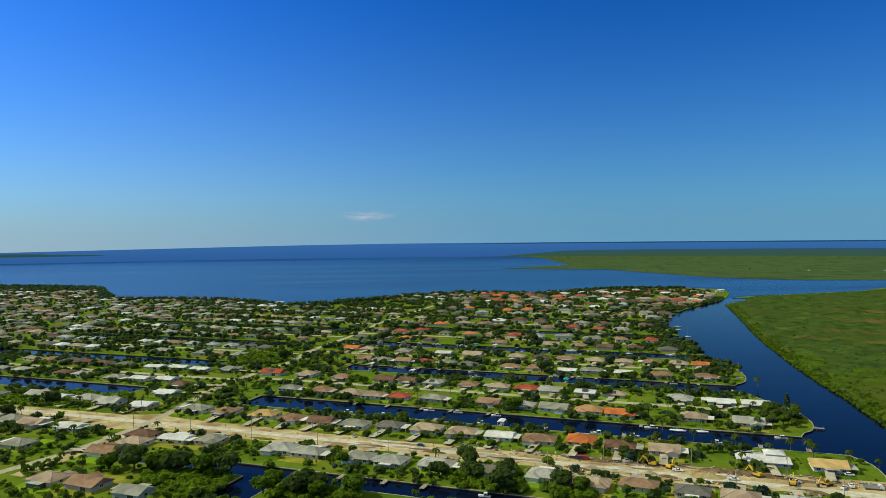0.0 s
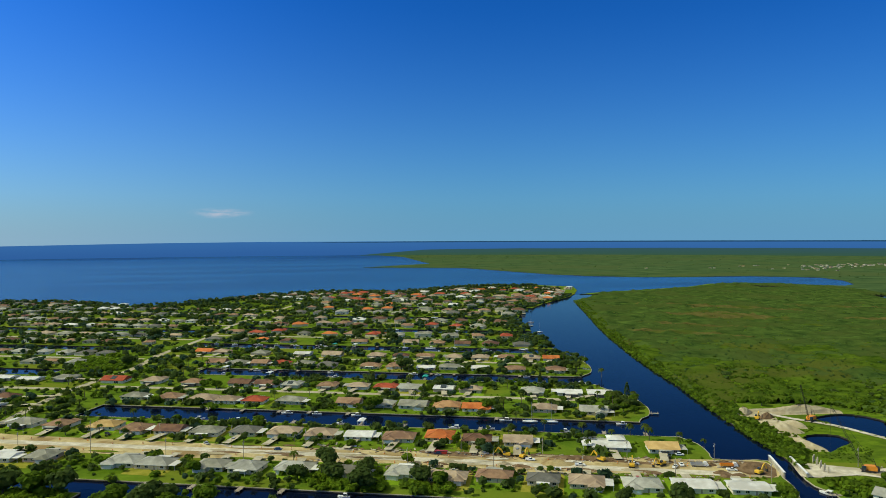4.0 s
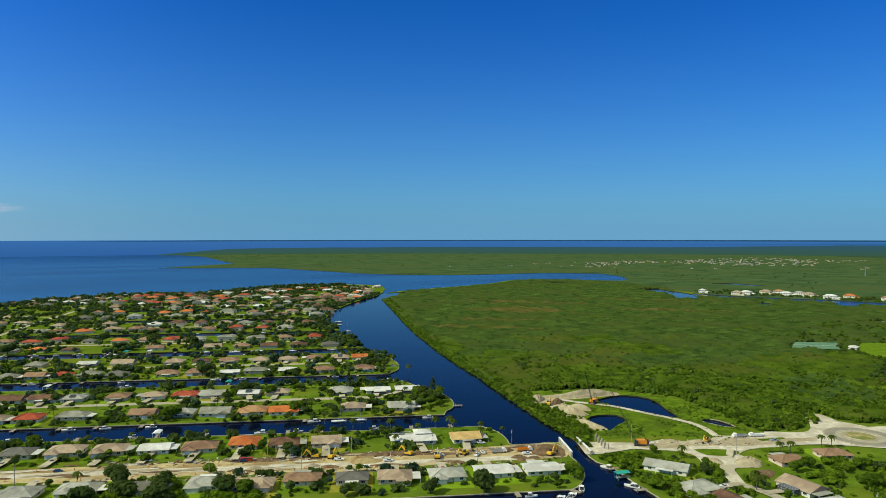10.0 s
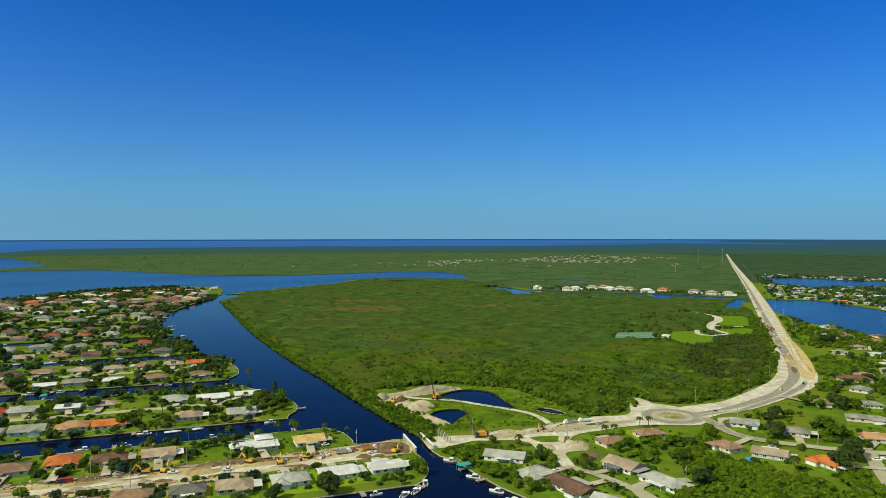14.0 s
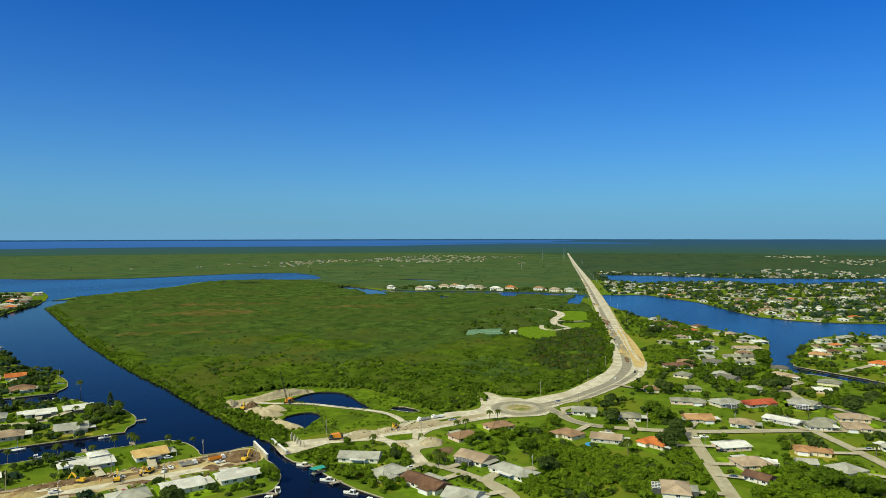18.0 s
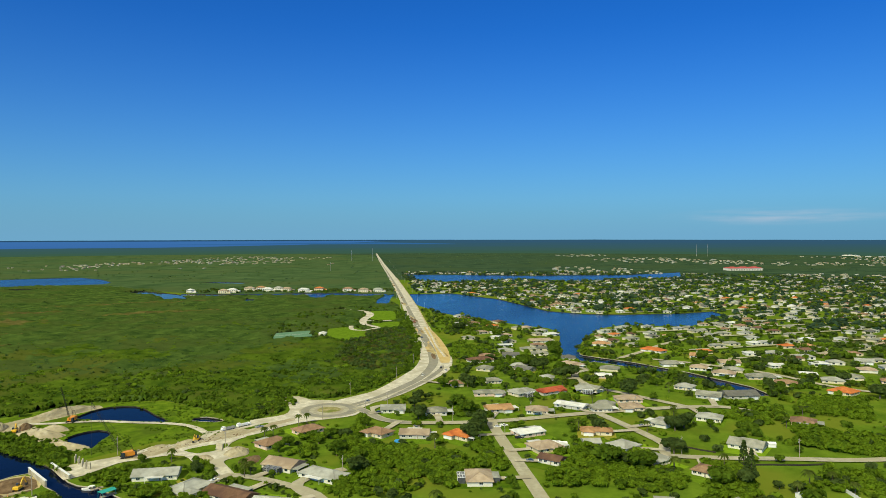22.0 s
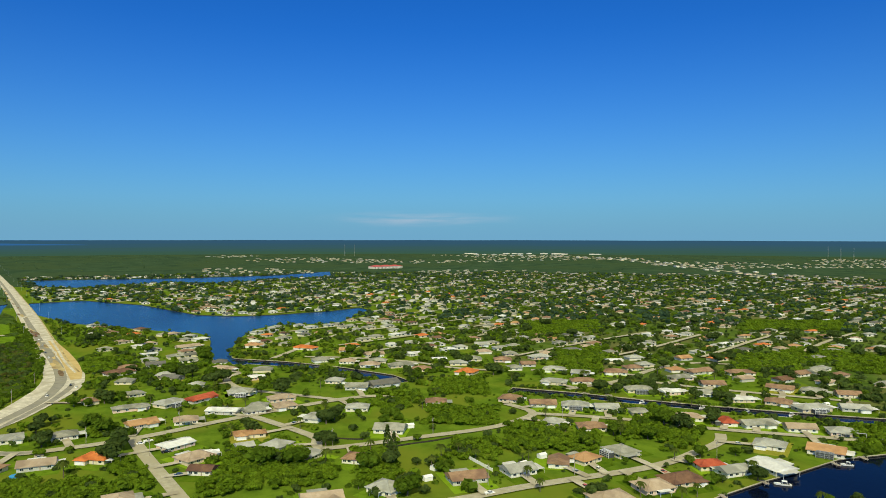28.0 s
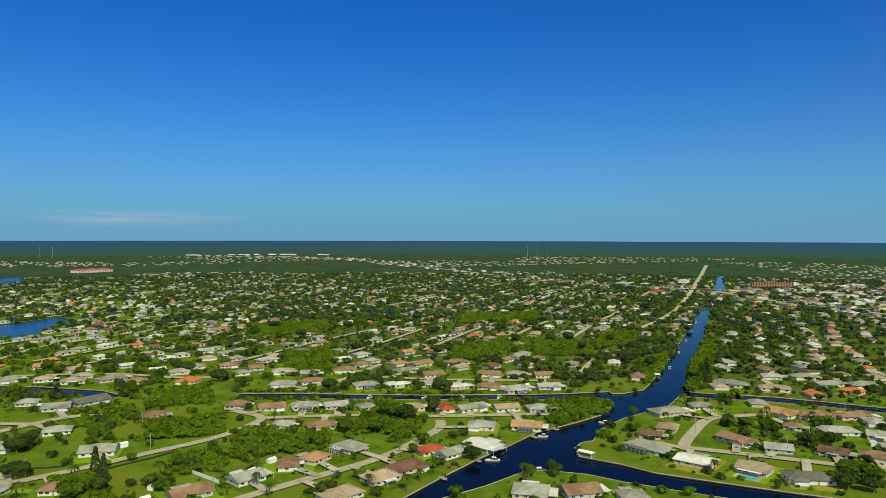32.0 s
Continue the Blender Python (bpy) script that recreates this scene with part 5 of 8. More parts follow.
def row(r, face, spots, d=12):
    """A row of bungalows along an estate street: pairs of place and roof."""
    for s, col in spots:
        rr = random.Random(int(s * 13 + r))
        house(*W(s + rr.uniform(-2, 2), r + rr.uniform(-2.5, 2.5)), -23 + rr.uniform(-4, 4) + (0 if face < 0 else 180), rr.choice((15, 16, 17, 18, 19)), d + rr.choice((0, 1, 2)), col)


row(341, -1, zip((-318, -293, -270, -222, -200, -172, -151, -126, -97, -70, -46, -22, 0, 23, 48, 72, 95), "kwgllglldltbdtlww"), 11)
row(482, -1, zip((-301, -275, -249, -227, -206, -181, -139, -114, -91, -67, -44, 3, 34), "gbttrgblgpotl"))
row(536, 1, zip((-352, -319, -284, -244, -221, -199, -168, -146, -122, -101, -78, -54, -6, 20, 44), "rtbkklbtrlwtlww"))
row(625, -1, zip((-308, -285, -264, -242, -221, -199, -156, -132, -105, -82, -57, -23, 10), "bgbrgdbbwgwbb"))
row(681, 1, zip((-349, -327, -285, -240, -212, -164, -138, -114, -86, -60, -34, -12, 8), "otgwttkbttbto"))
row(341, -1, zip((-480, -455, -430, -409, -379), "lwgtw"), 11)
row(304, 1, zip((-470, -440, -410, -376, -313), "wtbgb"), 11)
row(262, 1, zip((-304, -279, -250, -180, -150, -120, -60, -30, 0, 30, 60), "tbglgbtlglw"), 11)
row(404, 1, zip((-480, -455, -432, -408, -376, -329, -303), "lwllwgb"), 12)
for s, r, col, extra in ((-388, 441, "w", ""), (-398, 468, "k", ""), (-426, 484, "w", ""), (-450, 480, "w", ""), (-474, 475, "g", ""), (-401, 538, "g", ""), (-428, 531, "w", ""), (-454, 534, "w", ""), (-478, 529, "w", ""), (-311, 326, "t", ""), (-500, 441, "l", ""), (-478, 441, "g", "")):
    if free(*W(s, r), 5):
        house(*W(s, r), -23 + (180 if r in (531, 534, 538, 529, 441) else 0), 17, 12, col, extra)
ROADFREE = list(BUILT)
# each garden has its own lawn
for k, (bx, by, ba, bw, bd) in enumerate(GARDEN):
    m = pose(bx, by, 0, 0, 0, ba)
    X, Y, f = min(bw / 2 + 2.5, 11.8), bd / 2 + 9, random.uniform(-2, 2)
    q = [m @ Vector(p) for p in ((-X, -Y - f, 0), (X, -Y, 0), (X, Y + f, 0), (-X, Y, 0))]
    if any(cell(wet, p.x, p.y) for p in q):
        X, Y = X - 1.5, bd / 2 + 3
        q = [m @ Vector(p) for p in ((-X, -Y, 0), (X, -Y, 0), (X, Y, 0), (-X, Y, 0))]
        if any(cell(wet, p.x, p.y) for p in q):
            continue
    z = 0.008 + 0.004 * (k % 6)
    kind_ = (0, 3, 2, 1, 0, 3, 2, 0, 3)[(k * 5 + int(bx)) % 9]
    ob = new("lawn", mesh("lawn", [(p.x, p.y, z) for p in q], [(0, 1, 2, 3)], M_LAWNS[kind_]))
    tagged(ob, ("mown green lawn round a bungalow", "dry yellowish lawn round a bungalow", "bright green lawn round a bungalow", "dark green lawn round a bungalow")[kind_], "lawn", kind="structure")
for bx, by in ROADFREE:
    driveway(bx, by)

palette = "okbbkdgrotkglwdbrkgtbd"
far_w = []
for base, s0, s1 in ((768, -380, 0), (826, -380, -6), (912, -380, -20), (970, -380, -24), (1056, -380, -30), (1114, -380, -30), (1196, -380, -30), (1262, -360, 0)):
    s = s0
    while s < s1:
        col = random.choice(palette)
        if random.random() < 0.84 and free(*W(s, base)):
            far_w.append((s, base + random.uniform(-3, 3), col))
        s += random.uniform(26, 35)
for base in (395, 480, 530, 610, 660, 735, 790, 870, 930, 1010, 1080):
    s = -760
    while s < -425:
        if random.random() < 0.85 and free(*W(s, base), 8):
            far_w.append((s, base, random.choice("lggtbkdwl")))
        s += 24.4
FARHOUSE = []
for k, (s, r, col) in enumerate(far_w):
    if r < 790 and s > -400:
        house(*W(s, r), -23 + (180 if k % 2 else 0) + random.uniform(-7, 7), random.choice((15, 16, 17, 18, 19)), random.choice((12, 13, 14)), col, near=False)
    else:
        FARHOUSE.append((*W(s + random.uniform(-3, 3), r), -23 + random.choice((0, 0, 90)) + random.uniform(-14, 14), random.choice((14, 16, 18, 20)), random.choice((11, 13, 15)), col))
        raster(taken, rect(s - 9, s + 9, r - 7, r + 7))

# the estate's outermost houses and the far suburbs, too small to part


def small_house(x, y, a, w, d, col):
    FARHOUSE.append((x, y, a, w, d, col))


# the houses on the estate's outer tip
for s, r, w_, col in ((4, 1386, 24, "w"), (22, 1372, 13, "l"), (-14, 1425, 18, "t"), (34, 1455, 17, "g"), (18, 1500, 18, "w"), (40, 1545, 15, "l"), (58, 1610, 16, "t"), (62, 1655, 14, "w"), (-30, 1480, 18, "b"), (-52, 1540, 20, "w"), (-20, 1560, 16, "k"), (8, 1600, 17, "g"), (-86, 1600, 18, "o"), (-40, 1620, 18, "t"), (10, 1330, 18, "o"), (-12, 1290, 18, "b"), (30, 1410, 15, "k")):
    x, y = W(s, r)
    if not cell(wet, x, y):
        small_house(x, y, -23 + 9 * math.sin(s), w_, 13, col)
        raster(taken, [(x - 9, y - 9), (x + 9, y - 9), (x + 9, y + 9), (x - 9, y + 9)])
for k in range(900):
    s, r = random.uniform(-1100, 40), random.uniform(1270, 1660)
    x, y = W(s, r)
    if free(x, y, 12) and (s < -330 or noise.noise((x * 0.009, y * 0.009, 3.0)) > -0.15):
        small_house(x, y, -23 + random.choice((0, 90)), random.uniform(16, 22), random.uniform(13, 16), random.choice("orkrbbdgtgwk" if s > -420 else "lggtdkwblkg"))
        raster(taken, [(x - 13, y - 13), (x + 13, y - 13), (x + 13, y + 13), (x - 13, y + 13)])
for k in range(4200):
    x, y = random.uniform(-1500, -200), random.uniform(450, 1850)
    s, r = x * DX + y * DY, -x * DY + y * DX
    if (s < -420 and r > 1090 or s < -760) and random.random() < 0.6 and free(x, y, 8):
        small_house(x, y, -23 + random.choice((0, 90)), random.uniform(14, 20), 12, random.choice("lggtbkdgkbdw"))
        raster(taken, [(x - 9, y - 9), (x + 9, y - 9), (x + 9, y + 9), (x - 9, y + 9)])

# eastern suburb beyond the near streets: lots along parallel streets
for pts in LOTS:
    raster(taken, pts)
EX, EY = 0.58, -0.815


def lane(off, t):
    """A point on a far street, gently winding."""
    b = 16 * noise.noise((t * 0.004, off * 0.01, 2.0))
    return 300 + EX * t + 0.815 * (off + b), 200 + EY * t + 0.58 * (off + b)


for q in range(-60, 110, 2):
    run = []
    for k in range(-20, 131):
        x, y = lane((q + 0.5) * 31.0, k * 25.0)
        dist, az = math.hypot(x, y), math.degrees(math.atan2(x, y))
        good = (590 < dist < (1150 if q % 6 else 1800) and 63 < az < 138 and free(x, y, 7) and not (x > 690 and y > 250 + (x - 700) * 0.467 - 40 or x < 690 and y > 195)
                and noise.noise((x * 0.004, y * 0.004, 3.3)) < 0.3)
        if good and k < 130:
            run.append((x, y))
        else:
            if len(run) > 5:
                strip("street", run, 5.5, M_ROAD, ST)
            run = []
for q in range(-60, 110):
    off = q * 31.0
    for k in range(-20, 130):
        t = k * 25.0
        x, y = lane(off + random.uniform(-5, 5), t + random.uniform(-9, 9))
        dist = math.hypot(x, y)
        az = math.degrees(math.atan2(x, y))
        if dist > 2300 or dist < 610 - (az > 138) * 160 or az < 63 or az > 160:
            continue
        road_y = 250 + (x - 700) * 0.467
        if x > 690 and y > road_y - 40 or x < 690 and y > 195:
            continue
        thin = 0.66 if dist < 1300 else max(0.38, 0.66 - (dist - 1300) / 2600)
        wooded = noise.noise((x * 0.004, y * 0.004, 3.3))
        if random.random() > thin * (0.6 if wooded > 0.2 and dist < 760 else 1.12 if dist > 760 else 1.0) or wooded > (0.5 if dist < 760 else 0.62) or not free(x, y, 8):
            continue
        col = random.choice("llwgggglltbbwkdoptlgg" if dist < 1500 else "llwgggllggtbdg")
        ang = math.degrees(math.atan2(EY, EX)) + (0 if q % 2 else 180) + 70 * noise.noise((x * 0.0025, y * 0.0025, 0))
        if dist < 720 and az < 150:
            house(x, y, ang, random.choice((13, 14, 16)), 11, col, near=False)
        else:
            small_house(x, y, ang, random.uniform(11, 17), random.uniform(9, 12), col)
# waterside villas past the mangroves
for x, y, w_, col in ((1213, 982, 12, "w"), (1226, 909, 18, "t"), (1250, 905, 20, "w"), (1300, 896, 21, "t"), (1326, 884, 18, "p"), (1296, 848, 20, "w"), (1328, 841, 17, "l"), (1315, 812, 19, "t"), (1305, 764, 22, "w"), (1344, 749, 20, "o"),
                      (1355, 685, 21, "b"), (1345, 643, 20, "t"), (1357, 615, 19, "l")):
    villa(x, y, -71, w_, 13, col)
house(747, 412, 20, 13, 8, "w", near=False)
for k in range(2200):
    a, dist = radians(random.uniform(26, 62)), random.uniform(2700, 4600)
    x, y = dist * math.sin(a), dist * math.cos(a)
    if a < radians(42) and random.random() < 0.88:
        continue
    if noise.noise((x * 0.0016, y * 0.0016, 9)) > -0.15 and random.random() < 0.7 and not cell(wet, x, y):
        small_house(x, y, random.uniform(0, 180), random.uniform(7, 11), 8, random.choice("dggkdbtgkd"))
for k in range(2600):
    a, dist = radians(random.uniform(80, 156)), random.uniform(2250, 4400)
    x, y = dist * math.sin(a), dist * math.cos(a)
    if noise.noise((x * 0.0013, y * 0.0013, 5)) > 0.05:
        small_house(x, y, random.uniform(0, 180), random.uniform(8, 13), random.uniform(7, 10), random.choice("lggtgtbdg"))

groups = {}
for x, y, a, w, d, col in FARHOUSE:
    groups.setdefault(col, []).append((x, y, a, w, d))
for col, items in groups.items():
    sh, wl = Shape(), Shape()
    for x, y, a, w, d in items:
        m = pose(x, y, 0, 0, 0, a)
        far_ = math.hypot(x, y) > 1500 and x > 0
        # the villas of the outer estate are taller, with crossing wings
        grand = -x * DY + y * DX > 700 and -420 < x * DX + y * DY < 90
        tall = grand and int(x * 3 + y) % 5 < 2
        X, Y, z, rise = w / 2 + 0.6, d / 2 + 0.6, 2.3 if far_ else 4.6 if tall else 2.9 if grand else 2.6, d * (0.12 if far_ else 0.20 if grand else 0.17)
        if grand:
            o, f = (0.26 if int(x) % 2 else -0.26) * w, 1 if int(y) % 2 else -1
            U, V, zz = w * 0.2 + 0.6, d * 0.5 + 2.4, z + 0.15
            c = f * (V - Y + 2.2)
            sh.add([m @ Vector(p) for p in ((o - U, c - V, zz), (o + U, c - V, zz), (o + U, c + V, zz), (o - U, c + V, zz), (o, c - V + U, zz + U * 0.42), (o, c + V - U, zz + U * 0.42))], [(0, 1, 4), (1, 2, 5, 4), (2, 3, 5), (3, 0, 4, 5), (3, 2, 1, 0)])
            wl.box(o - U + 0.6, o + U - 0.6, c - V + 0.6, c + V - 0.6, -0.05, zz - 0.02, 0, m)
        e = max(X - Y, 0.3)
        pts = [(-X, -Y, z), (X, -Y, z), (X, Y, z), (-X, Y, z), (-e, 0, z + rise), (e, 0, z + rise)]
        sh.add([m @ Vector(p) for p in pts], [(0, 1, 5, 4), (2, 3, 4, 5), (1, 2, 5), (3, 0, 4), (3, 2, 1, 0)])
        wl.box(-w / 2, w / 2, -d / 2, d / 2, -0.05, z - 0.02, 0, m)
        for q in (-0.25, 0.22):
            for e in (-1, 1):
                wl.box(q * w - 1.1, q * w + 1.1, e * d / 2 - 0.06, e * d / 2 + 0.06, 0.7, 2.2, 1, m)
    ob = tagged(new("distant_houses", sh.mesh("distant_houses", ROOFS[col])), "distant bungalows with %s roofs among trees" % ROOFNAME[col], "houses", kind="stuff")
    part("walls", wl.mesh("walls", WALLS[1 if col in "wl" else 0], M_GLASS), ob)


# ---- vegetation ----
RNG = np.random.default_rng(7)


def quad_mesh(name, V, *mats, index=None):
    """Loose quads, four corners each, as one mesh."""
    n = len(V) // 4
    me = bpy.data.meshes.new(name)
    me.vertices.add(4 * n)
    me.vertices.foreach_set("co", np.ascontiguousarray(V, np.float32).ravel())
    me.loops.add(4 * n)
    me.loops.foreach_set("vertex_index", np.arange(4 * n, dtype=np.int32))
    me.polygons.add(n)
    me.polygons.foreach_set("loop_start", np.arange(n, dtype=np.int32) * 4)
    for m in mats:
        me.materials.append(m)
    if index is not None:
        me.polygons.foreach_set("material_index", np.asarray(index, np.int32))
    me.update(calc_edges=True)
    return me


def quads_at(C, size, out=None, lift=0.35):
    """Leaf sprays at the points C: small bent-free quads, turned roughly outwards and up."""
    n = len(C)
    N = RNG.normal(size=(n, 3)) * 0.36 + (out if out is not None else 0)
    N[:, 2] += lift
    N /= np.linalg.norm(N, axis=1)[:, None] + 1e-6
    A = np.cross(N, RNG.normal(size=(n, 3)))
    A /= np.linalg.norm(A, axis=1)[:, None] + 1e-6
    B = np.cross(N, A)
    s = np.broadcast_to(size, (n,))[:, None] * RNG.uniform(0.6, 1.25, (n, 1))
    k = RNG.uniform(0.5, 1.0, (n, 1))
    return np.stack([C - A * s - B * s * k * 0.6, C + A * s * 0.7 - B * s * k, C + A * s + B * s * k * 0.7, C - A * s * 0.6 + B * s * k], 1).reshape(-1, 3)


def core(lobes, flat, rows=3, around=6, inner=0.86):
    """Closed inner leaf masses of a crown's lobes."""
    Q = []
    for x, y, z, q in lobes:
        g = [[(x + inner * q * math.cos(e) * math.cos(a), y + inner * q * math.cos(e) * math.sin(a), (z + inner * q * math.sin(e)) * flat)
              for a in [6.28318 * k / around + j * 0.5 for k in range(around)]] for j, e in enumerate([-0.9 + 2.4 * j / rows for j in range(rows + 1)])]
        for j in range(rows):
            for k in range(around):
                Q += [g[j][k], g[j][(k + 1) % around], g[j + 1][(k + 1) % around], g[j + 1][k]]
    return np.array(Q)


def crown_points(n, lobes, flat=0.85, seed=0):
    """Points over a crown of unit radius made of several uneven lobes."""
    r = np.random.default_rng(seed)
    cs = [(0, 0, 0.1, 0.62)]
    for k in range(lobes):
        a, e, d = r.uniform(0, 6.28), r.uniform(-0.2, 0.75), r.uniform(0.38, 0.62)
        cs.append((d * math.cos(a), d * math.sin(a), d * e, r.uniform(0.28, 0.5)))
    P, O = [], []
    for cx_, cy_, cz_, q in cs:
        m = int(n * q * q / sum(c[3] ** 2 for c in cs)) + 1
        u = r.normal(size=(m, 3))
        u[:, 2] = np.where(u[:, 2] < -0.35, -u[:, 2], u[:, 2])
        u /= np.linalg.norm(u, axis=1)[:, None]
        P.append(np.array((cx_, cy_, cz_)) + u * q * r.uniform(0.72, 1.08, (m, 1)))
        O.append(u)
    P = np.concatenate(P)
    P[:, 2] *= flat
    return P, np.concatenate(O), cs


CROWNS = []
for k in range(6):
    P, O, cs = crown_points(360, 6 + k % 3, 0.8 + 0.06 * (k % 3), 40 + k)
    CROWNS.append(np.concatenate([quads_at(P, 0.14, O * 1.1), core(cs, 0.8 + 0.06 * (k % 3), 3, 6)]))
MEDIUM = []
for k in range(5):
    P, O, cs = crown_points(64, 4, 0.8, 60 + k)
    MEDIUM.append(np.concatenate([quads_at(P, 0.245, O * 1.2), core(cs, 0.8, 2, 4)]))
SMALL = []
for k in range(5):
    P, O, cs = crown_points(22, 3, 0.8, 80 + k)
    SMALL.append(np.concatenate([quads_at(P, 0.355, O * 1.2), core(cs[:3], 0.8, 2, 4, 0.95)]))
TINY = []
for k in range(4):
    P, O, cs = crown_points(9, 2, 0.75, 120 + k)
    TINY.append(np.concatenate([quads_at(P, 0.44, O * 1.2), core(cs[:1], 0.75, 2, 4, 1.25)]))


def trunk_mesh(seed):
    r = random.Random(seed)
    sh = Shape()
    sh.tube((0, 0, -0.05), (0.03, 0.02, 0.5), 0.075, 0.05, 7)
    for k in range(5):
        a = 6.28 * k / 5 + r.uniform(-0.4, 0.4)
        sh.tube((0.03, 0.02, 0.42 + 0.05 * (k % 3)), (0.4 * math.cos(a), 0.4 * math.sin(a), 0.95 + r.uniform(-0.1, 0.15)), 0.036, 0.012, 5)
    return sh.mesh("trunk", M_TRUNK)


TRUNKS = [trunk_mesh(k) for k in range(3)]
TREES = {}
LEAFTEXT = {"dark": "dark green", "mid": "leafy green", "light": "bright yellow-green", "brown": "rusty brown-leaved"}
LEAFMAT = {"dark": L_DARK, "mid": L_MID, "light": L_LIGHT, "brown": L_BROWN}
count = {"tree": 0, "palm": 0}


def tree(x, y, r, tone="dark", group="garden trees"):
    """A broad-leaved tree: trunk with limbs and a crown of leaf sprays, r its crown's radius."""
    if cell(wet, x, y):
        return
    k = (int(x) * 3 + int(y)) % 6
    key = ("crown", k, tone)
    if key not in TREES:
        TREES[key] = quad_mesh("crown", CROWNS[k], LEAFMAT[tone])
    r *= 0.76
    big = "large" if r > 5.5 else ("medium-sized" if r > 3.4 else "small")
    root = thing("tree", x, y, (x * 37 + y * 11) % 360, "%s %s broad-leaved tree with an uneven crown" % (big, LEAFTEXT[tone]), "tree", group)
    t = part("trunk", TRUNKS[k % 3], root)
    t.scale = (r, r, r * 0.8)
    c = part("crown", TREES[key], root)
    c.scale, c.location = (r, r, r * 0.95), (0, 0, r * 0.72)
    count["tree"] += 1
    return root


def palm_meshes(seed):
    r = random.Random(seed)
    sh = Shape()
    lean = r.uniform(-0.5, 0.5)
    pts = [(lean * (z / 7) ** 2, 0.2 * lean * (z / 7), z) for z in (-0.1, 2.4, 4.8, 7.2)]
    for a, b, q0, q1 in zip(pts, pts[1:], (0.26, 0.2, 0.18), (0.2, 0.18, 0.17)):
        sh.tube(a, b, q0, q1, 7)
    top = Vector(pts[-1])
    V = []
    for k in range(18):
        a, up = 6.283 * k / 18 + r.uniform(-0.15, 0.15), r.uniform(-0.25, 1.0)
        d = Vector((math.cos(a), math.sin(a), 0))
        n = Vector((-d.y, d.x, 0))
        p0, wd = top.copy(), 0.25
        for j in range(4):
            q = top + d * (0.75 * (j + 1)) + Vector((0, 0, up * (j + 1) * 0.45 - 0.17 * (j + 1) ** 2))
            w1 = (0.5, 0.55, 0.4, 0.1)[j]
            V += [p0 - n * wd, p0 + n * wd, q + n * w1, q - n * w1]
            p0, wd = q, w1
    return sh.mesh("trunk", M_TRUNK), quad_mesh("fronds", np.array([tuple(v) for v in V]), L_PALM)


PALMS = [palm_meshes(k) for k in range(4)]


def palm(x, y, h=1.0):
    a, b = PALMS[(int(x) + int(y) * 3) % 4]
    root = thing("palm_tree", x, y, (x * 53 + y * 29) % 360, "slender palm with an arching crown of green fronds", "palm", "palms")
    part("trunk", a, root).scale = (h, h, h)
    part("fronds", b, root).scale = (h, h, h)
    count["palm"] += 1


def conifer(x, y, h):
    def make():
        P = []
        for k in range(420):
            z = RNG.uniform(0.05, 1.0)
            q = (1 - z) ** 0.7 * 0.17 + 0.02
            a = RNG.uniform(0, 6.28)
            P.append((q * math.cos(a), q * math.sin(a), z))
        return quad_mesh("crown", quads_at(np.array(P), 0.035, None, 0.1), L_DARK)
    root = thing("conifer", x, y, 0, "tall narrow dark green conifer beside the houses", "tree", "conifers")
    part("trunk", cached("ctrunk", lambda: Shape().tube((0, 0, 0), (0, 0, 0.9), 0.02, 0.004, 7).mesh("trunk", M_TRUNK)), root).scale = (h, h, h)
    part("crown", cached("ccrown", make), root).scale = (h, h, h)


def clumps(name, places, stock, mats, label, category, tones=None):
    """Many crowns joined: places are x, y, z, radius."""
    if not len(places):
        return
    V, I = [], []
    for k, (x, y, z, r) in enumerate(places):
        q = stock[k % len(stock)]
        a = (k * 2.399) % 6.283
        c, s = math.cos(a), math.sin(a)
        v = np.empty_like(q)
        v[:, 0], v[:, 1], v[:, 2] = x + r * (c * q[:, 0] - s * q[:, 1]), y + r * (s * q[:, 0] + c * q[:, 1]), z + r * q[:, 2]
        V.append(v)
        I += [tones[k] if tones is not None else k % len(mats)] * (len(q) // 4)
    ob = new(name, quad_mesh(name, np.concatenate(V), *mats, index=I))
    return tagged(ob, label, category, kind="stuff")


# single trees that stand out
tree(389, 116, 10, "dark")
tree(451, 177, 8, "dark")
tree(423, 163, 8, "dark")
tree(397, 188, 5, "mid")
tree(613, 124, 9, "dark")
tree(587, 88, 11, "dark")
tree(607, 102, 9, "mid")
tree(449, 4, 9, "dark")
tree(430, 47, 8, "dark")
tree(401, 4, 9, "dark")
tree(368, 19, 10, "mid")
tree(318, -34, 9, "mid")
tree(354, -19, 10, "mid")
tree(357, -29, 9, "dark")
tree(462, -282, 8, "dark")
tree(477, -265, 7, "dark")
tree(411, -207, 11, "mid")
tree(399, -214, 10, "dark")
tree(422, -247, 8, "dark")
tree(468, -279, 7, "dark")
tree(311, -206, 7, "dark")
tree(271, -229, 6, "dark")
tree(233, -386, 8, "dark")
tree(226, -397, 8, "dark")
tree(190, -349, 10, "mid")
tree(180, -350, 10, "mid")
tree(275, -256, 4, "mid")
tree(343, 416, 6, "mid")
tree(230, 262, 7, "mid")
tree(123, 298, 5, "dark")
tree(34, 343, 9, "dark")
tree(51, 346, 9, "dark")
tree(18, 349, 8, "dark")
tree(75, 327, 8, "dark")
tree(84, 322, 7, "mid")
tree(193, 508, 4, "dark")
tree(256, 463, 6, "dark")
tree(257, 443, 7, "mid")
tree(268, 580, 8, "dark")
tree(298, 600, 6, "mid")
tree(-32, 375, 6, "mid")
tree(-42, 334, 9, "dark")
tree(-63, 336, 9, "mid")
tree(31, 328, 10, "dark")
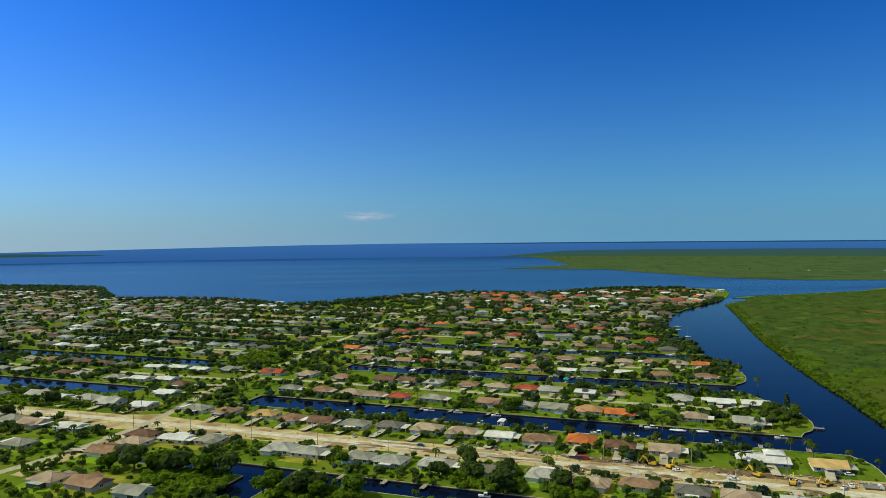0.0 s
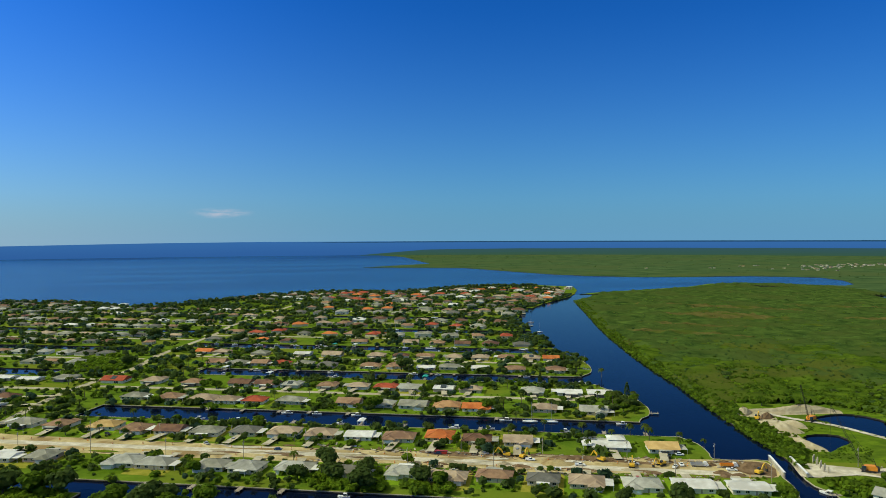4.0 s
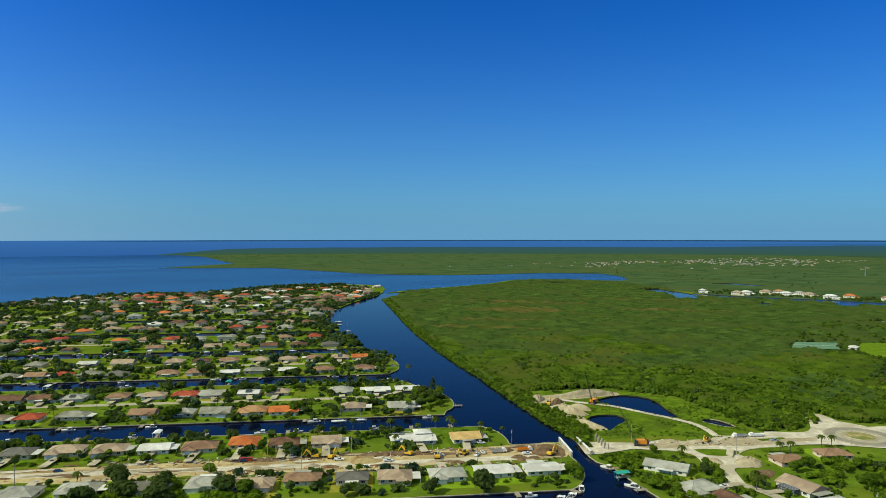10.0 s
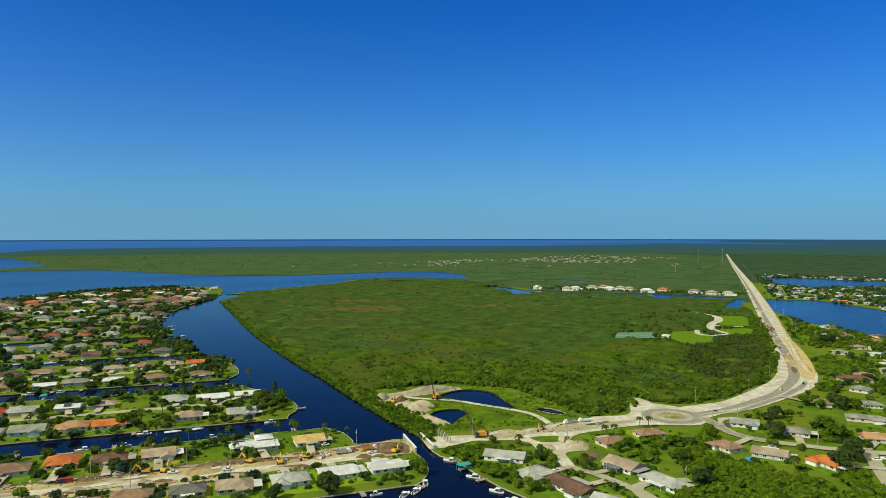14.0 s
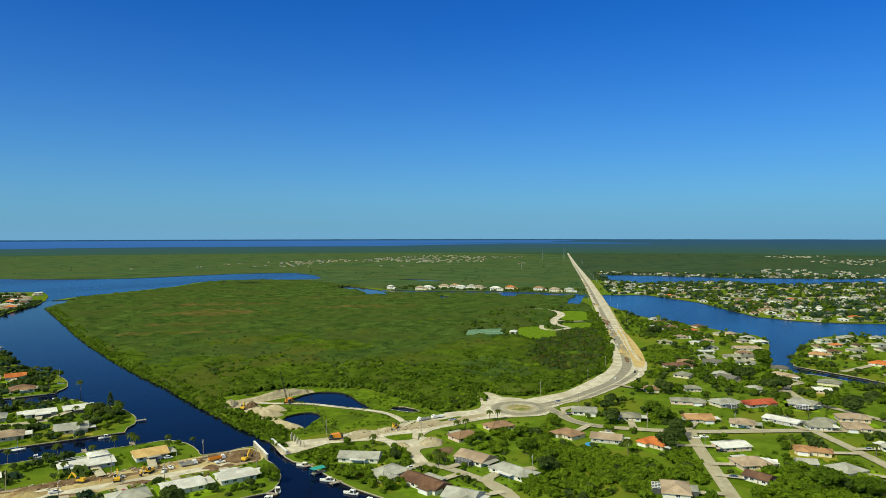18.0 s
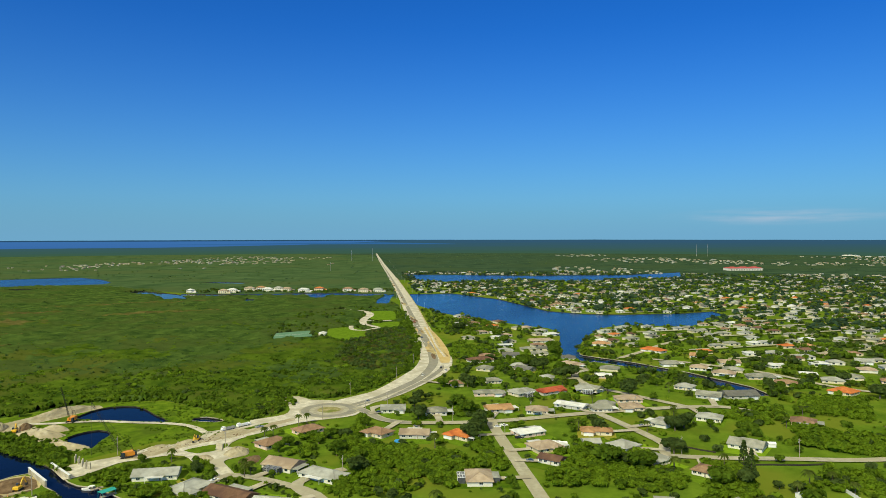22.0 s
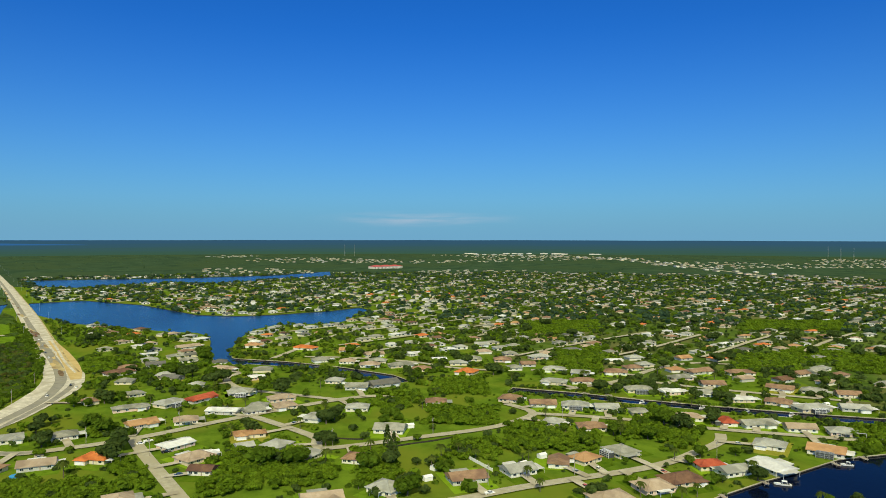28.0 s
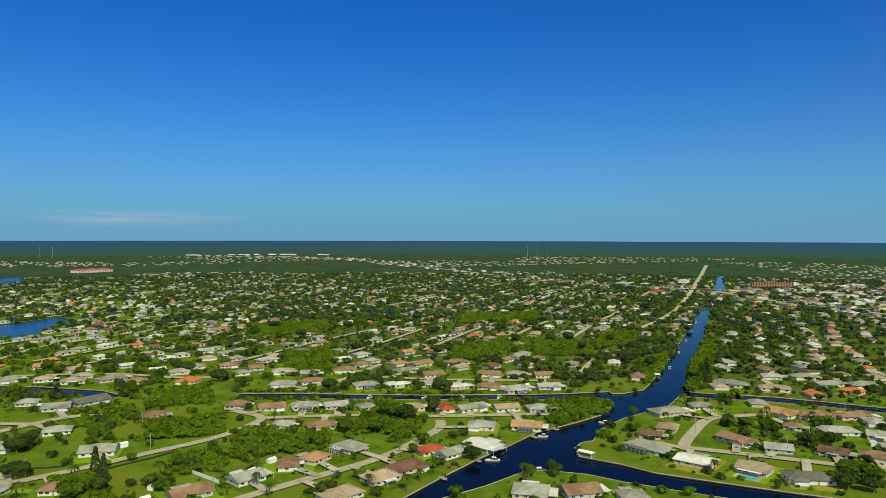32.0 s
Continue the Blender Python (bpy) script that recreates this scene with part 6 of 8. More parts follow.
tree(47, 326, 10, "dark")
tree(183, 270, 9, "dark")
tree(204, 272, 4, "dark")
for x, y, h in ((W(-2, 545) + (14,)), (W(60, 512) + (15,)), (385, -30, 15), (378, -33, 13), (371, -475, 19), (396, -505, 17), W(-86, 500) + (13,)):
    conifer(x, y, h)
# trees of the gardens and shores, one by one
tree(619, 118, 10.1, "dark")
tree(623, 136, 9.6, "mid")
tree(556, 38, 8.7, "dark")
tree(544, 54, 7.8, "mid")
tree(569, 136, 7.2, "mid")
tree(527, 161, 9.4, "dark")
tree(533, 151, 7.3, "mid")
tree(455, -1, 9.1, "dark")
tree(464, -17, 4.9, "mid")
tree(411, 119, 10.5, "dark")
tree(369, 37, 10.5, "mid")
tree(376, -69, 6.7, "mid")
tree(328, -34, 6.8, "dark")
tree(330, -12, 4.6, "mid")
tree(447, 138, 9.8, "mid")
tree(463, 150, 8.8, "mid")
tree(584, -137, 10.2, "dark")
tree(711, -18, 9.4, "mid")
tree(611, 8, 8.1, "mid")
tree(640, -125, 8.6, "dark")
tree(788, 207, 10.5, "mid")
tree(748, 187, 10.1, "mid")
tree(720, 127, 10.5, "mid")
tree(898, 133, 8.5, "dark")
tree(577, -70, 6.6, "mid")
tree(592, -65, 6.2, "dark")
tree(528, 20, 5.0, "mid")
tree(579, 19, 4.9, "mid")
tree(406, 59, 3.6, "mid")
tree(446, 67, 3.0, "mid")
tree(696, 46, 4.6, "dark")
tree(832, 266, 10.5, "dark")
tree(558, -150, 7.7, "dark")
tree(834, -361, 10.5, "dark")
tree(725, -336, 7.5, "dark")
tree(593, -298, 7.5, "dark")
tree(607, -359, 10.5, "dark")
tree(736, -430, 10.5, "dark")
tree(475, -285, 9.4, "mid")
tree(507, -202, 9.8, "dark")
tree(503, -214, 7.2, "dark")
tree(513, -192, 6.2, "mid")
tree(409, -239, 8.1, "dark")
tree(385, -184, 7.8, "mid")
tree(408, -141, 5.0, "mid")
tree(381, -143, 6.7, "mid")
tree(396, -167, 7.8, "mid")
tree(397, -127, 4.8, "mid")
tree(389, -221, 6.0, "mid")
tree(491, -477, 10.5, "dark")
tree(473, -493, 10.5, "dark")
tree(450, -423, 7.0, "mid")
tree(305, -203, 4.6, "dark")
tree(312, -188, 3.6, "dark")
tree(302, -119, 7.3, "dark")
tree(349, -197, 6.6, "mid")
tree(338, -185, 5.2, "mid")
tree(349, -218, 4.8, "mid")
tree(375, -380, 7.6, "mid")
tree(335, -354, 5.1, "mid")
tree(797, -284, 9.5, "dark")
tree(894, -281, 10.5, "dark")
tree(838, -238, 10.5, "dark")
tree(880, -486, 10.5, "dark")
tree(631, -477, 10.5, "dark")
tree(727, -577, 10.5, "dark")
tree(614, -539, 10.5, "dark")
tree(710, -651, 10.5, "dark")
tree(468, 181, 8.1, "dark")
tree(430, 165, 7.5, "dark")
tree(520, 179, 7.3, "mid")
tree(373, 28, 6.2, "dark")
tree(576, 96, 10.5, "dark")
tree(639, 142, 8.6, "mid")
tree(538, 38, 8.7, "dark")
tree(687, 119, 10.5, "mid")
tree(362, 100, 4.0, "mid")
tree(645, 175, 6.3, "dark")
tree(694, -25, 6.5, "mid")
tree(746, 24, 4.9, "dark")
tree(590, -71, 6.2, "mid")
tree(566, -65, 4.9, "dark")
tree(440, 68, 2.5, "mid")
tree(524, 98, 4.1, "mid")
tree(493, 57, 2.5, "dark")
tree(446, -54, 3.0, "mid")
tree(34, 364, 10.5, "dark")
tree(-119, 706, 10.5, "dark")
tree(77, 334, 6.9, "dark")
tree(85, 327, 5.8, "mid")
tree(76, 359, 5.2, "light")
tree(124, 615, 10.5, "dark")
tree(-55, 498, 8.8, "dark")
tree(78, 482, 8.6, "mid")
tree(152, 455, 8.0, "mid")
tree(124, 476, 6.8, "mid")
tree(153, 515, 7.3, "mid")
tree(100, 415, 5.9, "dark")
tree(122, 516, 6.7, "mid")
tree(-33, 581, 6.2, "mid")
tree(-0, 461, 5.9, "mid")
tree(13, 574, 6.2, "dark")
tree(15, 443, 4.8, "mid")
tree(111, 388, 5.2, "mid")
tree(127, 389, 5.7, "mid")
tree(120, 426, 4.4, "mid")
tree(67, 870, 10.5, "dark")
tree(112, 822, 10.5, "dark")
tree(16, 908, 10.5, "dark")
tree(-92, 939, 10.5, "dark")
tree(-23, 827, 10.4, "dark")
tree(148, 791, 10.1, "dark")
tree(-72, 539, 5.8, "mid")
tree(-73, 689, 7.4, "mid")
tree(-46, 668, 6.5, "mid")
tree(62, 572, 5.6, "mid")
tree(-147, 909, 10.5, "dark")
tree(-122, 896, 10.5, "dark")
tree(175, 395, 4.5, "mid")
tree(239, 350, 3.0, "mid")
tree(206, 418, 4.5, "mid")
tree(212, 463, 4.5, "mid")
tree(251, 456, 5.0, "dark")
tree(233, 413, 3.5, "mid")
tree(254, 434, 5.0, "dark")
tree(261, 449, 5.0, "mid")
tree(246, 443, 5.0, "dark")
tree(248, 430, 4.0, "mid")
tree(180, 268, 6.5, "dark")
tree(230, 260, 5.0, "light")
tree(214, 256, 3.5, "mid")
tree(159, 281, 6.0, "dark")
tree(271, 264, 5.0, "mid")
tree(278, 259, 4.5, "mid")
tree(265, 275, 3.5, "mid")
tree(291, 233, 5.0, "dark")
tree(334, 212, 5.5, "mid")
tree(338, 178, 8.0, "mid")
tree(317, 155, 8.0, "dark")
tree(255, 230, 4.0, "mid")
tree(256, 221, 4.0, "mid")
tree(254, 206, 4.5, "mid")
tree(399, 192, 5.0, "light")
tree(262, 238, 3.5, "dark")
tree(280, 268, 4.0, "mid")
tree(*W(-276, 288), 11.6, "dark")
tree(*W(-262, 291), 10.9, "mid")
tree(*W(-249, 290), 11.6, "dark")
tree(*W(-236, 294), 10.2, "mid")
tree(*W(-224, 296), 10.2, "dark")
tree(*W(-212, 291), 8.7, "mid")
tree(*W(-192, 281), 8.7, "mid")
tree(*W(-176, 286), 10.2, "dark")
tree(*W(-165, 283), 7.2, "mid")
tree(*W(-150, 294), 8.7, "mid")
tree(*W(-127, 300), 8.7, "mid")
tree(*W(-290, 285), 8.7, "mid")
tree(*W(-449, 389), 9.0, "dark")
tree(*W(-462, 385), 7.0, "dark")
tree(*W(-449, 352), 8.0, "dark")
tree(*W(-315, 350), 3.5, "mid")
tree(*W(-338, 300), 4.0, "dark")
tree(*W(-300, 452), 7.0, "mid")
tree(*W(-330, 440), 5.0, "dark")
tree(*W(-318, 425), 5.0, "dark")
tree(*W(-345, 427), 3.0, "mid")
tree(*W(-347, 440), 3.0, "mid")
tree(*W(-350, 452), 3.0, "mid")
tree(*W(-360, 432), 3.0, "mid")
tree(*W(-357, 470), 3.0, "mid")
tree(*W(-345, 470), 4.0, "dark")
tree(*W(-335, 480), 4.0, "mid")
tree(183, -337, 8.0, "dark")
tree(174, -342, 7.4, "dark")
tree(192, -341, 5.7, "mid")
tree(282, -382, 6.1, "mid")
tree(275, -389, 6.9, "mid")
tree(267, -398, 6.9, "mid")
tree(405, -516, 9.0, "dark")
tree(394, -487, 9.0, "mid")
tree(375, -441, 7.5, "dark")
tree(356, -599, 9.0, "dark")
tree(358, -627, 9.0, "mid")
tree(529, -556, 9.0, "dark")
tree(487, -467, 9.0, "dark")
tree(487, -497, 9.0, "dark")
tree(453, -498, 9.0, "dark")
tree(491, -552, 9.0, "dark")
tree(585, -578, 9.0, "dark")
tree(278, -237, 3.5, "mid")
tree(190, -368, 5.3, "mid")
tree(229, -385, 5.1, "mid")
tree(547, -783, 9.0, "dark")
tree(482, -798, 9.0, "dark")
tree(516, -943, 9.0, "dark")
tree(453, -687, 9.0, "mid")
tree(500, -389, 8.2, "mid")
tree(525, -376, 9.0, "dark")
tree(557, -509, 9.0, "dark")
tree(620, -519, 9.0, "dark")
for x, y, r, tone in ((188, 279, 6.0, "dark"), (212, 266, 3.0, "mid"), (219, 263, 4.0, "dark"), (237, 271, 5.0, "light"), (195, 301, 4.0, "dark"), (294, 270, 4.5, "mid"), (299, 239, 4.5, "mid"), (259, 223, 4.5, "light"), (258, 213, 4.0, "light"), (262, 206, 3.5, "mid"), (345, 212, 5.5, "mid"), (408, 195, 5.0, "light"), (354, 198, 4.0, "mid"), (336, 163, 5.5, "mid"), (365, 196, 6.5, "mid"), (368, 188, 6.0, "dark"), (295, 208, 3.0, "mid"), (303, 259, 3.0, "light")):
    tree(x, y, r, tone)
# palms on the western lots by the cross street
for k in range(60):
    s_, r_ = -470 + (k * 37) % 175, 262 + (k * 53) % 190
    if free(*W(s_, r_), 1.5):
        palm(*W(s_, r_), 0.7 + 0.05 * (k % 7))
# palms along streets and shores
palm(189, 384, 1.00)
palm(178, 356, 0.80)
palm(216, 375, 0.95)
palm(224, 371, 1.00)
palm(243, 341, 0.70)
palm(236, 355, 0.80)
palm(262, 452, 1.00)
palm(258, 440, 0.90)
palm(245, 450, 1.10)
palm(222, 424, 0.90)
palm(170, 398, 0.90)
palm(160, 420, 1.00)
for s, r in ((-300, 395), (-270, 392), (-352, 400), (-20, 415), (40, 417), (62, 420), (76, 405), (-150, 420), (-110, 335), (-130, 350), (-95, 420), (52, 500), (58, 488), (40, 520), (50, 605), (30, 625), (42, 545),
             (-60, 545), (-180, 550), (-200, 545), (-360, 520), (-365, 540), (-350, 470), (-345, 430), (-370, 600), (-330, 640), (0, 690), (20, 680), (-250, 690)):
    palm(*W(s, r), 0.9 + 0.25 * ((s * 7) % 3 - 1) * 0.5)
for x, y in ((352, 233), (358, 231), (384, 229), (389, 226), (300, 256), (296, 204), (299, 210), (520, 128), (560, 90), (430, 60), (300, -140), (320, -210), (455, -250), (470, -235), (330, -95), (345, -180), (405, -175), (395, -172), (388, -168),
             (310, -355), (262, -440), (285, -425), (340, -410), (306, -395), (230, -300), (292, 205), (440, 20), (500, 60), (478, 5), (372, -68), (360, -75), (352, -50)):
    palm(x, y, 0.95)
# scattered garden trees, street by street
n0 = 0
for k in range(4000):
    if count["tree"] >= 320:
        break
    if k % 2:
        x, y = W(random.uniform(-400, 60), random.uniform(330, 690))
    else:
        a, q = radians(random.uniform(66, 152)), random.uniform(270, 560)
        x, y = q * math.sin(a), q * math.cos(a)
    if free(x, y, 3.0) and not inside(np.array([x]), np.array([y]), MANGROVE)[0]:
        r = random.choice((2.2, 2.8, 3.2, 3.8, 4.5, 5.5))
        tree(x, y, r, random.choice(("dark", "dark", "mid", "mid", "light")))
        raster(taken, [(x - 3, y - 3), (x + 3, y - 3), (x + 3, y + 3), (x - 3, y + 3)])
for k in range(900):
    if count["palm"] >= 180:
        break
    x, y = W(random.uniform(-400, 40), random.uniform(330, 700)) if k % 3 else (random.uniform(250, 560), random.uniform(-440, 150))
    if free(x, y, 2.0):
        palm(x, y, random.uniform(0.7, 1.2))

# trees crowding the ends of the spits
for s_, r_, q_, tone in ((48, 482, 6.5, "dark"), (55, 488, 6, "mid"), (60, 496, 7, "dark"), (52, 500, 5, "mid"), (57, 508, 6.5, "dark"), (48, 515, 6, "mid"), (44, 498, 5, "dark"), (62, 484, 5, "mid"), (50, 528, 5.5, "dark"), (30, 640, 7, "dark"), (24, 630, 6, "mid"), (18, 648, 6, "dark"), (28, 655, 5, "mid"), (14, 690, 6, "dark"), (6, 760, 6.5, "dark"), (0, 775, 6, "mid"), (-2, 795, 6, "dark")):
    tree(*W(s_, r_), q_, tone, "trees on the spits")
# round young trees along the cross street
for r in range(392, 560, 11):
    for e in (-7.5, 7.5):
        x, y = W(-340 - (r - 370) * 0.19 + e, r)
        if not cell(wet, x, y) and (r * 7 + int(e)) % 5:
            tree(x, y, 2.4 + (r % 3) * 0.35, "mid" if r % 2 else "dark", "street trees")


# thickets on empty lots
def wood(pts, tone=0):
    xs, ys = [p[0] for p in pts], [p[1] for p in pts]
    area = (max(xs) - min(xs)) * (max(ys) - min(ys))
    N = int(area / 11.5)
    px, py = RNG.uniform(min(xs), max(xs), N), RNG.uniform(min(ys), max(ys), N)
    ok = inside(px, py, pts)
    P = [(x, y, 1.2 + 1.5 * noise.noise((x * 0.07, y * 0.07, 2.0)) + RNG.uniform(-0.4, 0.4), RNG.uniform(2.0, 3.4) * (1.45 if RNG.random() < 0.1 else 1.0)) for x, y in zip(px[ok], py[ok]) if not cell(wet, x, y) and not cell(taken, x, y)]
    clumps("thicket", P, MEDIUM if min(math.hypot(*p) for p in pts) < 460 else SMALL, [L_DARK, L_MID, L_LIGHT], "dense green thicket of trees on an empty lot", "trees", [int(v) for v in RNG.choice(3, len(P), p=[0.03, 0.17, 0.80])])
    raster(taken, pts)


wood([(351, 175), (363, 163), (364, 116), (342, 100), (319, 95), (278, 154)])
wood([(404, 58), (422, 29), (392, 14), (356, -3), (343, -0), (333, 23), (340, 49)])
wood([(534, -28), (528, -65), (492, -66), (476, -43), (493, -25)])
wood([(704, -233), (715, -285), (631, -274), (606, -209)])
wood([(392, -322), (390, -350), (366, -366), (349, -348), (342, -325), (337, -299), (352, -293), (372, -304)])
wood([(376, 197), (399, 193), (350, 167), (341, 180)])
wood([(388, -10), (384, -35), (324, -33), (336, -14)])
wood([(423, -209), (419, -237), (368, -206), (362, -181)])
wood([(22, 356), (59, 360), (52, 320), (20, 326)])
wood([(73, 337), (92, 330), (87, 304), (66, 312)])
wood([(669, -467), (694, -554), (598, -489), (594, -420)])
wood([(405, -118), (414, -139), (369, -131), (372, -115)])
wood([(402, -139), (404, -161), (367, -146), (365, -129)])
wood([(367, 192), (387, 189), (335, 161), (321, 168)])
wood([(379, 112), (405, 102), (346, 84), (334, 99)])
wood([(457, -207), (452, -232), (399, -214), (396, -180)])
wood([(477, -509), (510, -586), (377, -434), (401, -435)])
wood([(523, -642), (537, -704), (359, -465), (369, -447)])
wood([(-137, 362), (-126, 382), (-87, 369), (-77, 339), (-101, 328), (-126, 334)])
wood([(-64, 325), (-54, 341), (-20, 334), (-19, 318)])
wood([(24, 348), (35, 369), (61, 362), (55, 319), (22, 318)])
wood([W(-414, 569), W(-376, 585), W(-400, 640), W(-432, 655), W(-461, 638)])
wood([(-317, 567), (-285, 554), (-259, 582), (-213, 557), (-206, 528), (-253, 524), (-300, 535)])
for k, pts in enumerate(LOTS):
    raster(taken, pts, False)
    for bx, by in BUILT:
        if inside(np.array([bx]), np.array([by]), pts)[0]:
            raster(taken, [(bx - 11, by - 9), (bx + 11, by - 9), (bx + 11, by + 9), (bx - 11, by + 9)])
    wood(pts)
for pts in ([(262, 279), (284, 270), (298, 252), (284, 246), (264, 256)], [(254, 242), (262, 236), (268, 204), (252, 198), (249, 218)], [(284, 240), (300, 236), (296, 226), (284, 230)], [(330, 205), (346, 200), (340, 186), (326, 192)], [(356, 212), (366, 208), (360, 198), (350, 202)], [(322, 152), (334, 150), (328, 132), (316, 138)]):
    wood(pts)
# bushes and small trees overhanging the canals of the suburb, and south of the main road
P = []
for k in range(1500):
    x, y = W(random.uniform(-560, -100), random.uniform(235, 350))
    if free(x, y) and noise.noise((x * 0.04, y * 0.04, 9.0)) > -0.1:
        P.append((x, y, random.uniform(0.3, 2.0), random.uniform(1.0, 3.2)))
for k in range(420):
    x = random.uniform(600, 1150)
    y = 212 + (x - 640) * 0.47 - random.uniform(4, 62)
    if free(x, y) and noise.noise((x * 0.02, y * 0.02, 7.0)) > -0.1:
        P.append((x, y, random.uniform(0.5, 2.5), random.uniform(1.8, 4.0)))
for k in range(520):
    x, y = random.uniform(248, 308), random.uniform(150, 278)
    if free(x, y) and inside(np.array([x]), np.array([y]), [(252, 200), (260, 276), (300, 264), (306, 205), (285, 165), (262, 150)])[0] and noise.noise((x * 0.06, y * 0.06, 4.0)) > -0.12:
        P.append((x, y, random.uniform(0.3, 1.8), random.uniform(1.0, 2.8)))
for line_, half in (([(527, -137), (503, -180), (478, -215), (449, -260), (427, -300), (410, -330)], 9.5), ([(692, 98), (668, 48), (634, 0), (592, -43), (566, -54)], 12.5), ([(420, -470), (520, -610), (640, -770), (760, -940)], 15)):
    C = curve(line_, 3.5)
    for a, b in zip(C, C[1:]):
        d = (Vector(b) - Vector(a)).normalized()
        for e in (-1, 1):
            if noise.noise((a[0] * 0.03 + e * 9, a[1] * 0.03, 6.0)) > (-0.05 if e > 0 else 0.1):
                o = e * (half + random.uniform(0.5, 4.0))
                x, y = a[0] - d.y * o, a[1] + d.x * o
                if not cell(wet, x, y):
                    P.append((x, y, random.uniform(0.2, 1.6), random.uniform(1.3, 3.2)))
clumps("canal_bushes", P, SMALL, [L_MID, L_DARK, L_LIGHT], "bushes and small trees along the canal banks", "bushes")
# shrubs and hedges round the near houses
P = []
for bx, by in ROADFREE:
    for k in range(16):
        x, y = bx + random.uniform(-19, 19), by + random.uniform(-19, 19)
        if free(x, y):
            P.append((x, y, 0.4, random.uniform(0.6, 1.4) if k % 4 else random.uniform(1.4, 2.6)))
clumps("shrubs", P, SMALL[:3], [L_DARK, L_MID, L_LIGHT], "garden shrubs and hedges round the bungalows", "shrubs")
# trees between the houses of the estate and the suburb
P, Q = [], []
for k in range(17000):
    x, y = W(random.uniform(-800, 40), random.uniform(320, 1660))
    s, r = x * DX + y * DY, -x * DY + y * DX
    if s < -325 and r < 560 and random.random() < 0.15:
        continue
    if r > 590 and (noise.noise((x * 0.03, y * 0.03, 16.1)) < -0.1 or random.random() < 0.25):
        continue
    if free(x, y) and noise.noise((x * 0.02, y * 0.02, 6.1)) > -0.35:
        P.append((x, y, random.uniform(0.5, 2.6), random.uniform(1.4, 3.0) if random.random() < 0.6 else random.uniform(3.2, 5.0)))
for k in range(9000):
    x, y = W(random.uniform(-700, 40), random.uniform(600, 1660))
    if free(x, y) and noise.noise((x * 0.03, y * 0.03, 16.1)) > -0.05:
        Q.append((x, y, random.uniform(1.2, 4.2), random.uniform(2.2, 4.6)))
for k in range(11000):
    x, y = random.uniform(-1500, -250), random.uniform(500, 2050)
    if free(x, y) and x * DX + y * DY < -410:
        Q.append((x, y, random.uniform(0.8, 3.0), random.uniform(2.5, 5.0)))
clumps("garden_trees", P, SMALL, [L_DARK, L_MID, L_DARK, L_DARK, L_DARK, L_HAZE], "trees among the waterside bungalows", "trees")
clumps("garden_trees", Q, TINY, [L_DARK, L_DARK, L_HAZE], "trees among distant bungalows", "trees")
# shoreline trees of the estate's outer edge
P = []
shore = curve([(-1150, 2040), (-900, 1940), (-780, 1850), (-690, 1690), (-600, 1515), (-460, 1485), (-339, 1440), (-199, 1305), (-81, 1395), (11, 1485), (120, 1545), (202, 1536), (290, 1492), (411, 1560), (509, 1620), (649, 1615)], 9)
for x, y in shore:
    for j in range(4):
        P.append((x + random.uniform(-14, 14), y - random.uniform(0, 45), random.uniform(1, 4), random.uniform(3, 6)))
for x, y in curve(west_bank[22:], 7):
    for j in range(3):
        P.append((x - random.uniform(2, 26), y + random.uniform(-8, 8), random.uniform(0.6, 2.6), random.uniform(2.2, 4.2)))
for k in range(600):
    P.append((random.uniform(-1500, -720), random.uniform(1750, 1900), 3, random.uniform(4, 8)))
P = [p for p in P if not cell(wet, p[0], p[1])]
clumps("shore_trees", P, TINY, [L_DARK, L_HAZE], "dark trees along the harbour shore", "trees")
P, Q = [], []
for k in range(40000):
    a, q = radians(random.uniform(63, 160)), 280 + 2000 * random.random() ** 0.8
    x, y = q * math.sin(a), q * math.cos(a)
    road_y = 250 + (x - 700) * 0.467
    if (x > 690 and y > road_y - 30) or (x < 690 and y > 195) or not free(x, y):
        continue
    wooded = noise.noise((x * 0.004, y * 0.004, 3.3))
    grove = noise.noise((x * 0.016, y * 0.016, 12.7))
    if q < 560 and random.random() < 0.72 or q > 760 and wooded > 0.42 and random.random() < 0.4 or wooded < 0.42 and random.random() < ((0.68 if y > -250 else 0.5) if grove < 0.08 else 0.10):
        continue
    r = random.uniform(1.6, 4.2) * (1.4 if wooded > 0.42 or grove > 0.2 else 1.0)
    (P if q < 1000 else Q).append((x, y, random.uniform(0.8, 3.0), r * (1 if q < 1000 else 1.35)))
for k in range(420):
    a, q = radians(random.uniform(100, 150)), random.uniform(600, 1500)
    x, y = q * math.sin(a), q * math.cos(a)
    if noise.noise((x * 0.006, y * 0.006, 44.0)) > 0.1:
        for j in range(4):
            u, v = x + random.uniform(-10, 10), y + random.uniform(-10, 10)
            if free(u, v):
                P.append((u, v, random.uniform(2.0, 4.0), random.uniform(4.0, 6.5)))
tn = []
# dark leaves get likelier with bearing, from 85 to 130 degrees
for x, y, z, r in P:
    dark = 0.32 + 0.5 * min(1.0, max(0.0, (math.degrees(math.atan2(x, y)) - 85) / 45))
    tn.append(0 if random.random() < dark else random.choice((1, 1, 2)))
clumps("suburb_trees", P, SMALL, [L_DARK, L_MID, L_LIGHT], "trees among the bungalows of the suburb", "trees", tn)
clumps("suburb_trees", Q, TINY, [L_HAZE, L_HAZE, L_DARK, L_MID], "trees among distant bungalows", "trees")
